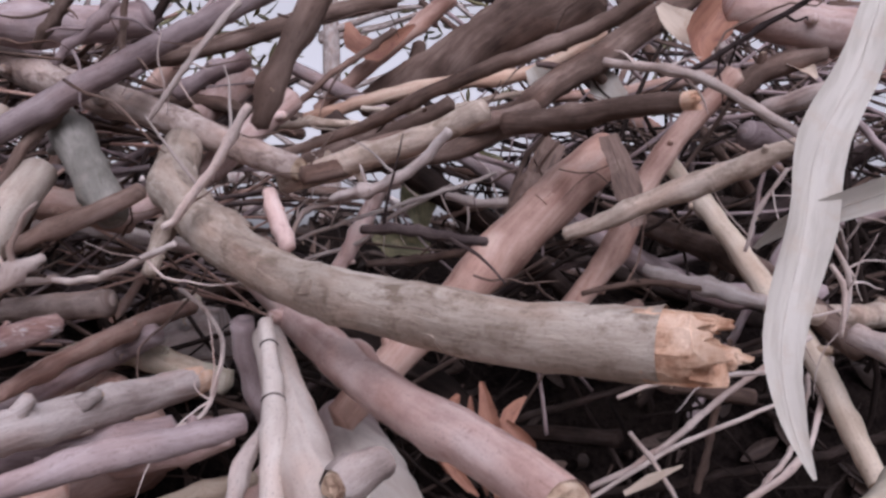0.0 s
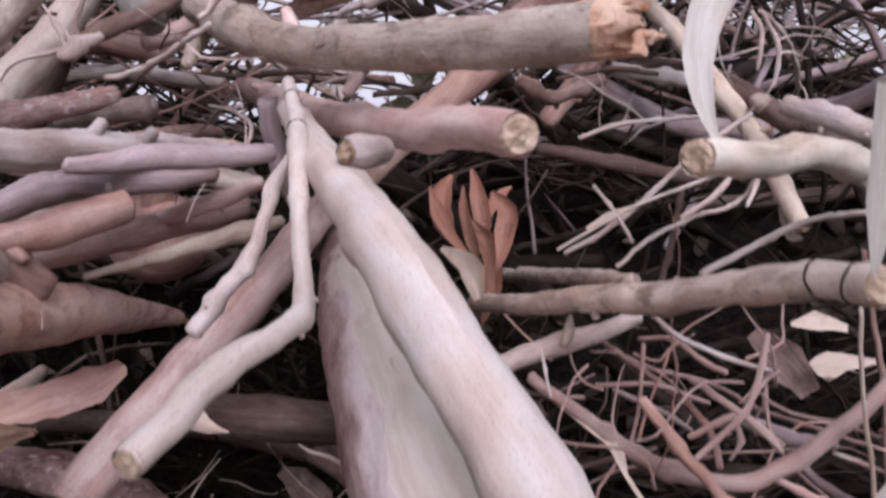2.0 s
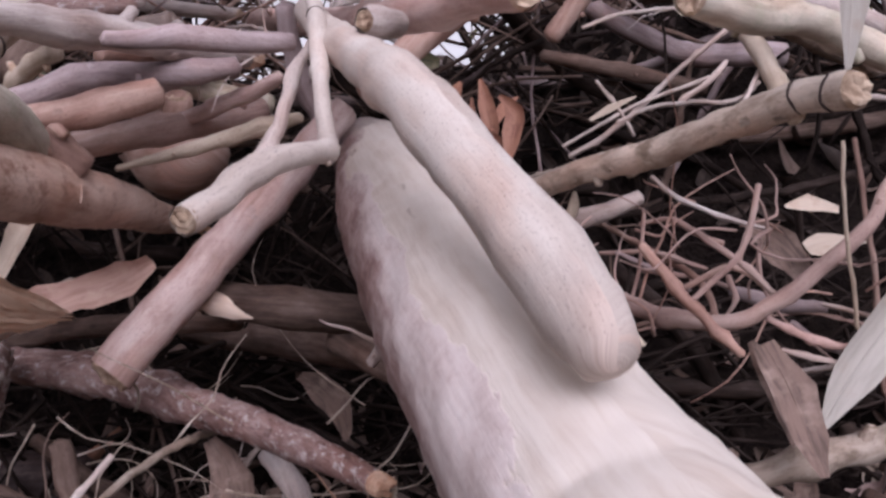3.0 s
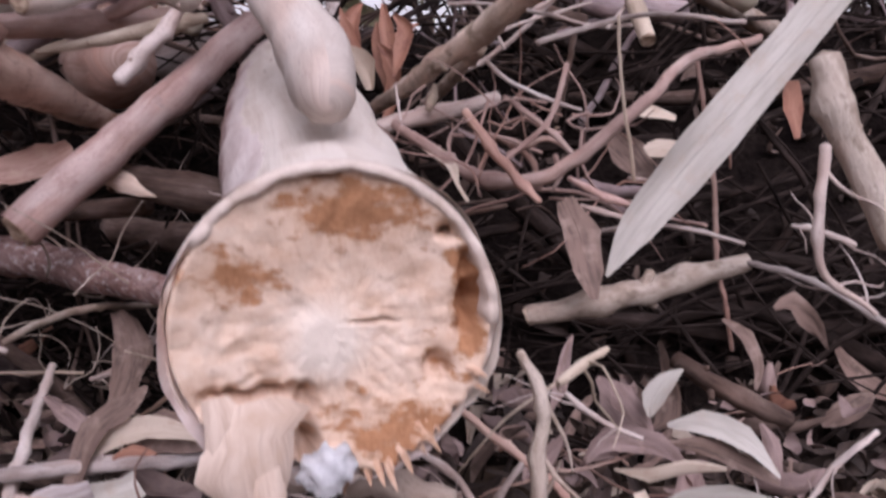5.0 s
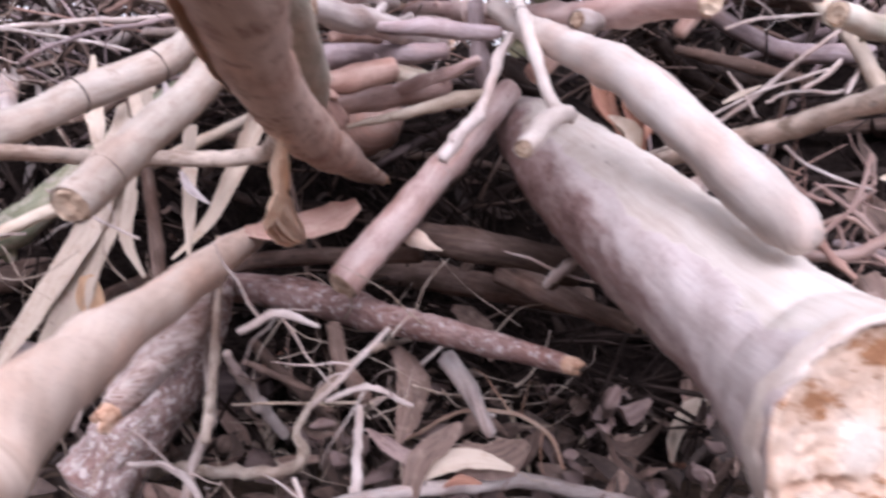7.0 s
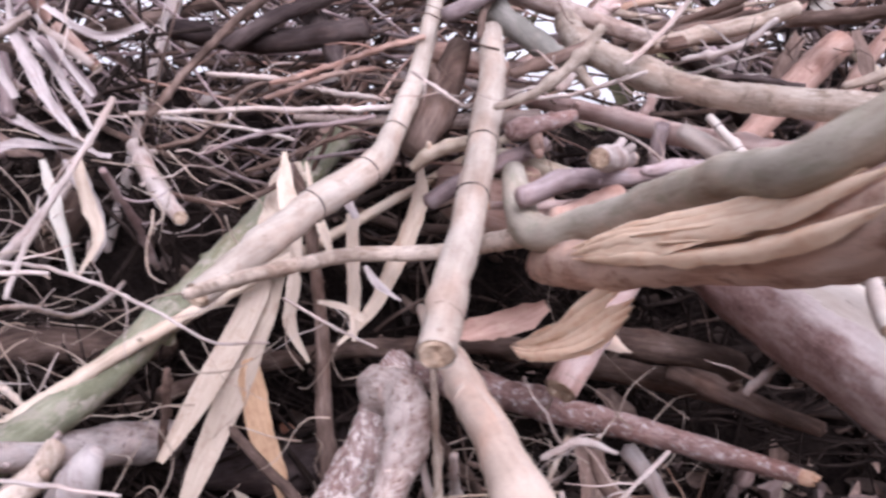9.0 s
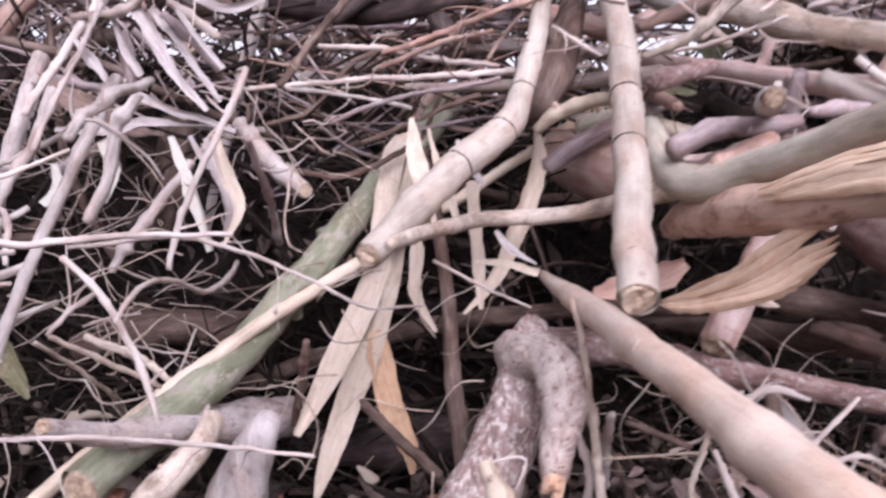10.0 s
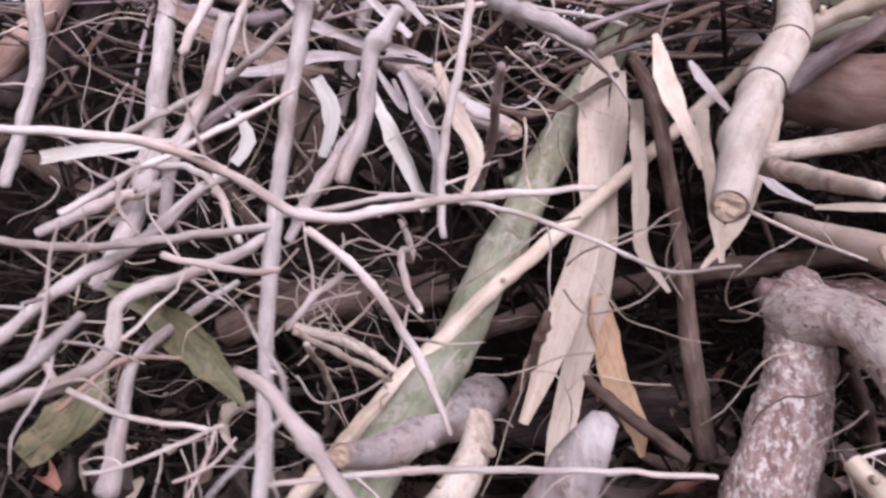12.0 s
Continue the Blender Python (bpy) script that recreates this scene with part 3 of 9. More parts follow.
def branch(kind, look_of, pts, radii, label, ends="rr", group="", knots=None, rings=(), stubs=None, flakes=0):
    """One stick as a thing of its own. ends: r rounded off, c cut across, b snapped, at its start and finish."""
    rng = random.Random(int(abs(pts[0][0] * 7919 + pts[0][2] * 104729 + pts[-1][1] * 1299) * 1000))
    big = max(radii)
    sides = 18 if big > 0.012 else 12 if big > 0.004 else 8
    step = max(0.004, min(0.012, big * 0.6))
    knots = (9 if big < 0.006 else 6 if big < 0.009 else 3) if knots is None else knots
    coarse = {"pale": 0.05, "pink": 0.05, "flesh": 0.04, "lichen": 0.1, "hoary": 0.1, "tan": 0.1, "grey": 0.13}.get(look_of, 0.08)
    if look_of in ("lichen", "hoary", "mottled") and big > 0.012:
        sides, step = 32, 0.004
    v, f, uv, info = tube_data(pts, radii, sides, step, coarse, knots, rng, 0.15 if big > 0.009 else 0.35 if big > 0.006 else 0.8 if big > 0.004 else 1.3, (ends[0] == "r", ends[1] == "r"))
    ob = mesh_object(kind, v, f, uv, [BARKS[look_of]])
    tagged(ob, label, kind, group)
    for at, how in enumerate(ends):
        if how == "c":
            cut_end(ob, info, at, CUT, rng)
        elif how == "b":
            splinter_end(ob, info, at, WOOD, rng, label="ragged orange broken wood")
    for _ in range(flakes):
        bark_flake(ob, info, look_of, rng)
    for where in rings:
        growth_ring(ob, info, where, BARKS["dark"])
    if stubs is None and big <= 0.0042 and group == "":
        for _ in range(rng.choice((2, 3, 3, 4))):
            side_twig(ob, info, rng.uniform(0.15, 0.85), look_of, rng)
    for _ in range((2 if big > 0.007 else 1 if big > 0.0035 else 0) if stubs is None else stubs):
        twig_stub(ob, info, rng.uniform(0.12, 0.88), rng.uniform(0, 6.3), rng.uniform(0.3, 0.5), look_of, rng)
    return ob


def blade(name, mat, pts, widths, label, category="leaf", face=(0, -1, 0.2), cup=0.2, thick=0.0006, group="", parent=None, wave=0.22, ragged=1.0):
    """A leaf or strip of bark: a long cupped blade with real thickness. face: the way its broad side looks."""
    line, w = smooth_line(pts, widths, 0.008)
    t, _, _ = frames(line)
    seed = pts[0][0] * 31 + pts[-1][2] * 17
    s = np.r_[0, np.cumsum(np.linalg.norm(np.diff(line, axis=0), axis=1))]
    across = 6
    verts, uvs = [], []
    for side in (1, -1):
        for i in range(len(line)):
            turn = wave * 4 * noise.noise((s[i] * 9 + seed, 0.3, 0))
            f = np.array(face, float)
            f = f - t[i] * (f @ t[i])
            f /= np.linalg.norm(f) + 1e-9
            x = np.cross(t[i], f)
            x, f = x * math.cos(turn) + f * math.sin(turn), f * math.cos(turn) - x * math.sin(turn)
            for k in range(across + 1):
                u = 2 * k / across - 1
                edge = 1 + 0.3 * ragged * noise.noise((s[i] * 45 + seed, k // (across // 2) * 5.0, 1)) + 0.2 * ragged * noise.noise((s[i] * 170 + seed, k // (across // 2) * 5.0, 6))
                p = line[i] + x * u * w[i] / 2 * edge + f * (w[i] * (cup + 0.55 * wave * noise.noise((s[i] * 22 + seed, 4.4, 0)) * 3) * (u * u - 0.4) + wave * 0.3 * w[i] * noise.noise((s[i] * 40, u * 1.5 + seed, 2)))
                p = p + f * side * (thick / 2 if 0 < k < across else 0)
                verts.append(p)
                uvs.append((u * w[i] / 2, s[i]))
    c, m = across + 1, len(line)
    faces = []
    for i in range(m - 1):
        for k in range(across):
            a = i * c + k
            faces.append((a, a + 1, a + c + 1, a + c))
            a += m * c
            faces.append((a, a + c, a + c + 1, a + 1))
    ob = mesh_object(name, verts, faces, uvs, [mat], parent)
    if category == "leaf" and not parent:
        mid = [np.array(verts[i * c + across // 2]) for i in range(0, m, 2)]
        if len(mid) > 2:
            rv, rf, ruv, _ = tube_data(mid, [min(0.0007, max(0.0003, w[0] * 0.03))] * (len(mid) - 1) + [0.0002], 5, 0.01, 0.05, 0, random.Random(1), 0.0)
            mesh_object("midrib", rv, rf, ruv, [mat], ob)
    return ob if parent else tagged(ob, label, category, group)


def torn_wood(mat, pts, widths, label, face, cup=0.1, strips=11, fray=0.12):
    """A flap of split wood: many narrow ridged strips side by side, torn off at uneven lengths, with loose fibres."""
    r = random.Random(int(abs(pts[0][0]) * 9000))
    line, w = smooth_line(pts, widths, 0.004)
    t, _, _ = frames(line)
    root = new("bark_strip")
    root.location = tuple(line[0])

    def spot(i, u, lift):
        f = np.array(face, float)
        f = f - t[i] * (f @ t[i])
        f /= np.linalg.norm(f)
        return line[i] - line[0] + np.cross(t[i], f) * u * w[i] / 2 + f * (w[i] * cup * (u * u - 0.4) + lift)

    for j in range(strips):
        u = (j + 0.5) / strips * 2 - 1
        i0, i1 = int(len(line) * abs(r.gauss(0, fray * 0.5))), int(len(line) * (1 - abs(r.gauss(0, fray))))
        lift = r.uniform(0, 0.0022)
        path = [tuple(spot(i, u + 0.12 * noise.noise((i * 0.05, j, 3)), lift + 0.0016 * noise.noise((i * 0.08, j * 2.2, 0)))) for i in range(i0, i1, 3)]
        wide = [w[i] / strips * r.uniform(1.7, 2.3) for i in range(i0, i1, 3)]
        n = len(wide)
        if n < 3:
            continue
        wide = [q * min(1.0, 0.12 + 6 * min(k, n - 1 - k) / n) for k, q in enumerate(wide)]
        blade("fibre", mat, path, wide, "", face=face, cup=r.uniform(-0.4, 0.1), thick=0.0016, parent=root, wave=0.1, ragged=0.8)
    for _ in range(9):
        u, i0 = r.uniform(-1.05, 1.05), int(len(line) * r.uniform(0, 0.7))
        i1 = min(len(line), i0 + int(len(line) * r.uniform(0.2, 0.4)))
        path = [spot(i, u, 0.0025 + 0.006 * (i - i0) / (i1 - i0) * noise.noise((u * 9, 1, 2))) for i in range(i0, i1, 4)]
        if len(path) > 2:
            v, fc, uv, _ = tube_data(path, [0.0009] * (len(path) - 1) + [0.0002], 5, 0.006, 0.2, 0, r, 0.8)
            mesh_object("fibre", v, fc, uv, [mat], root)
    return tagged(root, label, "bark strip")


# ---- the sticks that lie on the face of the pile ----
branch("branch", "tan", [(-0.2074, 0.617, 0.7029), (-0.1969, 0.5663, 0.6687), (-0.1547, 0.505, 0.6344), (-0.0857, 0.4253, 0.6023), (-0.0307, 0.3718, 0.5926), (0.0165, 0.3314, 0.586), (0.0565, 0.3027, 0.5841), (0.0829, 0.2869, 0.5836)], [0.0156, 0.0163, 0.016, 0.0138, 0.0146, 0.0144, 0.0148, 0.015], "thick tan-barked branch with a snapped orange end", "rb", stubs=0, flakes=16)
branch("branch", "pink", [(-0.2216, 0.7721, 0.6244), (-0.138, 0.6072, 0.5902), (-0.0809, 0.4909, 0.5629), (-0.0327, 0.399, 0.5471), (0.002, 0.3355, 0.5401), (0.0285, 0.2876, 0.5362), (0.0426, 0.2614, 0.5323)], [0.0124, 0.013, 0.0128, 0.0125, 0.0117, 0.0111, 0.011], "smooth pinkish branch sawn off, crossing below a thicker one", "rc")
branch("branch", "white", [(-0.1052, 0.464, 0.5663), (-0.0741, 0.3857, 0.5329), (-0.0439, 0.3072, 0.5055), (-0.0175, 0.239, 0.4815), (0.0101, 0.1846, 0.4436), (0.0365, 0.1394, 0.4095), (0.0458, 0.109, 0.394), (0.0505, 0.0945, 0.385)], [0.0098, 0.0122, 0.0143, 0.0148, 0.015, 0.0152, 0.0145, 0.0105], "pale smooth branch resting along the peeled log", "rr", stubs=0)
branch("stick", "white", [(-0.0972, 0.4194, 0.5801), (-0.086, 0.3827, 0.5511), (-0.0802, 0.361, 0.5338), (-0.0695, 0.31, 0.4932), (-0.0612, 0.2755, 0.4656), (-0.0545, 0.236, 0.453), (-0.0590, 0.193, 0.4495), (-0.0706, 0.1669, 0.4436), (-0.0794, 0.1422, 0.4326), (-0.0853, 0.1251, 0.427)], [0.0042, 0.005, 0.0068, 0.0047, 0.0047, 0.0056, 0.0052, 0.0062, 0.0058, 0.0056], "slender bleached stick with a swollen node and a sharp kink", "rc", stubs=2, rings=(0.06, 0.17))
branch("stick", "twig", [(-0.0887, 0.3918, 0.5315), (-0.0985, 0.3857, 0.5102), (-0.1111, 0.3761, 0.4756), (-0.1269, 0.3681, 0.4487), (-0.1456, 0.3598, 0.4226)], [0.0036, 0.0042, 0.0049, 0.0051, 0.0059], "pale grey stick lying on the brush pile", "rr")
branch("branch", "pink", [(-0.0881, 0.5188, 0.4974), (-0.1461, 0.4624, 0.42), (-0.19, 0.4221, 0.3664), (-0.2344, 0.3805, 0.3105)], [0.013, 0.0149, 0.0167, 0.0169], "pinkish-brown stick with a cut end over lichened wood", "rc", stubs=0, flakes=3)
branch("branch", "grey", [(-0.2392, 0.2753, 0.528), (-0.2259, 0.3084, 0.5298), (-0.2054, 0.3591, 0.5325), (-0.1792, 0.424, 0.534), (-0.1583, 0.4757, 0.5366)], [0.009, 0.0098, 0.0108, 0.0114, 0.0096], "rough tan stick with a frayed end", "cb", flakes=8)
branch("stick", "purple", [(-0.2864, 0.3719, 0.491), (-0.2692, 0.3787, 0.4977), (-0.2396, 0.3905, 0.5097), (-0.1923, 0.4074, 0.5149), (-0.1488, 0.4231, 0.5205)], [0.0104, 0.0105, 0.01, 0.0092, 0.0076], "weathered grey stick lying on the brush pile", "rr", flakes=8)
branch("stick", "pink", [(-0.2985, 0.4973, 0.478), (-0.217, 0.4653, 0.4852), (-0.1459, 0.4375, 0.5033), (-0.1193, 0.4267, 0.5146)], [0.0044, 0.0066, 0.0059, 0.0046], "smooth pinkish-barked stick with a snapped end lying on the brush pile", "br")
branch("stick", "straw", [(-0.2387, 0.421, 0.4506), (-0.1846, 0.4321, 0.4647), (-0.1361, 0.4423, 0.4795), (-0.1093, 0.4478, 0.487)], [0.0023, 0.0051, 0.0069, 0.004], "straw-coloured split stick lying on the brush pile", "rr")
branch("branch", "split", [(-0.226, 0.548, 0.402), (-0.2408, 0.5, 0.4125), (-0.2494, 0.3943, 0.4303), (-0.2418, 0.2677, 0.4432), (-0.2292, 0.1415, 0.4637), (-0.2056, 0.0168, 0.4843), (-0.192, -0.075, 0.512), (-0.14, -0.145, 0.56), (-0.07, -0.19, 0.62)], [0.007, 0.0135, 0.0205, 0.0195, 0.0195, 0.0205, 0.0215, 0.021, 0.021], "reddish branch with bark peeling off near the viewer", "br", stubs=0, flakes=5)
branch("branch", "red", [(-0.247, 0.3371, 0.4775), (-0.242, 0.3448, 0.4641), (-0.233, 0.3553, 0.4484)], [0.0076, 0.0095, 0.0114], "reddish-brown branch lying on the brush pile", "rr")
branch("branch", "flesh", [(-0.367, 0.595, 0.346), (-0.3562, 0.5337, 0.3402), (-0.3497, 0.476, 0.338), (-0.3396, 0.3827, 0.334), (-0.315, 0.1661, 0.3204), (-0.3044, 0.0563, 0.3121), (-0.2984, 0.0055, 0.3052), (-0.2944, -0.0267, 0.2994)], [0.006, 0.01, 0.0128, 0.0152, 0.016, 0.0188, 0.022, 0.025], "tan-pink smooth branch slanting out of the pile", "rr", stubs=0, flakes=4)
branch("branch", "pale", [(-0.3024, 0.5756, 0.6774), (-0.3037, 0.5385, 0.6462), (-0.3052, 0.5011, 0.6156), (-0.3223, 0.3916, 0.5299), (-0.3395, 0.2974, 0.463), (-0.3542, 0.2341, 0.422), (-0.3652, 0.1758, 0.387)], [0.0134, 0.0141, 0.0148, 0.0147, 0.0143, 0.0141, 0.0138], "pale upright stick with dark growth rings", "rc", rings=(0.45, 0.62, 0.8, 0.93), stubs=0)
branch("branch", "pale", [(-0.3669, 0.6336, 0.7353), (-0.3705, 0.6143, 0.7033), (-0.3848, 0.5555, 0.6193), (-0.4106, 0.489, 0.5425), (-0.4225, 0.463, 0.5168), (-0.4671, 0.4067, 0.4798), (-0.5141, 0.3358, 0.4382), (-0.549, 0.2703, 0.4036)], [0.0099, 0.0104, 0.0115, 0.0128, 0.016, 0.0166, 0.0139, 0.0114], "pale stick with dark rings and a knot", "rc", rings=(0.42, 0.56, 0.72, 0.86), stubs=0)
branch("branch", "olive", [(-0.281, 0.4686, 0.5176), (-0.2786, 0.4136, 0.4799), (-0.2684, 0.3696, 0.4601), (-0.2394, 0.2818, 0.4753), (-0.2213, 0.1675, 0.5013), (-0.2165, 0.085, 0.5124), (-0.2168, 0.0377, 0.5159), (-0.2218, -0.023, 0.5211), (-0.19, -0.075, 0.555), (-0.12, -0.15, 0.63)], [0.012, 0.0163, 0.0176, 0.0154, 0.0126, 0.0122, 0.0122, 0.0115, 0.012, 0.0126], "olive-grey branch with a sharp elbow bend", "rr", stubs=0)
branch("stick", "tan", [(-0.5259, 0.1616, 0.422), (-0.5102, 0.2623, 0.4209), (-0.4495, 0.4838, 0.4179), (-0.3553, 0.5145, 0.4232), (-0.31, 0.445, 0.44), (-0.268, 0.374, 0.459)], [0.0039, 0.006, 0.0083, 0.0092, 0.0098, 0.0115], "tan-grey rough-barked stick that meets an elbowed branch", "rr", stubs=0)
branch("branch", "green", [(-0.4747, 0.7588, 0.568), (-0.5203, 0.7201, 0.5078), (-0.5889, 0.6467, 0.4197), (-0.652, 0.5583, 0.3388), (-0.7093, 0.4533, 0.2659), (-0.7602, 0.3565, 0.2255), (-0.7871, 0.2915, 0.2055)], [0.0196, 0.0189, 0.0195, 0.0195, 0.0203, 0.0204, 0.0197], "long moss-green branch slanting through the pile", "rc", stubs=2, flakes=6)
branch("stick", "straw", [(-0.2495, 0.7833, 0.5695), (-0.3632, 0.7012, 0.5018), (-0.4761, 0.6174, 0.4295), (-0.5791, 0.5427, 0.3677), (-0.6574, 0.4854, 0.3192), (-0.731, 0.4305, 0.2717), (-0.7948, 0.3784, 0.2201), (-0.8436, 0.3371, 0.1777), (-0.8741, 0.3102, 0.1493)], [0.0064, 0.0067, 0.0069, 0.007, 0.0075, 0.0073, 0.0074, 0.0075, 0.0072], "long straw-coloured split stick slanting across the green branch", "rr")
branch("branch", "lichen", [(-0.388, 0.5, 0.309), (-0.391, 0.495, 0.296), (-0.3966, 0.4805, 0.2684), (-0.4066, 0.4592, 0.2289), (-0.4274, 0.4341, 0.1832), (-0.4574, 0.4078, 0.1366), (-0.4765, 0.391, 0.107)], [0.014, 0.0205, 0.0245, 0.0275, 0.0305, 0.034, 0.0365], "stout lichen-covered grey trunk piece", "rr", stubs=0, flakes=60)
branch("branch", "hoary", [(-0.4126, 0.4853, 0.2755), (-0.3836, 0.4168, 0.2844), (-0.379, 0.3646, 0.2633), (-0.3911, 0.311, 0.2332), (-0.3977, 0.2838, 0.2179)], [0.0242, 0.0226, 0.0196, 0.0153, 0.01], "short lichened arm bending down from a stub", "rb", stubs=0, flakes=26)
branch("branch", "mottled", [(-0.4014, 0.5524, 0.2778), (-0.3156, 0.523, 0.2759), (-0.2457, 0.4832, 0.2672), (-0.1638, 0.4213, 0.2655), (-0.0948, 0.353, 0.2668), (-0.0415, 0.2869, 0.27)], [0.016, 0.0184, 0.0163, 0.0133, 0.0108, 0.0073], "lichen-spotted stick with a raw pink tip", "rb", stubs=1, flakes=10)
branch("branch", "brown", [(-0.7752, 0.7524, 0.1542), (-0.6543, 0.6986, 0.2141), (-0.5454, 0.6507, 0.2605), (-0.4399, 0.6042, 0.2891), (-0.3439, 0.5617, 0.3085), (-0.1759, 0.4862, 0.3274)], [0.0121, 0.0114, 0.0116, 0.011, 0.0099, 0.0091], "dark brown branch lying on the brush pile", "rr")
branch("branch", "ashen", [(-0.7796, 0.2232, 0.2815), (-0.759, 0.294, 0.2503), (-0.731, 0.3922, 0.223), (-0.6993, 0.5045, 0.1942), (-0.6691, 0.6104, 0.1643)], [0.0069, 0.0104, 0.0161, 0.0236, 0.0246], "knotty grey log with a cut stub", "cr", stubs=2, flakes=6)
branch("branch", "tan", [(-0.695, 0.3573, 0.2469), (-0.7026, 0.3343, 0.2263), (-0.7186, 0.3076, 0.2065), (-0.7343, 0.2854, 0.1918)], [0.0087, 0.0119, 0.0124, 0.0129], "tan-grey rough-barked branch with a cut end lying on the brush pile", "cr")
branch("branch", "ashen", [(-0.6237, 0.2663, 0.2773), (-0.6379, 0.2692, 0.2464), (-0.6527, 0.2725, 0.2077), (-0.6631, 0.2757, 0.1682)], [0.0088, 0.0156, 0.0214, 0.0251], "lichen-spotted grey branch lying on the brush pile", "rr", stubs=1, flakes=8)
branch("twig", "twig", [(-0.817, 0.1943, 0.2791), (-0.7944, 0.1952, 0.281), (-0.7182, 0.1976, 0.2816), (-0.641, 0.1995, 0.2768), (-0.5801, 0.2006, 0.2695)], [0.0015, 0.0017, 0.0021, 0.0018, 0.0016], "long thin straight pale twig", "rr")
branch("twig", "twig", [(-0.9095, 0.1361, 0.4673), (-0.892, 0.1429, 0.4622), (-0.8469, 0.1596, 0.4565), (-0.8147, 0.1695, 0.4426), (-0.7778, 0.1796, 0.4192), (-0.7144, 0.199, 0.4224), (-0.6395, 0.2183, 0.4222)], [0.0018, 0.0018, 0.0022, 0.0022, 0.0026, 0.0023, 0.0017], "pale grey twig lying on the brush pile", "rr")
branch("twig", "twig", [(-0.8316, 0.3844, 0.3954), (-0.7325, 0.3785, 0.4054), (-0.6681, 0.3717, 0.3941), (-0.6088, 0.3631, 0.3712), (-0.5583, 0.3548, 0.3468), (-0.5066, 0.3514, 0.3499)], [0.002, 0.0022, 0.002, 0.0018, 0.0016, 0.0012], "pale grey twig lying on the brush pile", "rr")
branch("stick", "grey", [(-0.8123, 0.4563, 0.5551), (-0.8152, 0.4376, 0.536), (-0.8198, 0.3721, 0.4679), (-0.8221, 0.3206, 0.4143), (-0.8225, 0.2767, 0.3683), (-0.8189, 0.2316, 0.321), (-0.8171, 0.1912, 0.2786), (-0.8166, 0.176, 0.2627)], [0.0066, 0.0071, 0.0055, 0.0051, 0.005, 0.0043, 0.0043, 0.0042], "weathered grey stick lying on the brush pile", "rr")
branch("twig", "twig", [(-0.6837, 0.4487, 0.5666), (-0.6874, 0.4345, 0.5479), (-0.7054, 0.3764, 0.4715), (-0.7169, 0.3292, 0.4091), (-0.7165, 0.3115, 0.3856)], [0.0031, 0.0034, 0.0032, 0.003, 0.0022], "pale grey twig lying on the brush pile", "rr")
branch("stick", "grey", [(-0.9603, 0.6038, 0.5965), (-0.9615, 0.5936, 0.5795), (-0.9643, 0.5458, 0.4989), (-0.9654, 0.5077, 0.4348), (-0.9761, 0.4746, 0.3802), (-0.9974, 0.4448, 0.3342)], [0.0095, 0.0094, 0.0092, 0.0089, 0.0095, 0.0069], "weathered grey stick lying on the brush pile", "rr")
branch("stick", "grey", [(-0.8783, 0.4615, 0.5451), (-0.8929, 0.4488, 0.4927), (-0.9205, 0.4354, 0.437), (-0.9303, 0.4229, 0.3857)], [0.0049, 0.0049, 0.0049, 0.0044], "weathered grey stick lying on the brush pile", "rr")
branch("twig", "twig", [(-0.8059, 0.4587, 0.5552), (-0.8614, 0.4756, 0.5151), (-0.9038, 0.4884, 0.4899), (-0.9699, 0.5085, 0.4641), (-1.0474, 0.532, 0.4315)], [0.0036, 0.0032, 0.0033, 0.0032, 0.0031], "pale grey twig lying on the brush pile", "rr")
branch("stick", "twig", [(-0.9468, 0.175, 0.3323), (-0.9364, 0.1852, 0.3334), (-0.9177, 0.2037, 0.3358), (-0.8999, 0.226, 0.3459), (-0.8991, 0.2498, 0.3679), (-0.8661, 0.2851, 0.3754), (-0.8321, 0.3244, 0.3884)], [0.0032, 0.0033, 0.0034, 0.0042, 0.0038, 0.0037, 0.0037], "pale grey stick lying on the brush pile", "rr")
branch("stick", "grey", [(-0.9284, 0.2689, 0.244), (-0.9296, 0.2831, 0.252), (-0.9353, 0.3175, 0.2718), (-0.9394, 0.3618, 0.2966), (-0.9187, 0.4195, 0.3137), (-0.892, 0.4807, 0.3265)], [0.0076, 0.0067, 0.0053, 0.0045, 0.0038, 0.0029], "weathered grey stick lying on the brush pile", "rr")
branch("twig", "twig", [(-0.9585, 0.4425, 0.4337), (-0.8967, 0.383, 0.4309), (-0.864, 0.3447, 0.4172), (-0.8426, 0.2986, 0.3894)], [0.0027, 0.0028, 0.0027, 0.0021], "pale grey twig lying on the brush pile", "rr")
branch("twig", "twig", [(-0.9821, 0.3167, 0.325), (-0.9596, 0.287, 0.3077), (-0.9206, 0.2577, 0.3026), (-0.8862, 0.2338, 0.3021), (-0.8478, 0.2087, 0.306)], [0.0022, 0.0021, 0.002, 0.0017, 0.0015], "pale grey twig lying on the brush pile", "rr")
branch("twig", "grey", [(-0.7809, 0.0295, 0.3964), (-0.7727, 0.0256, 0.3934), (-0.7632, 0.018, 0.3833), (-0.7527, 0.0093, 0.3713), (-0.7469, 0.0044, 0.3645)], [0.0015, 0.0019, 0.002, 0.0021, 0.0021], "weathered grey twig lying on the brush pile", "rr")
branch("twig", "twig", [(-0.8033, 0.3059, 0.3937), (-0.7691, 0.2998, 0.3645), (-0.7423, 0.2921, 0.3252), (-0.7245, 0.2846, 0.2861), (-0.7165, 0.2806, 0.2649)], [0.0028, 0.0028, 0.003, 0.0025, 0.0018], "pale grey twig lying on the brush pile", "rr")
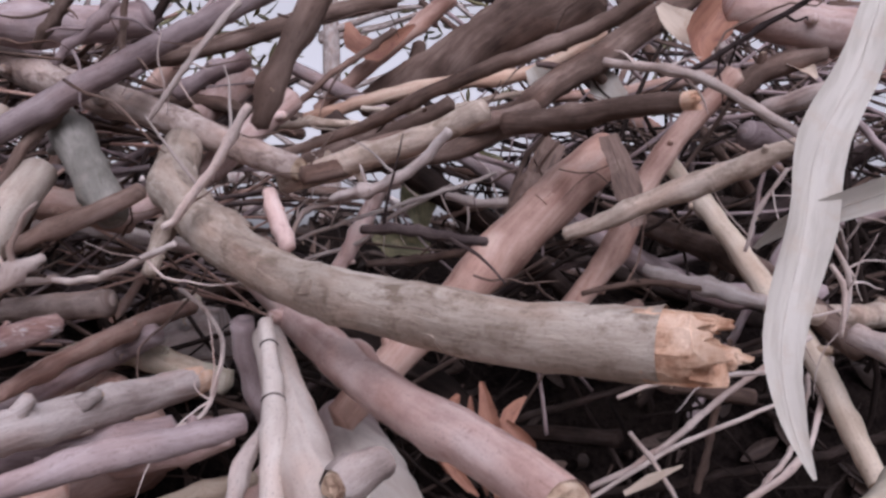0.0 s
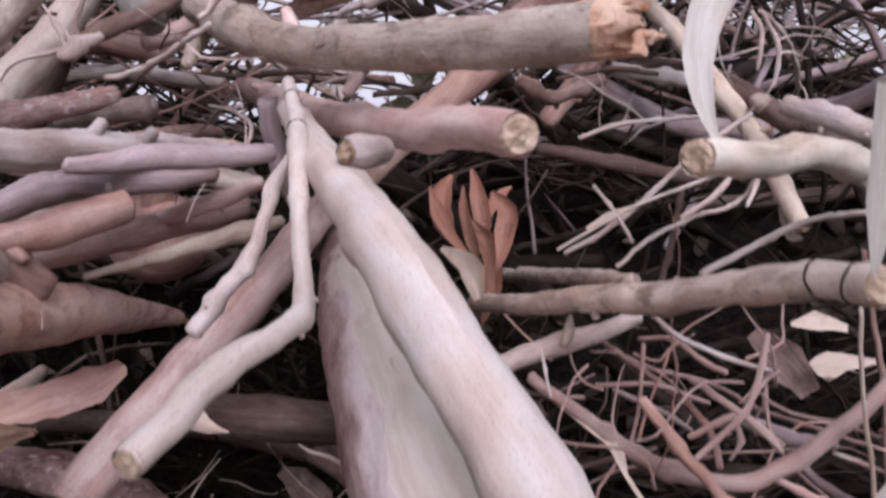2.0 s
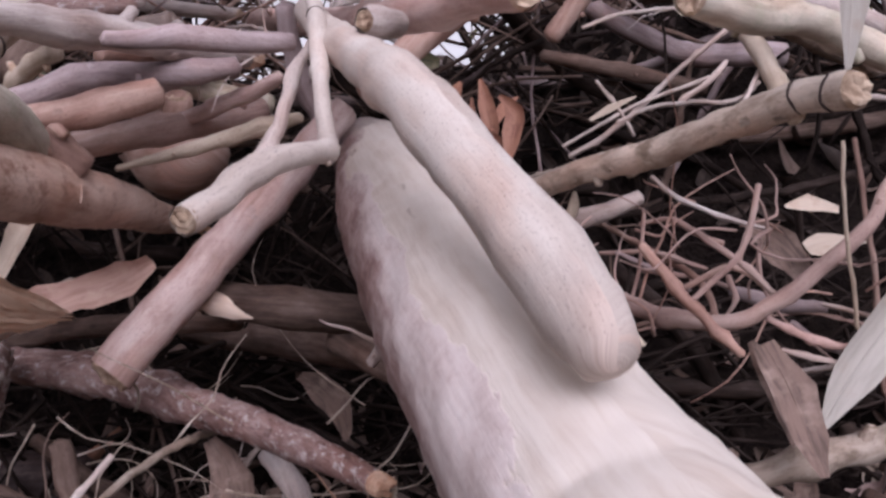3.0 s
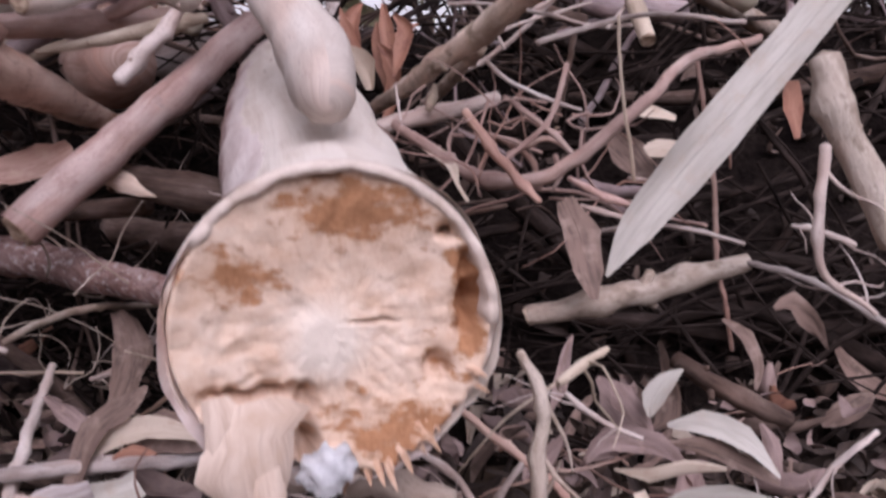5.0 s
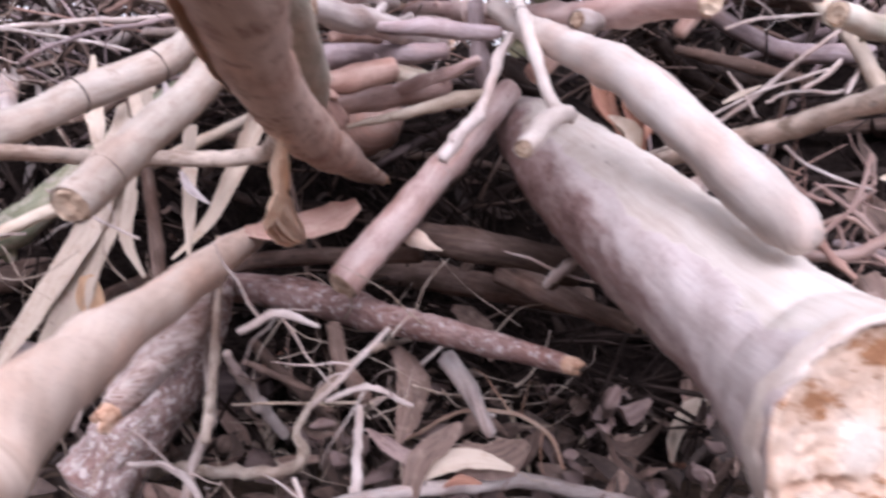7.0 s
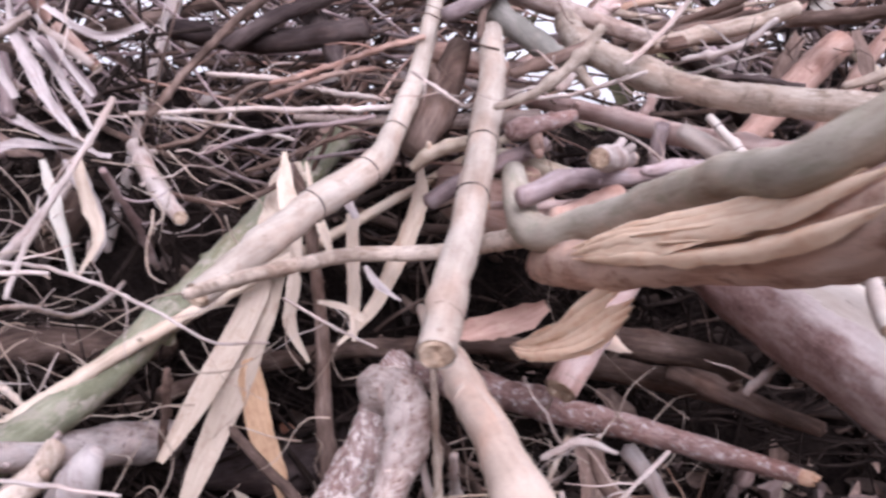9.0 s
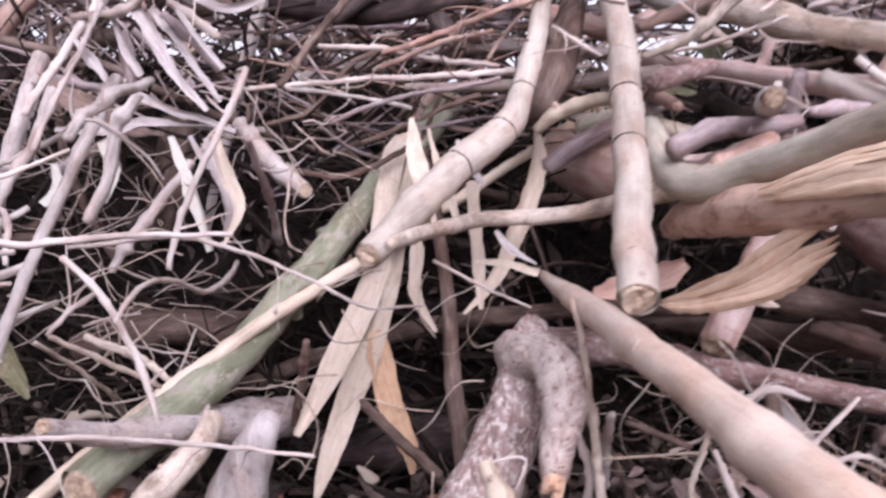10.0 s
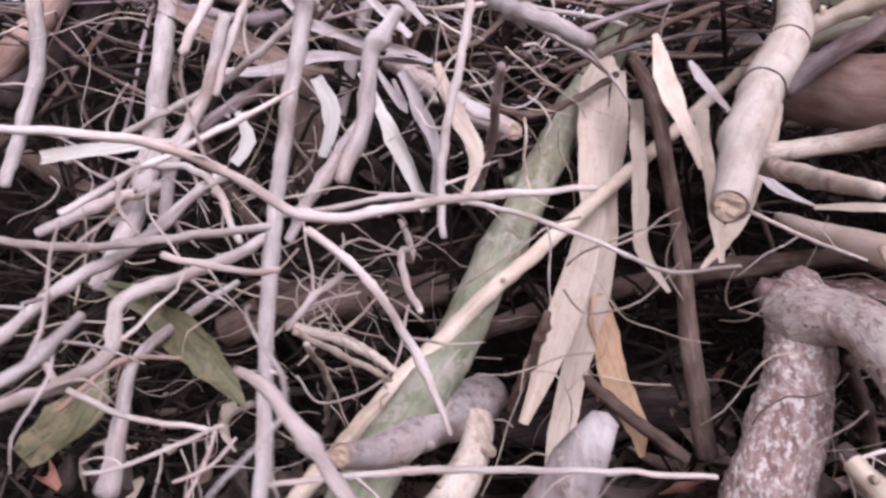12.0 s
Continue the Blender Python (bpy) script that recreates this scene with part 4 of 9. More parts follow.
branch("twig", "twig", [(-1.0345, 0.3297, 0.3923), (-0.9999, 0.3192, 0.3918), (-0.9383, 0.3005, 0.3913), (-0.8805, 0.284, 0.3968), (-0.8162, 0.2657, 0.403)], [0.0029, 0.0029, 0.0028, 0.0027, 0.0023], "pale grey twig lying on the brush pile", "rr")
branch("stick", "grey", [(-0.9833, 0.2401, 0.3388), (-0.9716, 0.2546, 0.3469), (-0.9466, 0.2904, 0.3707), (-0.9137, 0.3275, 0.3876), (-0.8704, 0.3899, 0.4294)], [0.0031, 0.0032, 0.0041, 0.0041, 0.0029], "weathered grey stick lying on the brush pile", "rr")
branch("twig", "twig", [(-0.9122, 0.209, 0.2848), (-0.8944, 0.2088, 0.2858), (-0.8587, 0.2102, 0.2979), (-0.8379, 0.2111, 0.3061)], [0.0012, 0.0013, 0.0013, 0.0012], "pale grey twig lying on the brush pile", "rr")
branch("branch", "dusk", [(-0.5345, 0.6451, 0.5706), (-0.379, 0.5983, 0.5713), (-0.243, 0.558, 0.5809)], [0.0051, 0.0083, 0.0106], "tan-grey rough-barked branch lying on the brush pile", "rr")
branch("branch", "red", [(-0.3366, 0.7263, 0.5024), (-0.315, 0.6869, 0.481), (-0.2562, 0.606, 0.4674), (-0.2341, 0.5757, 0.463)], [0.0261, 0.0361, 0.0343, 0.0331], "fat reddish log deep in the pile", "cr")
branch("branch", "twig", [(-0.7568, 0.7211, 0.5257), (-0.6927, 0.6128, 0.4733), (-0.6414, 0.5385, 0.4449)], [0.0122, 0.0109, 0.0089], "pale grey branch with a cut end lying on the brush pile", "rc")
branch("branch", "dusk", [(-0.5311, 0.7978, 0.835), (-0.4309, 0.7464, 0.8019), (-0.3222, 0.6901, 0.7628), (-0.2287, 0.6417, 0.7292), (-0.1626, 0.6068, 0.7009), (-0.1082, 0.5784, 0.6801)], [0.0176, 0.0165, 0.0152, 0.0132, 0.0112, 0.0098], "tan-grey rough-barked branch with a cut end lying on the brush pile", "rc", flakes=8)
branch("stick", "purple", [(-0.358, 0.55, 0.6872), (-0.3257, 0.5641, 0.7077), (-0.2743, 0.5875, 0.7459), (-0.2262, 0.6095, 0.782), (-0.1701, 0.6347, 0.8214), (-0.1359, 0.65, 0.8455)], [0.0093, 0.0096, 0.01, 0.009, 0.0093, 0.0096], "mauve-grey stick lying on the brush pile", "rr")
branch("stick", "brown", [(-0.0638, 0.2633, 0.6628), (-0.0554, 0.265, 0.6846), (-0.0478, 0.2661, 0.6986), (-0.0401, 0.2672, 0.7107)], [0.0035, 0.0039, 0.0043, 0.0043], "dark brown stick lying on the brush pile", "rr")
branch("twig", "twig", [(-0.1717, 0.472, 0.6343), (-0.1595, 0.4669, 0.6444), (-0.1274, 0.4505, 0.6834), (-0.1121, 0.4426, 0.7018)], [0.0024, 0.0026, 0.003, 0.0026], "pale grey twig lying on the brush pile", "rr")
branch("stick", "brown", [(-0.1233, 0.6, 0.6947), (-0.0567, 0.5749, 0.7136), (-0.0098, 0.5563, 0.7331), (0.0457, 0.5352, 0.7504), (0.1007, 0.5142, 0.768), (0.1348, 0.5, 0.7861)], [0.004, 0.0047, 0.0053, 0.0059, 0.0061, 0.0063], "dark brown stick lying on the brush pile", "rr")
branch("branch", "brown", [(-0.1026, 0.5598, 0.674), (-0.0578, 0.5857, 0.6851), (0.0073, 0.6193, 0.7003), (0.055, 0.6436, 0.7271), (0.096, 0.6653, 0.7626), (0.1501, 0.6886, 0.798), (0.2074, 0.7111, 0.8405), (0.2432, 0.7243, 0.8712)], [0.007, 0.0075, 0.0091, 0.0109, 0.0122, 0.0127, 0.0136, 0.0139], "dark brown branch lying on the brush pile", "rr")
branch("stick", "brown", [(0.0495, 0.58, 0.7144), (0.0858, 0.5397, 0.7118), (0.1232, 0.4978, 0.712), (0.1481, 0.47, 0.7103)], [0.0094, 0.0083, 0.0077, 0.0066], "dark brown stick with a snapped end lying on the brush pile", "rb")
branch("branch", "red", [(-0.068, 0.5016, 0.5096), (0.0105, 0.5477, 0.5881), (0.0487, 0.5697, 0.6246), (0.0946, 0.5948, 0.6642), (0.1344, 0.6164, 0.6976)], [0.0111, 0.0145, 0.018, 0.0197, 0.0182], "thick reddish smooth branch slanting up", "rr", flakes=6)
branch("stick", "tan", [(0.0797, 0.5011, 0.6296), (0.0964, 0.4923, 0.6349), (0.143, 0.4667, 0.6547), (0.1849, 0.4436, 0.6726), (0.2042, 0.4327, 0.6825)], [0.0044, 0.0054, 0.0069, 0.0065, 0.0035], "tan-grey rough-barked stick with a snapped end lying on the brush pile", "rb")
branch("stick", "straw", [(0.1994, 0.7015, 0.7083), (0.2222, 0.634, 0.6485), (0.2399, 0.5756, 0.595), (0.2523, 0.5222, 0.5435), (0.2618, 0.4582, 0.4786)], [0.0077, 0.0084, 0.0089, 0.0081, 0.0071], "straw-coloured split stick with a cut end lying on the brush pile", "rc")
branch("stick", "olive", [(0.1156, 0.2362, 0.5201), (0.1631, 0.2861, 0.5208), (0.2093, 0.3258, 0.5252), (0.2637, 0.3586, 0.5134), (0.3097, 0.3617, 0.4899)], [0.0084, 0.0091, 0.0095, 0.0102, 0.0103], "olive-grey branch with a cut end facing out", "cr")
branch("stick", "tan", [(0.0276, 0.4963, 0.4208), (0.0798, 0.3757, 0.4376), (0.1124, 0.3005, 0.451), (0.136, 0.2463, 0.4607), (0.1537, 0.2053, 0.4691), (0.1642, 0.1809, 0.4708)], [0.0066, 0.0078, 0.0082, 0.0078, 0.0073, 0.0085], "long tan branch with a cut end", "rc", rings=(0.93, 0.97), flakes=8)
branch("stick", "tan", [(0.0585, 0.6473, 0.4263), (0.0987, 0.4472, 0.4456), (0.1164, 0.3547, 0.4517)], [0.0064, 0.0058, 0.0057], "tan-grey rough-barked stick lying on the brush pile", "rr")
branch("branch", "brown", [(-0.0901, 0.85, 0.7771), (-0.0391, 0.8286, 0.7976), (0.0387, 0.7959, 0.8287), (0.0944, 0.772, 0.8537), (0.1469, 0.75, 0.8746)], [0.0125, 0.0214, 0.0308, 0.0327, 0.0331], "dark brown branch lying on the brush pile", "rr")
branch("branch", "pink", [(0.2236, 0.6, 0.8104), (0.281, 0.6, 0.7972), (0.334, 0.6, 0.7883), (0.3826, 0.6, 0.7839)], [0.0155, 0.019, 0.0186, 0.0177], "smooth pinkish-barked branch lying on the brush pile", "rr")
branch("branch", "purple", [(-0.4557, 0.7, 0.8319), (-0.4041, 0.7, 0.8267), (-0.3423, 0.7, 0.8216), (-0.2701, 0.7, 0.8319)], [0.018, 0.018, 0.018, 0.0155], "mauve-grey branch lying on the brush pile", "rr")
branch("branch", "mossy", [(-0.3349, 0.6601, 0.742), (-0.306, 0.6258, 0.7172), (-0.272, 0.5827, 0.6848), (-0.2266, 0.527, 0.6437)], [0.0122, 0.0147, 0.015, 0.0116], "dull green-grey branch lying on the brush pile", "rr")
branch("stick", "brown", [(-0.2841, 0.505, 0.6204), (-0.2556, 0.5074, 0.6346), (-0.2267, 0.5097, 0.6459), (-0.2013, 0.5118, 0.66)], [0.0056, 0.006, 0.0068, 0.006], "dark brown stick lying on the brush pile", "rr")
branch("stick", "purple", [(-0.1917, 0.3085, 0.5203), (-0.1827, 0.3164, 0.52), (-0.1583, 0.3391, 0.5253), (-0.1196, 0.3742, 0.5293), (-0.1018, 0.3903, 0.5312)], [0.0045, 0.0049, 0.007, 0.0069, 0.0057], "mauve-grey stick lying on the brush pile", "rr")
branch("stick", "red", [(-0.2578, 0.4465, 0.5348), (-0.2566, 0.4561, 0.5364), (-0.2481, 0.5315, 0.5499), (-0.2319, 0.6506, 0.5654), (-0.2255, 0.6896, 0.5672)], [0.0046, 0.0054, 0.007, 0.0081, 0.0066], "reddish-brown stick lying on the brush pile", "rr")
branch("branch", "purple", [(-0.3641, 0.6, 0.4746), (-0.3464, 0.6, 0.4879), (-0.2801, 0.6, 0.5277), (-0.2227, 0.6, 0.5542)], [0.011, 0.011, 0.0102, 0.0088], "mauve-grey branch lying on the brush pile", "rr")
branch("stick", "purple", [(-0.1257, 0.4754, 0.5748), (-0.1198, 0.5022, 0.5242), (-0.1027, 0.528, 0.4804), (-0.0875, 0.5554, 0.4323)], [0.0077, 0.0085, 0.0086, 0.009], "mauve-grey stick lying on the brush pile", "rr")
branch("stick", "tan", [(-0.2008, 0.56, 0.639), (-0.1962, 0.5339, 0.6243), (-0.1911, 0.5, 0.6056)], [0.0074, 0.0059, 0.0048], "tan-grey rough-barked stick with a cut end lying on the brush pile", "cr")
branch("stick", "brown", [(-0.3175, 0.55, 0.665), (-0.3105, 0.5824, 0.7062), (-0.2965, 0.6155, 0.7428), (-0.2795, 0.65, 0.7784)], [0.0041, 0.0047, 0.0054, 0.0053], "dark brown stick lying on the brush pile", "rr")
branch("twig", "dark", [(-0.0547, 0.5159, 0.6337), (-0.0162, 0.5, 0.6314), (0.027, 0.4821, 0.6246)], [0.003, 0.0033, 0.0032], "blackish twig lying on the brush pile", "rr")
branch("stick", "brown", [(-0.1033, 0.6263, 0.6896), (-0.0384, 0.6215, 0.7074), (0.03, 0.6165, 0.7203), (0.075, 0.6132, 0.7333)], [0.0065, 0.0069, 0.0068, 0.0068], "dark brown stick lying on the brush pile", "rr")
branch("stick", "orange", [(-0.1348, 0.75, 0.7476), (-0.0464, 0.75, 0.7724), (0.0088, 0.75, 0.7835), (0.0862, 0.75, 0.7918), (0.158, 0.75, 0.8304)], [0.0061, 0.0072, 0.0072, 0.0066, 0.0066], "orange-brown split stick lying on the brush pile", "rr")
branch("twig", "twig", [(0.0992, 0.4712, 0.7348), (0.1313, 0.439, 0.7222), (0.1541, 0.4135, 0.7025), (0.1794, 0.3829, 0.6753)], [0.0028, 0.0029, 0.0027, 0.0025], "pale grey twig lying on the brush pile", "rr")
branch("branch", "red", [(0.0954, 0.6, 0.5674), (0.1352, 0.6, 0.6204), (0.1529, 0.6, 0.6602), (0.1838, 0.6, 0.7088), (0.228, 0.6, 0.7574)], [0.0088, 0.011, 0.0102, 0.0088, 0.0088], "reddish-brown branch lying on the brush pile", "rr")
branch("branch", "brown", [(0.2021, 0.75, 0.6426), (0.2403, 0.6324, 0.6112), (0.263, 0.5444, 0.5763), (0.271, 0.5, 0.5541)], [0.011, 0.0116, 0.01, 0.0085], "dark brown branch lying on the brush pile", "rr")
branch("branch", "tan", [(0.2539, 0.5256, 0.5739), (0.3274, 0.604, 0.5671), (0.4907, 0.7784, 0.5547)], [0.0077, 0.0098, 0.0126], "tan-grey rough-barked branch lying on the brush pile", "rr")
branch("stick", "brown", [(-0.2949, 0.75, 0.8028), (-0.2121, 0.75, 0.8221), (-0.1237, 0.75, 0.847), (-0.0464, 0.75, 0.8636)], [0.0083, 0.0094, 0.0094, 0.0083], "dark brown stick lying on the brush pile", "rr")
branch("stick", "purple", [(-0.2443, 0.7, 0.7623), (-0.2083, 0.7, 0.7803), (-0.1773, 0.7, 0.7932)], [0.0072, 0.0077, 0.0077], "mauve-grey stick lying on the brush pile", "rr")
branch("twig", "twig", [(0.1022, 0.5297, 0.4549), (0.1454, 0.5192, 0.4847), (0.1866, 0.5085, 0.5221), (0.2377, 0.4957, 0.5638)], [0.0023, 0.0025, 0.0022, 0.0019], "pale grey twig lying on the brush pile", "rr", stubs=0)
branch("twig", "twig", [(0.1575, 0.3597, 0.4545), (0.1811, 0.3704, 0.4652), (0.2312, 0.3923, 0.4844), (0.2753, 0.4092, 0.4889), (0.332, 0.4306, 0.4898)], [0.0023, 0.0024, 0.0021, 0.0022, 0.0023], "pale grey twig lying on the brush pile", "rr", stubs=0)
branch("twig", "twig", [(0.0932, 0.2925, 0.468), (0.1332, 0.3575, 0.4815), (0.2356, 0.5098, 0.4997), (0.288, 0.6044, 0.5242)], [0.0011, 0.0015, 0.002, 0.0023], "pale grey twig lying on the brush pile", "rr", stubs=0)
branch("twig", "brown", [(0.206, 0.6272, 0.4219), (0.217, 0.6191, 0.4746), (0.2218, 0.6134, 0.512), (0.2265, 0.6079, 0.5488)], [0.0032, 0.0032, 0.0027, 0.0022], "dark brown twig lying on the brush pile", "rr", stubs=0)
branch("twig", "grey", [(0.1204, 0.3244, 0.438), (0.1352, 0.3239, 0.4263), (0.1588, 0.3236, 0.4146), (0.1854, 0.3234, 0.4059)], [0.0015, 0.0015, 0.0015, 0.0012], "weathered grey twig lying on the brush pile", "rr", stubs=0)
branch("stick", "rootpink", [(0.0573, 0.3554, 0.3965), (0.1131, 0.3151, 0.3604), (0.1604, 0.2805, 0.3619), (0.2124, 0.2713, 0.4053), (0.2517, 0.3049, 0.4392), (0.3107, 0.3463, 0.4615)], [0.0036, 0.0046, 0.0046, 0.004, 0.0036, 0.003], "pinkish-brown bowed root with knots along it", "rr", stubs=3)
branch("stick", "twig", [(0.0388, 0.3897, 0.3941), (0.0684, 0.3966, 0.4035), (0.1025, 0.4041, 0.4111), (0.1336, 0.4116, 0.4227)], [0.0065, 0.0066, 0.0063, 0.0052], "pale grey stick lying on the brush pile", "rr", stubs=0)
branch("twig", "rootpink", [(0.139, 0.433, 0.4035), (0.1562, 0.4117, 0.4074), (0.168, 0.3898, 0.397), (0.1787, 0.3744, 0.3933)], [0.0018, 0.0019, 0.0018, 0.0021], "pinkish-brown twig lying on the brush pile", "rr", stubs=0)
branch("twig", "rootpink", [(0.1742, 0.5773, 0.3505), (0.2218, 0.5266, 0.3478), (0.2435, 0.4988, 0.3367), (0.2781, 0.4604, 0.3305), (0.3081, 0.4271, 0.3249)], [0.0022, 0.0021, 0.002, 0.0017, 0.0016], "pinkish-brown twig lying on the brush pile", "rr", stubs=0)
branch("twig", "red", [(0.1106, 0.4384, 0.4028), (0.1299, 0.3996, 0.392), (0.1506, 0.3552, 0.3775), (0.1569, 0.3318, 0.3654), (0.1551, 0.316, 0.3546)], [0.002, 0.0022, 0.0024, 0.0023, 0.0019], "reddish-brown twig lying on the brush pile", "rr", stubs=0)
branch("stick", "grey", [(-0.2924, 0.2627, 0.1342), (-0.1917, 0.3202, 0.1431), (-0.0978, 0.3711, 0.1385), (-0.05, 0.3961, 0.1287), (0.0578, 0.4512, 0.0874), (0.1316, 0.4891, 0.0515)], [0.0041, 0.0056, 0.0073, 0.0075, 0.007, 0.0057], "weathered grey stick lying on the brush pile", "rr")
branch("twig", "twig", [(-0.129, 0.1133, 0.1793), (-0.1135, 0.1133, 0.1785), (-0.0617, 0.1131, 0.1727), (0.0155, 0.1138, 0.1749), (0.0928, 0.1149, 0.1795), (0.1364, 0.1159, 0.1861)], [0.0018, 0.0019, 0.0019, 0.0019, 0.0017, 0.0012], "pale grey twig lying on the brush pile", "rr")
branch("twig", "twig", [(-0.105, 0.1479, 0.2014), (-0.0527, 0.159, 0.1911), (0.0172, 0.1745, 0.1841), (0.0624, 0.1834, 0.1637), (0.0943, 0.1897, 0.1396)], [0.0017, 0.0023, 0.0027, 0.0028, 0.0028], "pale grey twig lying on the brush pile", "rr")
branch("stick", "tan", [(-0.495, 0.5033, 0.0761), (-0.3837, 0.4072, 0.1211), (-0.2744, 0.345, 0.1522), (-0.2581, 0.3422, 0.1732), (-0.2643, 0.3439, 0.1891), (-0.2438, 0.3676, 0.2222), (-0.2128, 0.435, 0.2396), (-0.1804, 0.5493, 0.2281)], [0.0054, 0.0057, 0.0056, 0.0056, 0.0033, 0.0029, 0.0032, 0.003], "tan-grey rough-barked stick lying on the brush pile", "rr")
branch("stick", "twig", [(-0.22, 0.4041, 0.2), (-0.2154, 0.3709, 0.1731), (-0.2127, 0.3452, 0.1525), (-0.2047, 0.3032, 0.1183)], [0.003, 0.0039, 0.0042, 0.0048], "pale grey stick lying on the brush pile", "rr")
branch("twig", "tan", [(0.1289, 0.1063, 0.2868), (0.1381, 0.1043, 0.2678), (0.1368, 0.1013, 0.2387), (0.1405, 0.0975, 0.2026), (0.1583, 0.0954, 0.1815)], [0.0019, 0.0029, 0.0032, 0.0034, 0.0036], "tan-grey rough-barked twig lying on the brush pile", "rr")
branch("stick", "tan", [(0.1484, 0.2758, 0.2724), (0.1996, 0.2775, 0.2852), (0.2542, 0.2797, 0.3018), (0.2871, 0.2808, 0.3103)], [0.0063, 0.0085, 0.0077, 0.0055], "tan-grey rough-barked stick with a cut end lying on the brush pile", "cr")
branch("stick", "pale", [(0.0324, 0.1, 0.2338), (0.0665, 0.1, 0.2314), (0.1032, 0.0996, 0.2255)], [0.0053, 0.0056, 0.0032], "pale smooth-barked stick with a cut end lying on the brush pile", "cr")
branch("branch", "brown", [(-0.2842, 0.6575, 0.2917), (-0.1778, 0.6007, 0.2873), (-0.0842, 0.5508, 0.2835), (-0.0015, 0.5067, 0.2801)], [0.0172, 0.0161, 0.0151, 0.0157], "dark brown branch lying on the brush pile", "rr")
branch("branch", "brown", [(-0.188, 0.448, 0.352), (-0.1387, 0.455, 0.343), (-0.0792, 0.47, 0.3326), (-0.0148, 0.49, 0.3162)], [0.0135, 0.0155, 0.0162, 0.0166], "dark brown branch with a pale snapped end", "cr", stubs=0)
blade("bark_strip", PALEWOOD, [(-0.192, 0.434, 0.353), (-0.178, 0.4345, 0.352), (-0.16, 0.438, 0.345), (-0.145, 0.441, 0.338)], [0.012, 0.022, 0.018, 0.004], "pale torn wood at the end of a dark branch", "bark strip", (0.0, -0.95, 0.3), cup=-0.2, wave=0.15)
branch("stick", "tan", [(0.2843, 0.192, 0.4224), (0.2911, 0.1896, 0.3992), (0.3071, 0.1861, 0.3646), (0.3231, 0.1825, 0.3299)], [0.0074, 0.0088, 0.0074, 0.0074], "tan-grey rough-barked stick lying on the brush pile", "rr")
branch("twig", "twig", [(0.2845, 0.1874, 0.3784), (0.2841, 0.1843, 0.3491), (0.2868, 0.1806, 0.314), (0.3126, 0.1787, 0.2944)], [0.0029, 0.0027, 0.0021, 0.0015], "pale grey twig lying on the brush pile", "rr")
branch("stick", "red", [(-0.2603, 0.3256, 0.477), (-0.2293, 0.3515, 0.4843), (-0.1922, 0.3842, 0.5)], [0.0086, 0.0103, 0.0103], "reddish-brown stick lying on the brush pile", "rr", flakes=6)
branch("branch", "rootpink", [(-0.262, 0.3931, 0.4651), (-0.2171, 0.4446, 0.4783), (-0.1556, 0.5154, 0.4981)], [0.0096, 0.0113, 0.0113], "smooth pinkish-barked branch lying on the brush pile", "rr")
branch("stick", "grey", [(-0.1436, 0.4476, 0.2326), (-0.1201, 0.4318, 0.2043), (-0.0972, 0.4124, 0.1676)], [0.0099, 0.0081, 0.0058], "weathered grey stick lying on the brush pile", "rr")
branch("branch", "dark", [(-0.7156, 0.7308, 0.6848), (-0.6036, 0.7051, 0.6699), (-0.5045, 0.6845, 0.6791), (-0.453, 0.6741, 0.6906)], [0.0139, 0.0152, 0.0149, 0.0147], "blackish branch lying on the brush pile", "rr")
branch("branch", "dark", [(-0.5479, 0.7316, 0.7426), (-0.5048, 0.6928, 0.677), (-0.4801, 0.67, 0.638)], [0.0116, 0.0135, 0.011], "blackish branch lying on the brush pile", "rr")
branch("branch", "dark", [(-0.6284, 0.6756, 0.6569), (-0.5783, 0.6776, 0.6922), (-0.5278, 0.6784, 0.7165), (-0.4846, 0.6795, 0.7405)], [0.0096, 0.0103, 0.011, 0.011], "blackish branch lying on the brush pile", "rr")
branch("stick", "brown", [(-0.6572, 0.4659, 0.5528), (-0.6242, 0.4852, 0.5977), (-0.5873, 0.5078, 0.651), (-0.5508, 0.526, 0.6902)], [0.0038, 0.0042, 0.0043, 0.0047], "dark brown stick lying on the brush pile", "rr")
branch("twig", "twig", [(-0.7096, 0.5683, 0.5582), (-0.6226, 0.5778, 0.5679), (-0.5433, 0.5864, 0.5758), (-0.4321, 0.598, 0.5837), (-0.3091, 0.6115, 0.5978)], [0.0027, 0.003, 0.0034, 0.0038, 0.0035], "pale grey twig lying on the brush pile", "rr")
branch("twig", "twig", [(-0.6389, 0.6218, 0.6148), (-0.5638, 0.6369, 0.615), (-0.4928, 0.6506, 0.606), (-0.4195, 0.6649, 0.6004)], [0.0031, 0.0036, 0.0036, 0.0033], "pale grey twig lying on the brush pile", "rr")
branch("twig", "twig", [(-0.657, 0.5139, 0.5553), (-0.6031, 0.5445, 0.5516), (-0.5253, 0.5885, 0.5419)], [0.0022, 0.0023, 0.002], "pale grey twig lying on the brush pile", "rr")
branch("twig", "purple", [(-0.609, 0.5116, 0.5172), (-0.566, 0.5123, 0.5366), (-0.4977, 0.5119, 0.5522), (-0.4295, 0.5115, 0.5678)], [0.0022, 0.0025, 0.0025, 0.0025], "mauve-grey twig lying on the brush pile", "rr")
branch("twig", "purple", [(-0.626, 0.5511, 0.5154), (-0.601, 0.6249, 0.494), (-0.5706, 0.702, 0.4826)], [0.0023, 0.0025, 0.0023], "mauve-grey twig lying on the brush pile", "rr")
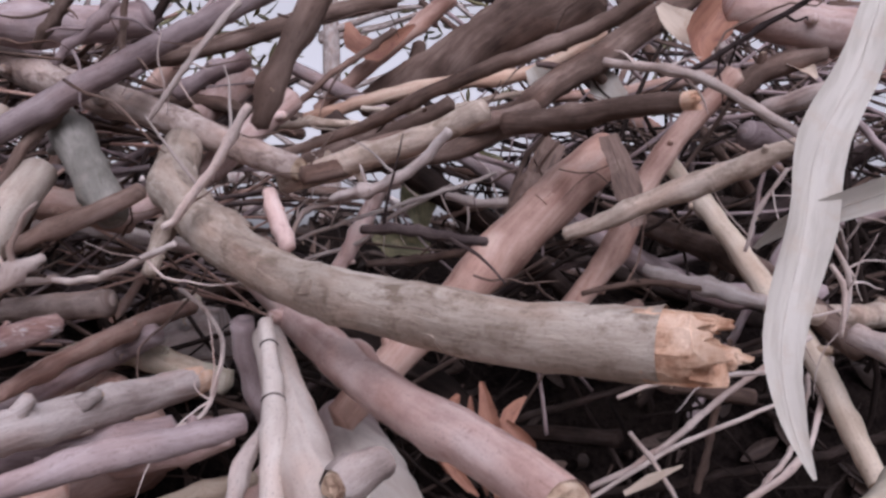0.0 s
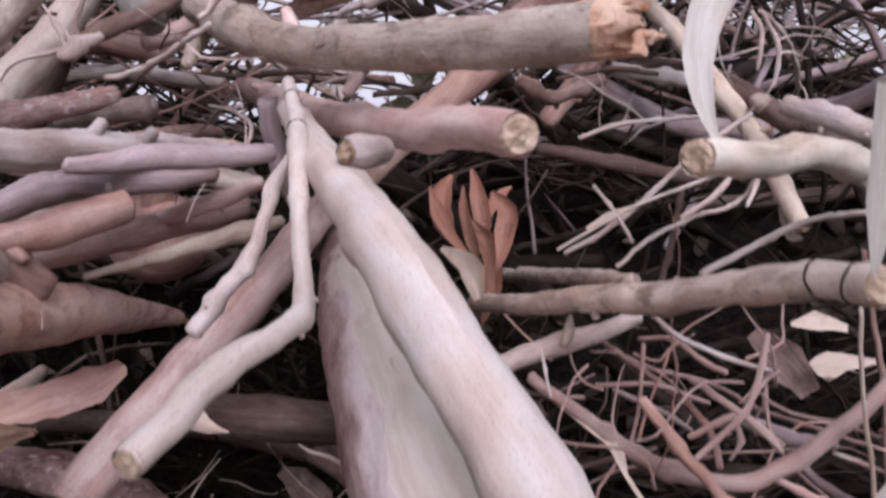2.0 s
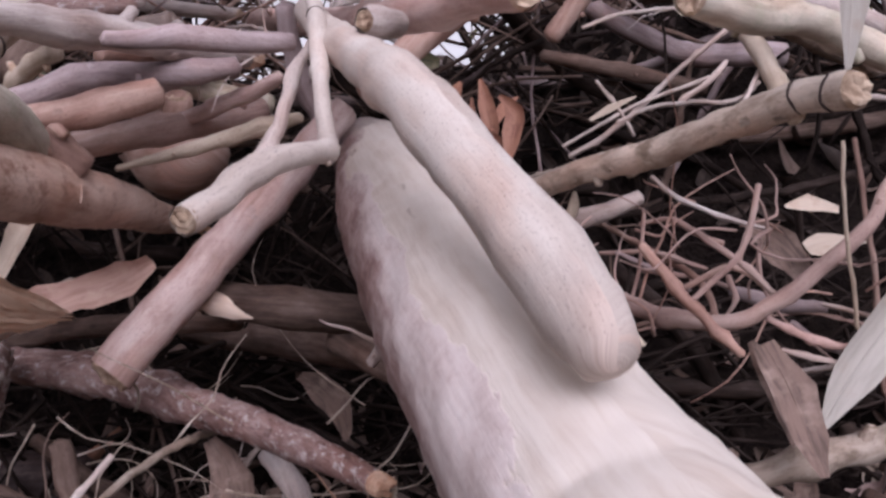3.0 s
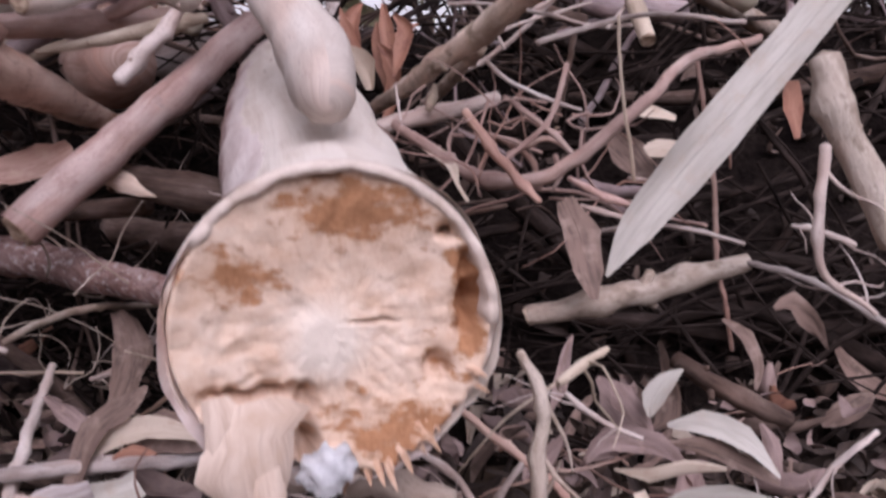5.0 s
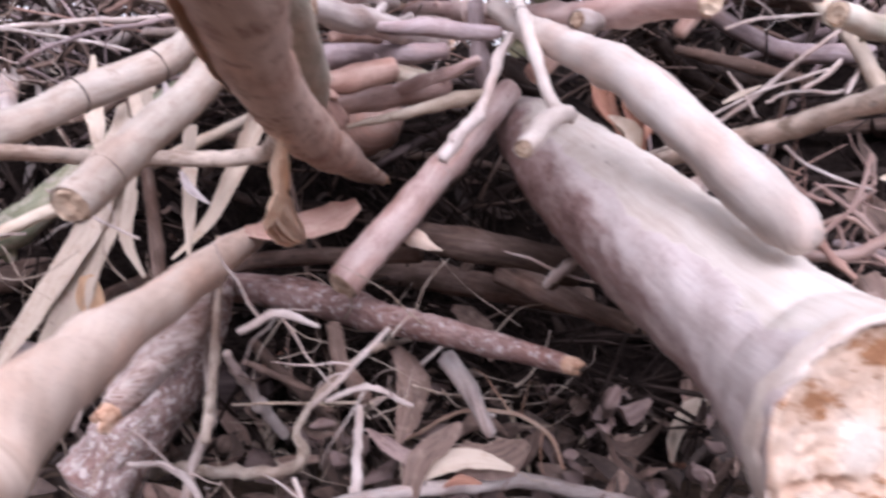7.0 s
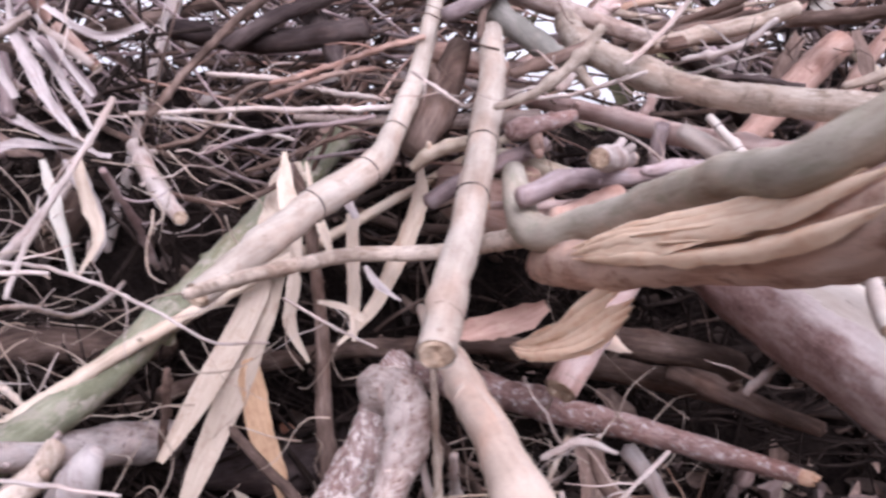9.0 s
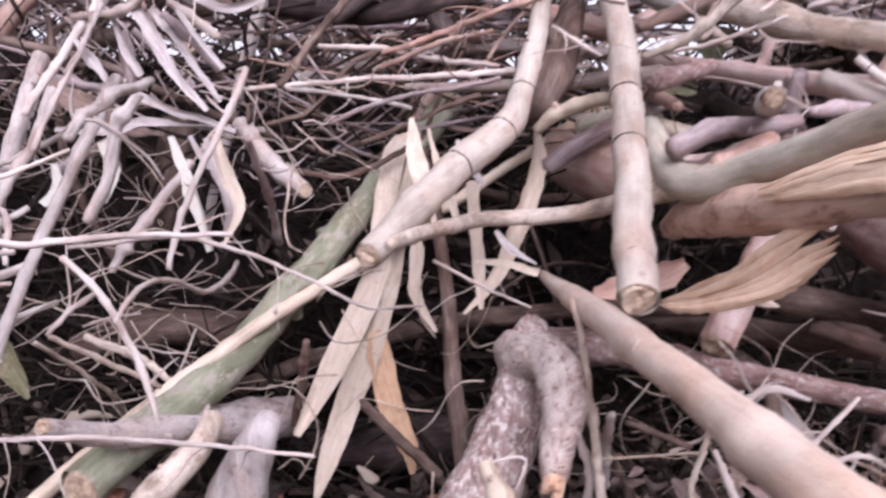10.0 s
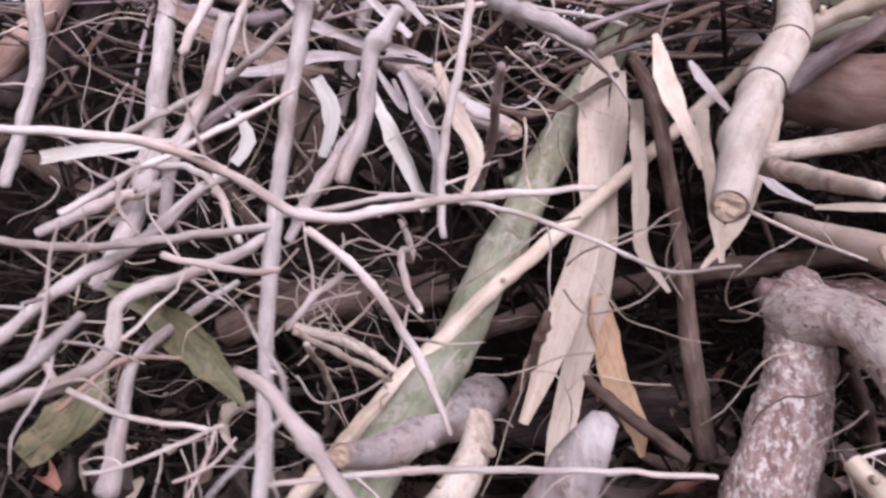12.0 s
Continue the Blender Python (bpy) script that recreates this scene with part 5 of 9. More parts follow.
branch("twig", "red", [(-0.5615, 0.619, 0.6058), (-0.4986, 0.6019, 0.627), (-0.4354, 0.5847, 0.6488), (-0.3795, 0.5695, 0.6672)], [0.0031, 0.0034, 0.0034, 0.0033], "reddish-brown twig lying on the brush pile", "rr")
branch("twig", "red", [(-0.5677, 0.6175, 0.5881), (-0.5045, 0.5935, 0.6121), (-0.4348, 0.5674, 0.6283)], [0.0028, 0.0031, 0.003], "reddish-brown twig lying on the brush pile", "rr")
branch("twig", "brown", [(-0.6815, 0.6095, 0.4678), (-0.6112, 0.6069, 0.4606), (-0.5287, 0.608, 0.4957)], [0.0031, 0.0035, 0.0035], "dark brown twig lying on the brush pile", "rr")
branch("twig", "brown", [(-0.711, 0.6657, 0.5246), (-0.653, 0.6661, 0.5456), (-0.5965, 0.6699, 0.6033), (-0.5313, 0.6704, 0.6283)], [0.0033, 0.0037, 0.0033, 0.0033], "dark brown twig lying on the brush pile", "rr")
branch("twig", "brown", [(-0.5849, 0.6099, 0.5001), (-0.5144, 0.5847, 0.53), (-0.4475, 0.561, 0.5551)], [0.0028, 0.0027, 0.003], "dark brown twig lying on the brush pile", "rr")
branch("stick", "purple", [(-0.668, 0.3876, 0.4949), (-0.6709, 0.4816, 0.4394), (-0.6764, 0.5737, 0.3837)], [0.0035, 0.004, 0.0041], "mauve-grey stick lying on the brush pile", "rr")
branch("twig", "grey", [(-0.6782, 0.061, 0.4829), (-0.6938, 0.1389, 0.5041), (-0.7083, 0.2157, 0.5237), (-0.7171, 0.2789, 0.5339)], [0.0027, 0.0032, 0.0037, 0.0034], "weathered grey twig lying on the brush pile", "rr")
branch("stick", "grey", [(-0.7783, 0.3066, 0.4238), (-0.7632, 0.3098, 0.4626), (-0.7552, 0.3129, 0.4988), (-0.7397, 0.3152, 0.5281)], [0.0048, 0.0048, 0.0048, 0.0043], "weathered grey stick lying on the brush pile", "rr")
branch("branch", "red", [(-0.3708, 0.6697, 0.6665), (-0.3187, 0.6672, 0.6542), (-0.2705, 0.6651, 0.6461)], [0.0125, 0.014, 0.0125], "reddish-brown branch lying on the brush pile", "rr")
branch("branch", "pink", [(-0.2691, 0.6146, 0.6436), (-0.2172, 0.6316, 0.6676), (-0.1712, 0.6522, 0.7111), (-0.1314, 0.6712, 0.753)], [0.0084, 0.0107, 0.0116, 0.0118], "smooth pinkish-barked branch lying on the brush pile", "rr")
branch("stick", "tan", [(-0.3139, 0.3784, 0.5744), (-0.2763, 0.3721, 0.5875), (-0.2429, 0.3665, 0.6161), (-0.223, 0.3627, 0.6483)], [0.0032, 0.0042, 0.0052, 0.0046], "tan-grey rough-barked stick lying on the brush pile", "rr")
branch("stick", "tan", [(-0.1269, 0.6136, 0.6731), (-0.0695, 0.5764, 0.6853), (-0.0139, 0.5404, 0.6977), (0.0276, 0.5127, 0.7136)], [0.0091, 0.0101, 0.0091, 0.0081], "tan-grey rough-barked stick lying on the brush pile", "rr")
branch("stick", "brown", [(-0.1361, 0.6656, 0.6904), (-0.0471, 0.6347, 0.7158), (0.0068, 0.6158, 0.7365)], [0.0066, 0.0071, 0.007], "dark brown stick lying on the brush pile", "rr")
branch("twig", "grey", [(-0.0804, 0.5604, 0.6545), (-0.0285, 0.5324, 0.6702), (0.0032, 0.5121, 0.7)], [0.0033, 0.0039, 0.0038], "weathered grey twig lying on the brush pile", "rr")
branch("twig", "twig", [(-0.3897, 0.4134, 0.6056), (-0.3442, 0.4097, 0.578)], [0.0019, 0.0017], "pale grey twig lying on the brush pile", "rr")
branch("twig", "twig", [(-0.7332, 0.2422, 0.3553), (-0.7435, 0.3249, 0.3681), (-0.7429, 0.3983, 0.363), (-0.7421, 0.49, 0.3384), (-0.7433, 0.5743, 0.3362), (-0.7543, 0.6858, 0.3457)], [0.002, 0.0025, 0.0025, 0.0028, 0.0034, 0.003], "pale grey twig lying on the brush pile", "rr")
branch("branch", "brown", [(-0.9564, 0.6572, 0.2311), (-0.9022, 0.6709, 0.2518), (-0.8406, 0.6832, 0.2601), (-0.7648, 0.6955, 0.2551), (-0.6993, 0.7079, 0.2605)], [0.0188, 0.0222, 0.0238, 0.0229, 0.0199], "dark brown branch lying on the brush pile", "rr")
branch("branch", "dark", [(-0.6776, 0.6808, 0.0997), (-0.5979, 0.68, 0.1042), (-0.4982, 0.6796, 0.1128), (-0.3986, 0.6787, 0.1187)], [0.0265, 0.0315, 0.0331, 0.0331], "blackish branch lying on the brush pile", "rr")
branch("stick", "brown", [(-0.6273, 0.4558, 0.2937), (-0.6361, 0.4854, 0.247), (-0.6523, 0.5279, 0.1804)], [0.0036, 0.005, 0.004], "dark brown stick lying on the brush pile", "rr")
branch("stick", "brown", [(-0.5839, 0.5426, 0.2074), (-0.5378, 0.5238, 0.1697), (-0.4882, 0.5041, 0.1308)], [0.005, 0.0065, 0.0064], "dark brown stick lying on the brush pile", "rr")
branch("branch", "brown", [(-0.5253, 0.5669, 0.5106), (-0.5069, 0.5635, 0.4709), (-0.494, 0.5581, 0.4069), (-0.481, 0.5511, 0.3257), (-0.4734, 0.5432, 0.2321), (-0.4573, 0.5336, 0.1193)], [0.0053, 0.008, 0.0075, 0.0076, 0.0099, 0.0111], "dark brown branch lying on the brush pile", "rr")
branch("stick", "tan", [(-0.3627, 0.4251, 0.3449), (-0.354, 0.4069, 0.3095), (-0.3511, 0.3875, 0.2704), (-0.3464, 0.3642, 0.2237), (-0.3433, 0.34, 0.175)], [0.0028, 0.0033, 0.0037, 0.0042, 0.0046], "tan-grey rough-barked stick lying on the brush pile", "rr")
branch("stick", "brown", [(-0.3487, 0.4847, 0.2303), (-0.302, 0.5331, 0.1562), (-0.2524, 0.5872, 0.072)], [0.0061, 0.0078, 0.009], "dark brown stick lying on the brush pile", "rr")
branch("twig", "twig", [(-0.2763, 0.2314, 0.2974), (-0.2482, 0.2321, 0.3123), (-0.2191, 0.2306, 0.3048)], [0.0024, 0.0029, 0.0018], "pale grey twig lying on the brush pile", "rr")
branch("stick", "brown", [(-0.2232, 0.2899, 0.2934), (-0.2147, 0.2871, 0.2647), (-0.194, 0.284, 0.2366)], [0.0058, 0.0058, 0.0063], "dark brown stick lying on the brush pile", "rr")
branch("twig", "twig", [(-0.2273, 0.2452, 0.242), (-0.2055, 0.2468, 0.2657), (-0.1728, 0.2492, 0.3014)], [0.0018, 0.0018, 0.0018], "pale grey twig lying on the brush pile", "rr")
branch("twig", "twig", [(-0.2125, 0.2257, 0.2532), (-0.1842, 0.2259, 0.2633), (-0.1527, 0.2239, 0.2515)], [0.0018, 0.002, 0.0018], "pale grey twig lying on the brush pile", "rr")
branch("branch", "brown", [(-0.0926, 0.479, 0.3119), (-0.0525, 0.4415, 0.3008), (-0.0116, 0.4039, 0.2916), (0.0223, 0.373, 0.2848)], [0.0125, 0.0114, 0.0092, 0.0077], "dark brown branch lying on the brush pile", "rr")
branch("twig", "twig", [(-0.0536, 0.3778, 0.3144), (-0.035, 0.3789, 0.3318), (-0.0162, 0.3796, 0.3453)], [0.0039, 0.0036, 0.0028], "pale grey twig lying on the brush pile", "rr")
branch("branch", "dark", [(-1.2386, 0.8083, 0.4987), (-1.1953, 0.8148, 0.5425), (-1.1448, 0.8222, 0.593), (-1.1086, 0.8283, 0.6335)], [0.021, 0.0217, 0.021, 0.021], "blackish branch lying on the brush pile", "rr")
branch("branch", "brown", [(-0.8633, 0.8065, 0.5306), (-0.8696, 0.7793, 0.4547), (-0.8791, 0.7505, 0.3746)], [0.0266, 0.0276, 0.0217], "dark brown branch lying on the brush pile", "rr")
branch("stick", "grey", [(-0.7736, 0.5624, 0.4748), (-0.7976, 0.5508, 0.4389), (-0.8315, 0.536, 0.3937), (-0.852, 0.5235, 0.354)], [0.0053, 0.0058, 0.0057, 0.0046], "weathered grey stick lying on the brush pile", "rr")
branch("twig", "tan", [(-0.8156, 0.3094, 0.3275), (-0.791, 0.3536, 0.2971), (-0.7596, 0.4121, 0.2537), (-0.7413, 0.4492, 0.2233)], [0.0022, 0.0026, 0.0022, 0.0019], "tan-grey rough-barked twig lying on the brush pile", "rr")
branch("twig", "tan", [(-0.798, 0.2547, 0.3358), (-0.8022, 0.3382, 0.2898), (-0.8115, 0.4221, 0.2402), (-0.8315, 0.527, 0.1758)], [0.0018, 0.0021, 0.0023, 0.0022], "tan-grey rough-barked twig lying on the brush pile", "rr")
branch("twig", "twig", [(-0.8208, 0.3158, 0.3279), (-0.8036, 0.3191, 0.3493), (-0.7829, 0.321, 0.3633)], [0.002, 0.0022, 0.0022], "pale grey twig lying on the brush pile", "rr")
branch("stick", "tan", [(-0.8417, 0.4335, 0.3016), (-0.7921, 0.4294, 0.2823), (-0.7495, 0.4239, 0.2542)], [0.0037, 0.0041, 0.003], "tan-grey rough-barked stick lying on the brush pile", "rr")
branch("twig", "twig", [(-0.8272, 0.3956, 0.3192), (-0.8074, 0.4052, 0.3253), (-0.7808, 0.4165, 0.3279)], [0.0013, 0.0013, 0.0011], "pale grey twig lying on the brush pile", "rr")
branch("twig", "twig", [(-0.7446, 0.4722, 0.3016), (-0.7627, 0.4394, 0.252), (-0.8146, 0.4144, 0.2383), (-0.8335, 0.407, 0.2647)], [0.0012, 0.0012, 0.0011, 0.0011], "pale grey twig lying on the brush pile", "rr")
branch("twig", "red", [(-0.9828, 0.3303, 0.2743), (-0.9509, 0.3485, 0.2988), (-0.9305, 0.356, 0.3009), (-0.9078, 0.3632, 0.298)], [0.0017, 0.002, 0.0016, 0.0014], "reddish-brown twig lying on the brush pile", "rr")
branch("twig", "twig", [(-0.8727, 0.2259, 0.2687), (-0.8547, 0.2363, 0.2723), (-0.842, 0.2481, 0.2839)], [0.0009, 0.0011, 0.001], "pale grey twig lying on the brush pile", "rr")
branch("twig", "twig", [(-0.8733, 0.2222, 0.2464), (-0.8588, 0.239, 0.273), (-0.8531, 0.2494, 0.2905)], [0.0012, 0.0013, 0.0011], "pale grey twig lying on the brush pile", "rr")
branch("twig", "twig", [(-0.8967, 0.2786, 0.4002), (-0.9069, 0.2811, 0.4142), (-0.9074, 0.2836, 0.4289), (-0.8989, 0.2848, 0.4376), (-0.8856, 0.285, 0.4398)], [0.0012, 0.0013, 0.0013, 0.0013, 0.0012], "pale grey twig lying on the brush pile", "rr")
branch("twig", "twig", [(-0.937, 0.2715, 0.4142), (-0.9077, 0.2885, 0.433), (-0.8821, 0.3014, 0.4438), (-0.846, 0.3209, 0.4626), (-0.8089, 0.3415, 0.4839)], [0.0023, 0.0023, 0.0022, 0.0021, 0.0015], "pale grey twig lying on the brush pile", "rr")
branch("stick", "grey", [(-1.0403, 0.4505, 0.381), (-0.9849, 0.4528, 0.4013), (-0.9343, 0.454, 0.4144)], [0.0046, 0.0046, 0.0041], "weathered grey stick lying on the brush pile", "rr")
branch("twig", "twig", [(-0.8737, 0.2463, 0.3914), (-0.8584, 0.2452, 0.3864), (-0.8276, 0.2437, 0.3811), (-0.809, 0.2435, 0.3821)], [0.0022, 0.002, 0.0019, 0.0017], "pale grey twig lying on the brush pile", "rr")
branch("stick", "straw", [(-0.3858, 0.5417, 0.5165), (-0.3668, 0.5281, 0.5327), (-0.3405, 0.511, 0.5416), (-0.3153, 0.4945, 0.5455)], [0.0062, 0.0076, 0.0074, 0.0072], "straw-coloured split stick lying on the brush pile", "rr")
branch("branch", "olive", [(-0.3194, 0.6436, 0.5272), (-0.2751, 0.6383, 0.5369), (-0.2117, 0.6261, 0.5239), (-0.1738, 0.6182, 0.5127)], [0.01, 0.0105, 0.011, 0.0109], "olive-grey branch lying on the brush pile", "rr")
branch("twig", "twig", [(-0.498, 0.3705, 0.3883), (-0.4541, 0.366, 0.3664), (-0.4101, 0.362, 0.3473)], [0.0016, 0.0014, 0.0012], "pale grey twig lying on the brush pile", "rr")
branch("stick", "straw", [(-0.4537, 0.2923, 0.2277), (-0.4458, 0.2702, 0.2167), (-0.4396, 0.2475, 0.2042)], [0.0074, 0.0081, 0.0085], "straw-coloured split stick with a cut end lying on the brush pile", "cr")
branch("twig", "twig", [(-0.4574, 0.292, 0.226), (-0.4388, 0.2926, 0.2317), (-0.4204, 0.2924, 0.2323), (-0.4265, 0.2892, 0.2124), (-0.4324, 0.2869, 0.1981)], [0.0013, 0.0015, 0.0013, 0.0013, 0.0013], "pale grey twig lying on the brush pile", "rr")
branch("stick", "grey", [(-1.0758, 0.5667, 0.5794), (-1.0663, 0.5427, 0.5223), (-1.0768, 0.5197, 0.468), (-1.0868, 0.4976, 0.4158)], [0.0077, 0.0066, 0.0059, 0.0053], "weathered grey stick lying on the brush pile", "rr")
branch("twig", "grey", [(-0.8893, 0.1813, 0.3759), (-0.9083, 0.1676, 0.3592), (-0.9267, 0.1574, 0.3504)], [0.0027, 0.0028, 0.0028], "weathered grey twig lying on the brush pile", "rr")
branch("stick", "brown", [(-0.3283, 0.62, 0.7825), (-0.3123, 0.62, 0.8077), (-0.2986, 0.62, 0.8282)], [0.0037, 0.0041, 0.0041], "dark brown stick lying on the brush pile", "rr")
branch("twig", "purple", [(-0.2943, 0.58, 0.7605), (-0.2708, 0.58, 0.7849), (-0.2473, 0.58, 0.8084)], [0.0032, 0.0038, 0.0038], "mauve-grey twig lying on the brush pile", "rr")
branch("twig", "brown", [(-0.2519, 0.6, 0.7729), (-0.2501, 0.6, 0.7972), (-0.2474, 0.6, 0.8193)], [0.0022, 0.0027, 0.0027], "dark brown twig lying on the brush pile", "rr")
branch("twig", "twig", [(-0.1922, 0.5, 0.7036), (-0.1766, 0.5059, 0.7284), (-0.1565, 0.5134, 0.7603), (-0.1375, 0.52, 0.787)], [0.0017, 0.002, 0.0023, 0.0027], "pale grey twig lying on the brush pile", "rr")
branch("branch", "pink", [(-0.2522, 0.78, 0.7556), (-0.2318, 0.7988, 0.7794), (-0.2077, 0.82, 0.8048)], [0.0126, 0.0159, 0.0163], "smooth pinkish-barked branch with a cut end lying on the brush pile", "cr")
branch("twig", "brown", [(-0.1541, 0.75, 0.7531), (-0.1242, 0.753, 0.7814), (-0.0803, 0.7569, 0.8101), (-0.047, 0.76, 0.836)], [0.003, 0.0033, 0.0033, 0.0039], "dark brown twig lying on the brush pile", "rr")
branch("stick", "red", [(-0.1353, 0.82, 0.7685), (-0.0809, 0.82, 0.8138), (-0.0386, 0.82, 0.8501), (0.0097, 0.82, 0.8893)], [0.006, 0.0079, 0.0091, 0.0097], "reddish-brown stick lying on the brush pile", "rr")
branch("stick", "tan", [(-0.1619, 0.7, 0.7298), (-0.1155, 0.7, 0.7365), (-0.0639, 0.7, 0.7329)], [0.0031, 0.0041, 0.0031], "tan-grey rough-barked stick lying on the brush pile", "rr")
branch("twig", "brown", [(-0.0457, 0.66, 0.7055), (0.0078, 0.66, 0.7298), (0.0661, 0.66, 0.7444)], [0.0024, 0.0034, 0.0034], "dark brown twig lying on the brush pile", "rr")
branch("twig", "tan", [(-0.0742, 0.7, 0.7494), (-0.0124, 0.7, 0.7468), (0.0598, 0.7, 0.7597), (0.0907, 0.7, 0.7649)], [0.0026, 0.0031, 0.0031, 0.0021], "tan-grey rough-barked twig lying on the brush pile", "rr")
branch("stick", "pink", [(-0.1307, 0.58, 0.6631), (-0.1223, 0.5648, 0.6412), (-0.1118, 0.55, 0.6204)], [0.0056, 0.0062, 0.0061], "smooth pinkish-barked stick lying on the brush pile", "rr")
branch("twig", "twig", [(-0.1189, 0.6, 0.6227), (-0.1087, 0.605, 0.6472), (-0.0827, 0.6102, 0.6564), (-0.0338, 0.62, 0.6707)], [0.0018, 0.0022, 0.0022, 0.0018], "pale grey twig lying on the brush pile", "rr")
branch("twig", "twig", [(-0.116, 0.62, 0.6273), (-0.0749, 0.62, 0.6442), (-0.011, 0.62, 0.6638), (0.0438, 0.62, 0.6821)], [0.0018, 0.0018, 0.0018, 0.0016], "pale grey twig lying on the brush pile", "rr")
branch("twig", "twig", [(-0.1186, 0.66, 0.6108), (-0.07, 0.66, 0.6253), (-0.0408, 0.66, 0.6496), (0.0078, 0.66, 0.6739)], [0.0017, 0.0019, 0.0019, 0.0019], "pale grey twig lying on the brush pile", "rr")
branch("stick", "pink", [(-0.0894, 0.66, 0.601), (-0.071, 0.6698, 0.6353), (-0.0571, 0.68, 0.6731)], [0.0063, 0.0074, 0.0065], "smooth pinkish-barked stick lying on the brush pile", "rr")
branch("twig", "brown", [(-0.0691, 0.7, 0.6051), (-0.0227, 0.7, 0.6092), (0.034, 0.7, 0.6205)], [0.0031, 0.0036, 0.0036], "dark brown twig lying on the brush pile", "rr")
branch("twig", "twig", [(0.003, 0.68, 0.6681), (0.0381, 0.68, 0.6621), (0.0731, 0.68, 0.6646)], [0.0033, 0.0038, 0.003], "pale grey twig lying on the brush pile", "rr")
branch("twig", "brown", [(-0.0021, 0.7, 0.6489), (0.0443, 0.7, 0.6618), (0.0753, 0.7, 0.6566)], [0.0023, 0.0023, 0.0021], "dark brown twig lying on the brush pile", "rr")
branch("twig", "dark", [(0.0856, 0.7, 0.7881), (0.1113, 0.7, 0.7865), (0.1474, 0.7, 0.7896)], [0.0026, 0.0031, 0.0026], "blackish twig lying on the brush pile", "rr")
branch("twig", "dark", [(0.1421, 0.5, 0.7235), (0.1809, 0.4762, 0.7466), (0.224, 0.45, 0.7711)], [0.0013, 0.0018, 0.0018], "blackish twig lying on the brush pile", "rr")
branch("stick", "grey", [(0.2334, 0.56, 0.7214), (0.2599, 0.538, 0.7282), (0.2818, 0.52, 0.7322)], [0.0058, 0.0063, 0.0057], "weathered grey stick lying on the brush pile", "rr")
branch("branch", "purple", [(0.239, 0.6, 0.7088), (0.2813, 0.6302, 0.7031), (0.3237, 0.66, 0.7007)], [0.011, 0.0121, 0.0122], "mauve-grey branch lying on the brush pile", "rr")
branch("stick", "brown", [(0.231, 0.62, 0.7437), (0.259, 0.6107, 0.7653), (0.2987, 0.6, 0.7751)], [0.0082, 0.009, 0.0088], "dark brown stick lying on the brush pile", "rr")
branch("twig", "twig", [(0.1658, 0.42, 0.6188), (0.1735, 0.42, 0.642), (0.189, 0.42, 0.6642)], [0.0012, 0.0012, 0.0012], "pale grey twig lying on the brush pile", "rr")
branch("twig", "twig", [(-0.2122, 0.6183, 0.5886), (-0.1755, 0.5622, 0.5769), (-0.1463, 0.5081, 0.5605), (-0.135, 0.4596, 0.5425), (-0.1319, 0.4223, 0.5301), (-0.1374, 0.3954, 0.5283)], [0.0018, 0.0017, 0.0017, 0.0015, 0.0014, 0.0012], "pale grey twig lying on the brush pile", "rr")
branch("stick", "twig", [(-0.2487, 0.42, 0.5971), (-0.2389, 0.4302, 0.607), (-0.2288, 0.44, 0.6155)], [0.0034, 0.0041, 0.0029], "pale grey stick lying on the brush pile", "rr")
branch("twig", "twig", [(-0.2645, 0.5213, 0.5985), (-0.2177, 0.4895, 0.6023), (-0.178, 0.4613, 0.6135), (-0.1552, 0.4446, 0.622)], [0.0023, 0.0025, 0.0022, 0.002], "pale grey twig lying on the brush pile", "rr")
branch("branch", "grey", [(-0.3092, 0.85, 0.5205), (-0.2779, 0.85, 0.5173), (-0.2404, 0.85, 0.5205)], [0.0263, 0.0313, 0.0313], "weathered grey branch lying on the brush pile", "rr")
branch("stick", "mottled", [(-0.2944, 0.4072, 0.5532), (-0.2692, 0.4227, 0.5623), (-0.2454, 0.4371, 0.5693), (-0.2245, 0.45, 0.5769)], [0.0092, 0.0087, 0.0086, 0.0056], "lichen-spotted grey stick lying on the brush pile", "rr")
branch("branch", "brown", [(-0.3861, 0.5438, 0.5331), (-0.3601, 0.5736, 0.5896), (-0.3458, 0.5937, 0.6299), (-0.3343, 0.6118, 0.6669)], [0.0183, 0.0205, 0.0191, 0.015], "mauve-grey branch lying on the brush pile", "rr")
branch("twig", "brown", [(0.0906, 0.5, 0.5902), (0.1274, 0.5, 0.5964), (0.1679, 0.5, 0.5939)], [0.0017, 0.0022, 0.002], "dark brown twig lying on the brush pile", "rr")
branch("twig", "twig", [(0.0887, 0.48, 0.4631), (0.15, 0.4897, 0.4941), (0.2195, 0.5, 0.5191)], [0.0014, 0.0016, 0.0015], "pale grey twig lying on the brush pile", "rr", stubs=0)
branch("twig", "twig", [(0.1121, 0.46, 0.5102), (0.1274, 0.46, 0.4882), (0.1392, 0.46, 0.4679)], [0.0014, 0.0014, 0.0014], "pale grey twig lying on the brush pile", "rr", stubs=0)
branch("twig", "twig", [(0.2738, 0.5419, 0.5426), (0.2497, 0.5091, 0.5154), (0.231, 0.4834, 0.494)], [0.0022, 0.0022, 0.0016], "pale grey twig lying on the brush pile", "rr", stubs=0)
branch("twig", "twig", [(0.1579, 0.4, 0.4877), (0.1815, 0.4, 0.5054), (0.1888, 0.4, 0.5143)], [0.0018, 0.0018, 0.0013], "pale grey twig lying on the brush pile", "rr", stubs=0)
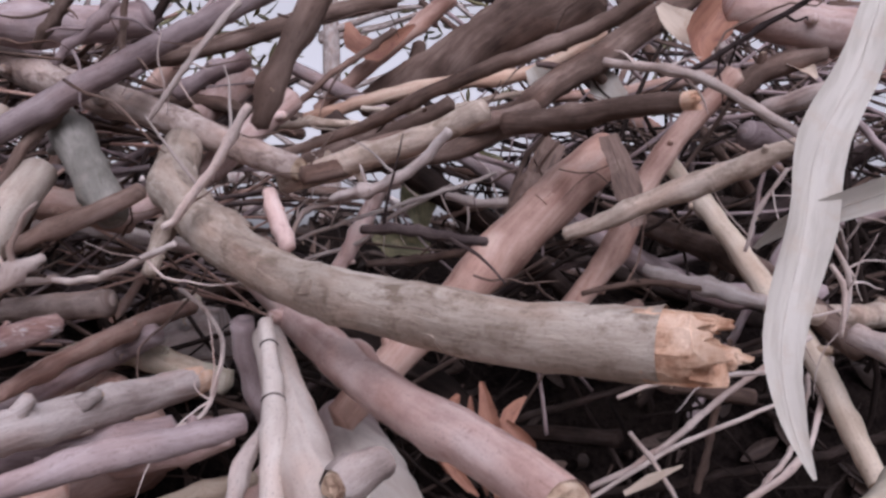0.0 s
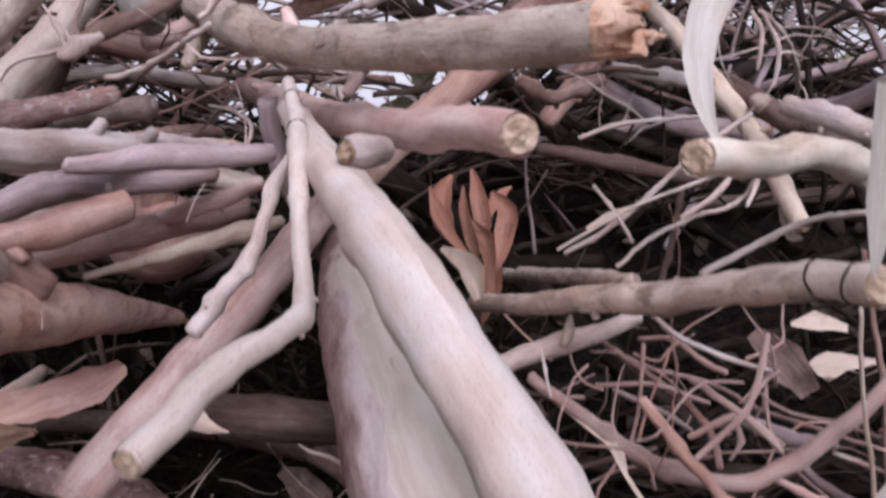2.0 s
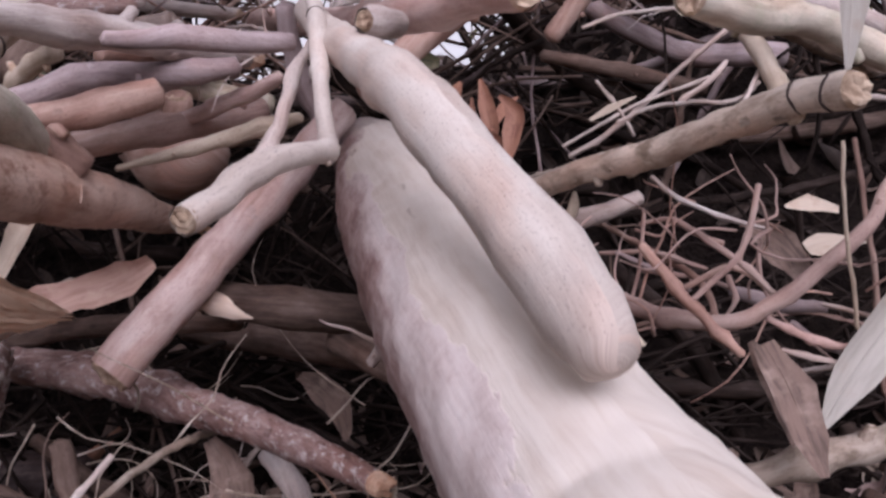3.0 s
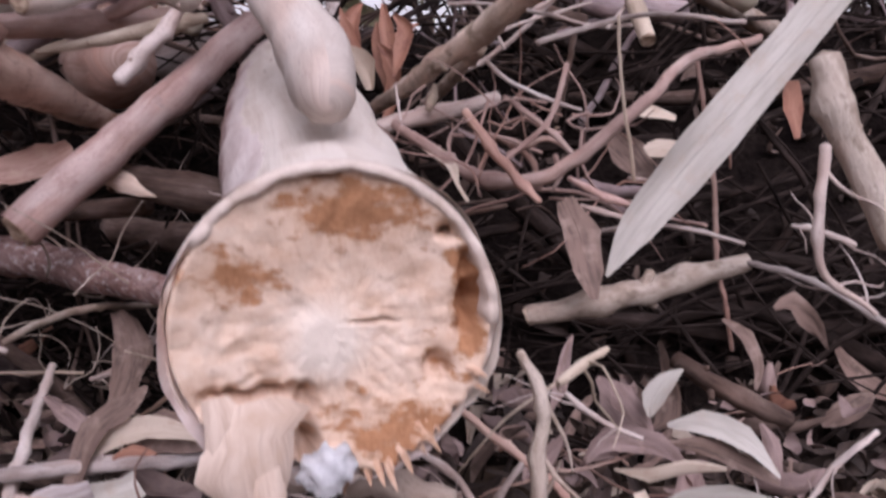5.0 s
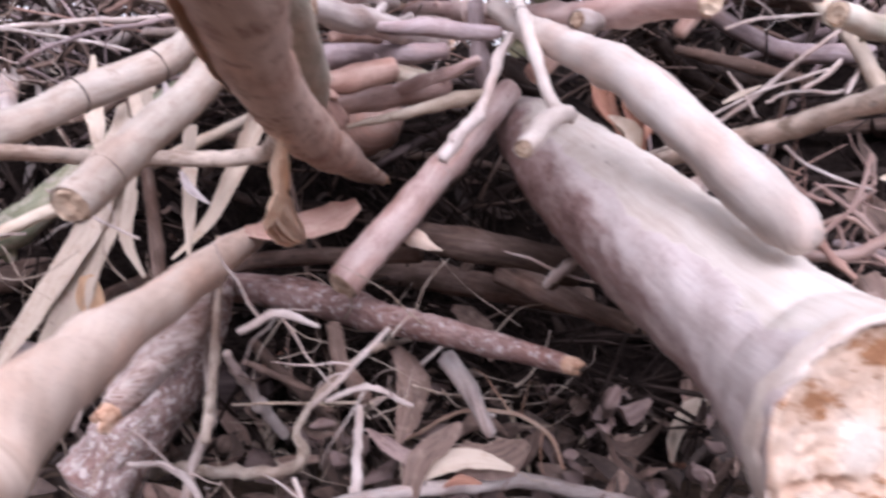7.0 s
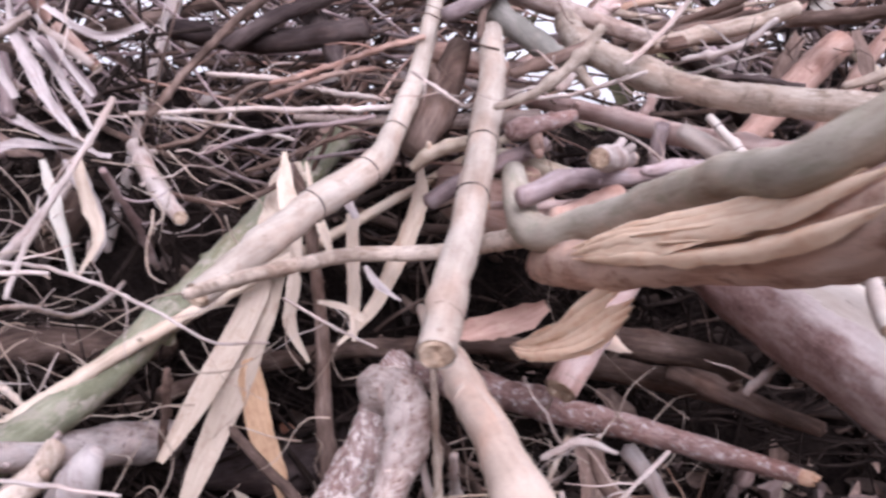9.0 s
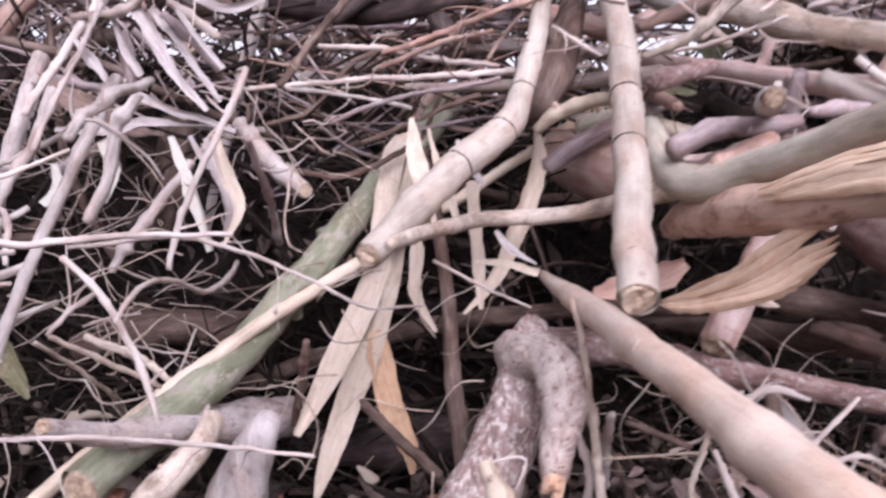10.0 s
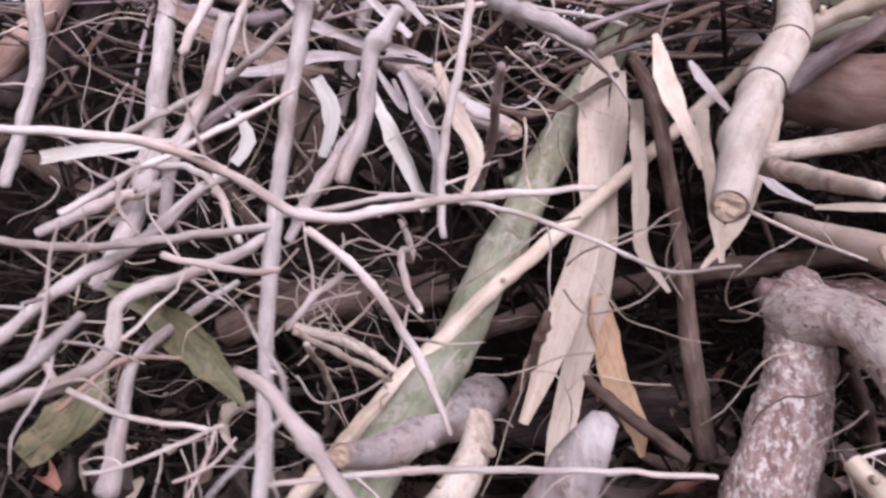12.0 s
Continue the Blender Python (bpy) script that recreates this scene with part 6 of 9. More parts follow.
branch("twig", "twig", [(0.2273, 0.45, 0.627), (0.2363, 0.45, 0.6038), (0.2333, 0.45, 0.5773)], [0.0015, 0.0017, 0.0015], "pale grey twig lying on the brush pile", "rr")
branch("twig", "twig", [(0.1912, 0.3779, 0.6123), (0.1978, 0.377, 0.5988), (0.195, 0.3754, 0.5768)], [0.0014, 0.0015, 0.0012], "pale grey twig lying on the brush pile", "rr")
branch("twig", "twig", [(0.2614, 0.5439, 0.6502), (0.3158, 0.6101, 0.6301), (0.3457, 0.6636, 0.6073), (0.3575, 0.7125, 0.588)], [0.0021, 0.0025, 0.0025, 0.002], "pale grey twig lying on the brush pile", "rr")
branch("twig", "twig", [(0.1737, 0.3577, 0.6142), (0.1638, 0.3562, 0.5949), (0.1611, 0.355, 0.5788)], [0.0015, 0.0015, 0.0013], "pale grey twig lying on the brush pile", "rr")
branch("stick", "purple", [(0.2709, 0.4752, 0.5564), (0.2854, 0.4479, 0.5653), (0.3022, 0.4168, 0.575)], [0.0058, 0.0067, 0.007], "mauve-grey stick lying on the brush pile", "rr")
branch("stick", "grey", [(0.2545, 0.4758, 0.5677), (0.2771, 0.4461, 0.5524), (0.3019, 0.414, 0.5364)], [0.0078, 0.0082, 0.0074], "weathered grey stick lying on the brush pile", "rr")
branch("stick", "brown", [(0.0554, 0.4339, 0.58), (0.0819, 0.4463, 0.5726), (0.1187, 0.4653, 0.5866)], [0.0046, 0.0047, 0.0049], "dark brown stick lying on the brush pile", "rr")
branch("stick", "brown", [(0.0794, 0.5317, 0.541), (0.1262, 0.5382, 0.5327), (0.1788, 0.5456, 0.5224), (0.2228, 0.5517, 0.5137)], [0.005, 0.006, 0.0065, 0.0061], "dark brown stick lying on the brush pile", "rr")
branch("stick", "grey", [(0.1415, 0.5372, 0.6061), (0.1786, 0.5145, 0.5946), (0.2078, 0.4964, 0.5844)], [0.0041, 0.0053, 0.0047], "weathered grey stick lying on the brush pile", "rr")
branch("twig", "twig", [(0.0939, 0.4115, 0.54), (0.1216, 0.4125, 0.549), (0.1732, 0.4135, 0.5533)], [0.0013, 0.0015, 0.0013], "pale grey twig lying on the brush pile", "rr")
branch("stick", "grey", [(-0.0437, 0.3022, 0.5261), (-0.0362, 0.3128, 0.5274), (-0.0259, 0.3276, 0.5296)], [0.0064, 0.0074, 0.0074], "weathered grey stick with a cut end lying on the brush pile", "cc", stubs=0)
branch("twig", "straw", [(0.1911, 0.2461, 0.4527), (0.1967, 0.2519, 0.4117), (0.2079, 0.2595, 0.3584)], [0.001, 0.001, 0.0012], "straw-coloured split twig lying on the brush pile", "rr", stubs=0)
branch("twig", "straw", [(0.079, 0.3818, 0.4093), (0.0819, 0.3826, 0.4206), (0.0831, 0.3832, 0.4283)], [0.0025, 0.0025, 0.0014], "straw-coloured split twig lying on the brush pile", "rr", stubs=0)
branch("twig", "twig", [(0.0591, 0.3222, 0.4204), (0.0642, 0.3202, 0.3926)], [0.0008, 0.0008], "pale grey twig lying on the brush pile", "rr", stubs=0)
branch("twig", "purple", [(0.1024, 0.3407, 0.3918), (0.133, 0.3401, 0.377), (0.1475, 0.3396, 0.3672)], [0.0013, 0.0015, 0.0013], "mauve-grey twig lying on the brush pile", "rr", stubs=0)
branch("twig", "rootpink", [(0.0963, 0.3605, 0.3895), (0.1319, 0.361, 0.3892), (0.164, 0.3607, 0.3787)], [0.0012, 0.0014, 0.0014], "pinkish-brown twig lying on the brush pile", "rr", stubs=0)
branch("twig", "rootpink", [(0.1719, 0.3406, 0.3767), (0.1757, 0.3396, 0.3621), (0.1685, 0.3387, 0.3508)], [0.0018, 0.0015, 0.0011], "pinkish-brown twig lying on the brush pile", "rr", stubs=0)
branch("stick", "purple", [(0.1938, 0.3996, 0.3574), (0.2201, 0.3758, 0.35), (0.24, 0.3597, 0.3511)], [0.0041, 0.0042, 0.0034], "mauve-grey stick lying on the brush pile", "rr", stubs=0)
branch("twig", "purple", [(0.2134, 0.3488, 0.3437), (0.2243, 0.3335, 0.3351), (0.2384, 0.3181, 0.331)], [0.0022, 0.0022, 0.0022], "mauve-grey twig lying on the brush pile", "rr", stubs=0)
branch("twig", "twig", [(0.2186, 0.3201, 0.3614), (0.2366, 0.3, 0.3574)], [0.0012, 0.0012], "pale grey twig lying on the brush pile", "rr", stubs=0)
branch("twig", "brown", [(0.0849, 0.3957, 0.3234), (0.1126, 0.3968, 0.3323), (0.1421, 0.3977, 0.3394)], [0.0018, 0.0018, 0.0017], "dark brown twig lying on the brush pile", "rr", stubs=0)
branch("stick", "twig", [(-0.3758, 0.4299, 0.3034), (-0.3607, 0.3881, 0.2228), (-0.3484, 0.37, 0.1876), (-0.3577, 0.3482, 0.1497), (-0.3606, 0.3233, 0.1038)], [0.0031, 0.0035, 0.0039, 0.0047, 0.0051], "pale grey stick lying on the brush pile", "rr")
branch("stick", "twig", [(-0.3321, 0.3638, 0.2488), (-0.3281, 0.3922, 0.2181), (-0.3217, 0.4253, 0.1838), (-0.3119, 0.4726, 0.1357)], [0.0038, 0.0045, 0.0053, 0.0057], "pale grey stick lying on the brush pile", "rr")
branch("twig", "straw", [(-0.3448, 0.4112, 0.1856), (-0.2745, 0.4277, 0.1862), (-0.2141, 0.4416, 0.1839)], [0.0013, 0.0013, 0.0013], "straw-coloured split twig lying on the brush pile", "rr")
branch("twig", "twig", [(-0.2349, 0.496, 0.1637), (-0.1946, 0.5028, 0.1801), (-0.1729, 0.5096, 0.2091), (-0.1507, 0.515, 0.2295)], [0.0023, 0.0023, 0.0023, 0.002], "pale grey twig lying on the brush pile", "rr")
branch("twig", "orange", [(-0.1863, 0.4938, 0.1297), (-0.1305, 0.4619, 0.1707), (-0.0848, 0.4376, 0.1839), (-0.0468, 0.4125, 0.1726), (-0.0315, 0.3894, 0.1474)], [0.002, 0.0022, 0.0021, 0.002, 0.0017], "orange-brown split twig lying on the brush pile", "rr")
branch("twig", "straw", [(-0.0881, 0.8968, 0.0934), (-0.0681, 0.653, 0.0906), (-0.055, 0.5222, 0.0895)], [0.0035, 0.0028, 0.0021], "straw-coloured split twig lying on the brush pile", "rr")
branch("twig", "twig", [(-0.3713, 0.2566, 0.1866), (-0.3389, 0.2444, 0.1935), (-0.3115, 0.2309, 0.1855), (-0.2876, 0.2069, 0.1574)], [0.002, 0.0024, 0.0027, 0.0022], "pale grey twig lying on the brush pile", "rr")
branch("twig", "twig", [(-0.2527, 0.29, 0.1685), (-0.2346, 0.2759, 0.1473), (-0.1878, 0.2607, 0.15)], [0.0021, 0.0025, 0.0016], "pale grey twig lying on the brush pile", "rr")
branch("twig", "brown", [(-0.3183, 0.3653, 0.2417), (-0.2916, 0.3653, 0.2306), (-0.2577, 0.3654, 0.2173)], [0.0029, 0.0031, 0.0024], "dark brown twig lying on the brush pile", "rr")
branch("twig", "red", [(0.1069, 0.289, 0.401), (0.1291, 0.2764, 0.3733), (0.154, 0.2636, 0.3467)], [0.0028, 0.0032, 0.0023], "reddish-brown twig lying on the brush pile", "rr", stubs=0)
branch("twig", "rootpink", [(0.1305, 0.2902, 0.4102), (0.1589, 0.2882, 0.39), (0.175, 0.2866, 0.373)], [0.0015, 0.0018, 0.0017], "pinkish-brown twig lying on the brush pile", "rr", stubs=0)
branch("twig", "rootpink", [(0.1691, 0.2928, 0.4325), (0.162, 0.2898, 0.4048), (0.1534, 0.2882, 0.3898), (0.132, 0.2858, 0.3689)], [0.0017, 0.0018, 0.0017, 0.0017], "pinkish-brown twig lying on the brush pile", "rr", stubs=0)
branch("twig", "red", [(0.1356, 0.3066, 0.3746), (0.162, 0.3079, 0.3851), (0.1855, 0.3065, 0.3707)], [0.0017, 0.0019, 0.0015], "reddish-brown twig lying on the brush pile", "rr", stubs=0)
branch("twig", "pink", [(0.1729, 0.2852, 0.3601), (0.201, 0.2841, 0.3475), (0.2269, 0.2837, 0.3426)], [0.0018, 0.0024, 0.0015], "smooth pinkish-barked twig lying on the brush pile", "rr", stubs=0)
branch("twig", "twig", [(0.1809, 0.2835, 0.3431), (0.2162, 0.2828, 0.3345), (0.2346, 0.2828, 0.3333)], [0.0015, 0.0017, 0.0015], "pale grey twig lying on the brush pile", "rr", stubs=0)
branch("twig", "twig", [(0.1949, 0.3018, 0.3253), (0.2308, 0.2946, 0.3303), (0.259, 0.2882, 0.3268), (0.2848, 0.2819, 0.3212)], [0.0015, 0.0015, 0.0015, 0.0013], "pale grey twig lying on the brush pile", "rr", stubs=0)
branch("twig", "red", [(0.2996, 0.4491, 0.4626), (0.3168, 0.456, 0.3784), (0.3281, 0.4612, 0.315), (0.3499, 0.4696, 0.2131)], [0.0019, 0.0022, 0.0025, 0.0021], "reddish-brown twig lying on the brush pile", "rr", stubs=0)
branch("twig", "twig", [(0.3139, 0.2834, 0.3332), (0.3265, 0.2749, 0.33), (0.3441, 0.2624, 0.3229)], [0.0013, 0.002, 0.0016], "pale grey twig lying on the brush pile", "rr")
branch("twig", "grey", [(0.276, 0.2809, 0.3117), (0.3159, 0.2548, 0.3011), (0.3512, 0.2276, 0.2781)], [0.0018, 0.0019, 0.002], "weathered grey twig lying on the brush pile", "rr")
branch("stick", "olive", [(-0.0386, 0.2615, 0.1485), (-0.0095, 0.2468, 0.14), (0.0182, 0.2317, 0.1288), (0.0409, 0.2186, 0.1176)], [0.0055, 0.0064, 0.0063, 0.0051], "olive-grey stick lying on the brush pile", "rr")
branch("twig", "twig", [(0.0306, 0.1838, 0.1703), (0.0369, 0.1717, 0.1578), (0.0415, 0.1614, 0.147)], [0.0015, 0.0018, 0.0018], "pale grey twig lying on the brush pile", "rr")
branch("twig", "red", [(0.1015, 0.1914, 0.2374), (0.1298, 0.1731, 0.2226), (0.1493, 0.1604, 0.2119), (0.1649, 0.147, 0.1963), (0.1899, 0.1246, 0.1696)], [0.002, 0.0024, 0.002, 0.0017, 0.0016], "reddish-brown twig lying on the brush pile", "rr")
branch("twig", "twig", [(0.14, 0.1697, 0.2194), (0.1209, 0.1577, 0.1968), (0.103, 0.144, 0.169)], [0.0018, 0.0017, 0.0015], "pale grey twig lying on the brush pile", "rr")
branch("twig", "twig", [(0.0885, 0.1887, 0.2123), (0.1099, 0.1732, 0.2035), (0.1214, 0.1567, 0.1853), (0.1289, 0.1444, 0.1713)], [0.002, 0.0019, 0.0014, 0.0011], "pale grey twig lying on the brush pile", "rr")
branch("twig", "straw", [(0.1492, 0.1345, 0.2671), (0.16, 0.144, 0.2728), (0.1745, 0.1561, 0.2793)], [0.0019, 0.0022, 0.0015], "straw-coloured split twig with a cut end lying on the brush pile", "rc")
branch("twig", "twig", [(0.1616, 0.1927, 0.2457), (0.1806, 0.1914, 0.2325), (0.2026, 0.1906, 0.2235)], [0.0015, 0.0015, 0.0012], "pale grey twig lying on the brush pile", "rr")
branch("twig", "twig", [(0.3002, 0.2165, 0.1757), (0.3177, 0.2189, 0.1978), (0.3433, 0.2215, 0.2211)], [0.0013, 0.002, 0.0017], "pale grey twig lying on the brush pile", "rr")
branch("twig", "tan", [(0.0879, 0.114, 0.1716), (0.1138, 0.1199, 0.1768), (0.1378, 0.1255, 0.1822)], [0.0034, 0.0031, 0.0021], "tan-grey rough-barked twig lying on the brush pile", "rr")
branch("twig", "twig", [(0.2611, 0.1832, 0.1492), (0.2777, 0.1974, 0.1701), (0.2822, 0.2074, 0.1866)], [0.0015, 0.0016, 0.0013], "pale grey twig lying on the brush pile", "rr")
branch("stick", "brown", [(0.2664, 0.3527, 0.23), (0.3093, 0.3599, 0.204), (0.3582, 0.3683, 0.1815)], [0.0064, 0.0074, 0.0066], "dark brown stick lying on the brush pile", "rr")
branch("twig", "twig", [(0.0431, 0.1856, 0.1861), (0.058, 0.1872, 0.2005), (0.0667, 0.1889, 0.2162)], [0.0014, 0.0014, 0.0012], "pale grey twig lying on the brush pile", "rr")
branch("stick", "twig", [(-0.9238, 0.4902, 0.5213), (-0.8841, 0.5185, 0.6018), (-0.852, 0.5421, 0.6693)], [0.0042, 0.0043, 0.0044], "pale grey stick lying on the brush pile", "rr")
branch("stick", "twig", [(-0.7669, 0.4765, 0.6358), (-0.7434, 0.4848, 0.6182), (-0.7219, 0.4924, 0.6028)], [0.0041, 0.0042, 0.0045], "pale grey stick lying on the brush pile", "rr")
branch("stick", "purple", [(-0.7883, 0.5165, 0.6275), (-0.7562, 0.5131, 0.6), (-0.7271, 0.5097, 0.5718)], [0.0043, 0.0049, 0.0049], "mauve-grey stick lying on the brush pile", "rr")
branch("stick", "purple", [(-0.8368, 0.5365, 0.6132), (-0.8304, 0.5335, 0.5819), (-0.8251, 0.5302, 0.5474)], [0.0063, 0.007, 0.007], "mauve-grey stick lying on the brush pile", "rr")
branch("twig", "twig", [(-0.8819, 0.4253, 0.483), (-0.8575, 0.454, 0.5649), (-0.8346, 0.478, 0.6327)], [0.0028, 0.0029, 0.0029], "pale grey twig lying on the brush pile", "rr")
branch("stick", "purple", [(-0.934, 0.565, 0.4568), (-0.8888, 0.5664, 0.4853), (-0.8498, 0.567, 0.5036)], [0.0053, 0.006, 0.0046], "mauve-grey stick lying on the brush pile", "rr")
branch("stick", "twig", [(-0.8842, 0.5189, 0.6262), (-0.8288, 0.518, 0.6318), (-0.7988, 0.5193, 0.6548)], [0.0037, 0.0043, 0.0037], "pale grey stick lying on the brush pile", "rr")
branch("stick", "purple", [(-0.9636, 0.5969, 0.5768), (-0.8883, 0.5932, 0.5586), (-0.8546, 0.5928, 0.5642)], [0.0041, 0.0054, 0.0047], "mauve-grey stick lying on the brush pile", "rr")


# ---- the big peeled log with its torn, rotten end ----
def bump_at(u, v, at, size):
    """A soft round blot of height 1 at a place on the log's face."""
    return math.exp(-(((u - at[0]) / size[0]) ** 2) - ((v - at[1]) / size[1]) ** 2)


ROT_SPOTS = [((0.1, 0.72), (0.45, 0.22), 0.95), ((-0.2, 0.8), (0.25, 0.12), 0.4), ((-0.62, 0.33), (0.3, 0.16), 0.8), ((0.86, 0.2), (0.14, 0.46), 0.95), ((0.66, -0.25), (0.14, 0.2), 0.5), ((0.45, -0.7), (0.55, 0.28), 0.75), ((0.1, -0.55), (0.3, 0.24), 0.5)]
PITS = [((0.86, 0.1), (0.06, 0.15), 0.016), ((0.72, 0.6), (0.06, 0.05), 0.01), ((0.66, -0.28), (0.06, 0.08), 0.008), ((0.82, 0.38), (0.05, 0.07), 0.008), ((-0.5, -0.42), (0.24, 0.045), 0.014), ((-0.18, -0.5), (0.05, 0.1), 0.012), ((-0.24, -0.8), (0.1, 0.14), 0.022), ((0.25, 0.02), (0.12, 0.018), 0.004)]


def torn_face(u, v):
    """How far the torn end stands out at a place on it (u across, v up, both in radii)."""
    q, a = math.hypot(u, v), math.atan2(v, u)
    a += 0.35 * noise.noise((u * 2.5, v * 2.5, 11))
    ray = noise.noise((math.cos(a) * 9, math.sin(a) * 9, q * 2.3)) + 0.6 * noise.noise((math.cos(a) * 22, math.sin(a) * 22, q * 2.0))
    lump = noise.noise((u * 2.2 + 3, v * 2.2, 0.4)) + 0.5 * noise.noise((u * 6, v * 6, 9))
    crumb = noise.noise((u * 17, v * 17, 3)) + 0.6 * noise.noise((u * 36, v * 30, 5))
    ragged = 0.35 + 0.65 * min(1.0, max(0.0, (-v + 0.2 + 0.3 * abs(u)) * 1.4))
    h = 0.002 * lump + 0.0006 * ray * min(1, q * 1.6) + 0.0009 * crumb * ragged + 0.001 * ragged * noise.noise((u * 14 + 2 * lump, v * 4, 6))
    # a smooth tongue of heartwood stands at the middle, its edge broken off
    heart = min(1.0, max(0.0, (0.36 - math.hypot((u + 0.05) * 1.1, v + 0.1) + 0.16 * noise.noise((u * 4, v * 4, 1))) * 4))
    h = h * (1 - 0.65 * heart) + 0.003 * heart
    for at, size, deep in PITS:
        k = bump_at(u + 0.05 * noise.noise((u * 9, v * 9, 7)), v + 0.05 * noise.noise((u * 9, v * 9, 2)), at, size)
        h -= deep * min(1.0, k * 1.5)
    return h - 0.009 * (1 - min(1.0, q * q)) - 0.002


def big_log(pts, radii):
    r = random.Random(5)
    sides = 96
    v, f, uv, info = tube_data(pts, radii, sides, 0.006, 0.035, 0, r, 0.05, (True, False))
    line, rad, t, n, b = info
    w = sides + 1
    c, R = line[-1], rad[-1]
    # the end was torn off askew: its last rings lean until they lie in the plane of the face
    out = np.array((0.3, -0.95, -0.04))
    out /= np.linalg.norm(out)
    for i in range(len(line)):
        lean = max(0.0, 1 - np.linalg.norm(line[i] - c) / 0.06)
        for k in range(w):
            arm = v[i * w + k] - line[i]
            v[i * w + k] = v[i * w + k] - t[i] * float(arm @ out) / float(t[i] @ out) * lean
    across = np.array((1.0, 0, 0)) - out * out[0]
    across /= np.linalg.norm(across)
    up = np.cross(across, out)
    up = up if up[2] > 0 else -up
    low = np.array([max(0.0, -float((math.cos(2 * math.pi * k / sides) * n[-1] + math.sin(2 * math.pi * k / sides) * b[-1]) @ up) - 0.25) for k in range(sides + 1)])
    # the rim is chipped all round, and torn back along the lower side
    for back in range(3):
        first = len(line) * w - w * (back + 1)
        for k in range(w):
            a = 2 * math.pi * (k % sides) / sides
            chip = 0.0035 * noise.noise((math.cos(a) * 4, math.sin(a) * 4, 2)) + 0.0022 * noise.noise((math.cos(a) * 14, math.sin(a) * 14, 6)) - 0.003 - 0.006 * low[k] * (1 + 1.5 * noise.noise((math.cos(a) * 9, math.sin(a) * 9, 3)))
            v[first + k] = v[first + k] + out * chip * (1 - back / 3)
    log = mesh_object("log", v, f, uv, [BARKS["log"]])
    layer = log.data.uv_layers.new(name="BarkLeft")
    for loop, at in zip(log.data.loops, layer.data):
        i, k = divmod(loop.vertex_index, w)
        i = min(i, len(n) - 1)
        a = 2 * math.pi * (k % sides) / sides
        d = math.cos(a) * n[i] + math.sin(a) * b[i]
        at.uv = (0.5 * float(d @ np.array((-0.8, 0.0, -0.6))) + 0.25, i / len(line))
    tagged(log, "thick pale peeled log with a torn, rotten end face", "log")

    def on_face(u, w2, h):
        return c + R * 0.975 * (u * across + w2 * up) + out * h

    rings, turns = 46, 220
    verts, uvs, rot = [on_face(0, 0, torn_face(0, 0))], [(0, 0)], [(0, 1)]
    for j in range(1, rings + 1):
        q = j / rings
        for k in range(turns):
            a = 2 * math.pi * k / turns
            frayed = 1 - max(0.0, -math.sin(a) - 0.2) * (0.07 + 0.12 * noise.noise((math.cos(a) * 12, math.sin(a) * 12, 4))) * q
            x, y = math.cos(a) * q * frayed, math.sin(a) * q * frayed
            h = torn_face(x, y) if j < rings else -0.012
            verts.append(on_face(x, y, h))
            uvs.append((x * R, y * R))
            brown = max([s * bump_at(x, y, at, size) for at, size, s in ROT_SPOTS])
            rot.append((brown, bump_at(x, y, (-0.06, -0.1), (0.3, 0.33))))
    faces = [(0, 1 + k, 1 + (k + 1) % turns) for k in range(turns)]
    for j in range(rings - 1):
        for k in range(turns):
            p, q = 1 + j * turns + k, 1 + j * turns + (k + 1) % turns
            faces.append((p, p + turns, q + turns, q))
    end = tagged(mesh_object("end_face", verts, faces, uvs, [HEART], log, smooth=True), "torn yellowish rotten heartwood")
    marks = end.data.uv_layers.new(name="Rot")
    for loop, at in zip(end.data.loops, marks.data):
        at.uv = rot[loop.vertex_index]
    # the bare outer wood stands as a thin pale, chipped rim round the upper part of the heart
    rv, rf, cut = [], [], 200
    for k in range(cut):
        a = 2 * math.pi * k / cut
        d = math.cos(a) * across + math.sin(a) * up
        there = min(1.0, max(0.0, (math.sin(a) + 0.1 + 0.3 * math.cos(a) + 0.3 * noise.noise((math.cos(a) * 3, math.sin(a) * 3, 5))) * 2))
        thin = 1 - (0.018 + 0.045 * there * (1 + 0.8 * noise.noise((math.cos(a) * 7, math.sin(a) * 7, 6))))
        lip = -0.001 - 0.008 * (1 - there) + 0.0018 * noise.noise((math.cos(a) * 6, math.sin(a) * 6, 8)) + 0.001 * noise.noise((math.cos(a) * 25, math.sin(a) * 25, 1))
        for q, h in ((1.0, lip - 0.012), (1.008, lip - 0.004), (1.004, lip), (0.5 + thin / 2 - 0.008, lip + 0.0008), (thin, lip - 0.0004), (thin - 0.01, lip - 0.008)):
            rv.append(c + R * q * d + out * h)
    rf = [(k * 6 + j, (k + 1) % cut * 6 + j, (k + 1) % cut * 6 + j + 1, k * 6 + j + 1) for k in range(cut) for j in range(5)]
    mesh_object("rim", rv, rf, None, [RIM], log)
    # splinters fray the lower edge
    for k in range(30):
        a = -math.pi * r.uniform(0.08, 0.5)
        base = on_face(math.cos(a) * 0.9, math.sin(a) * 0.9, r.uniform(-0.012, -0.003))
        way = (math.cos(a) * across + math.sin(a) * up) * r.uniform(0.4, 1.0) + out * r.uniform(0.1, 0.9)
        tip = base + way * r.uniform(0.003, 0.011)
        sv, sf, suv, _ = tube_data([tuple(base - way * 0.004), tuple((base + tip) / 2), tuple(tip)], [r.uniform(0.0009, 0.0022), r.uniform(0.0008, 0.0016), 0.0003], 5, 0.004, 0.3, 0, r, 0.3)
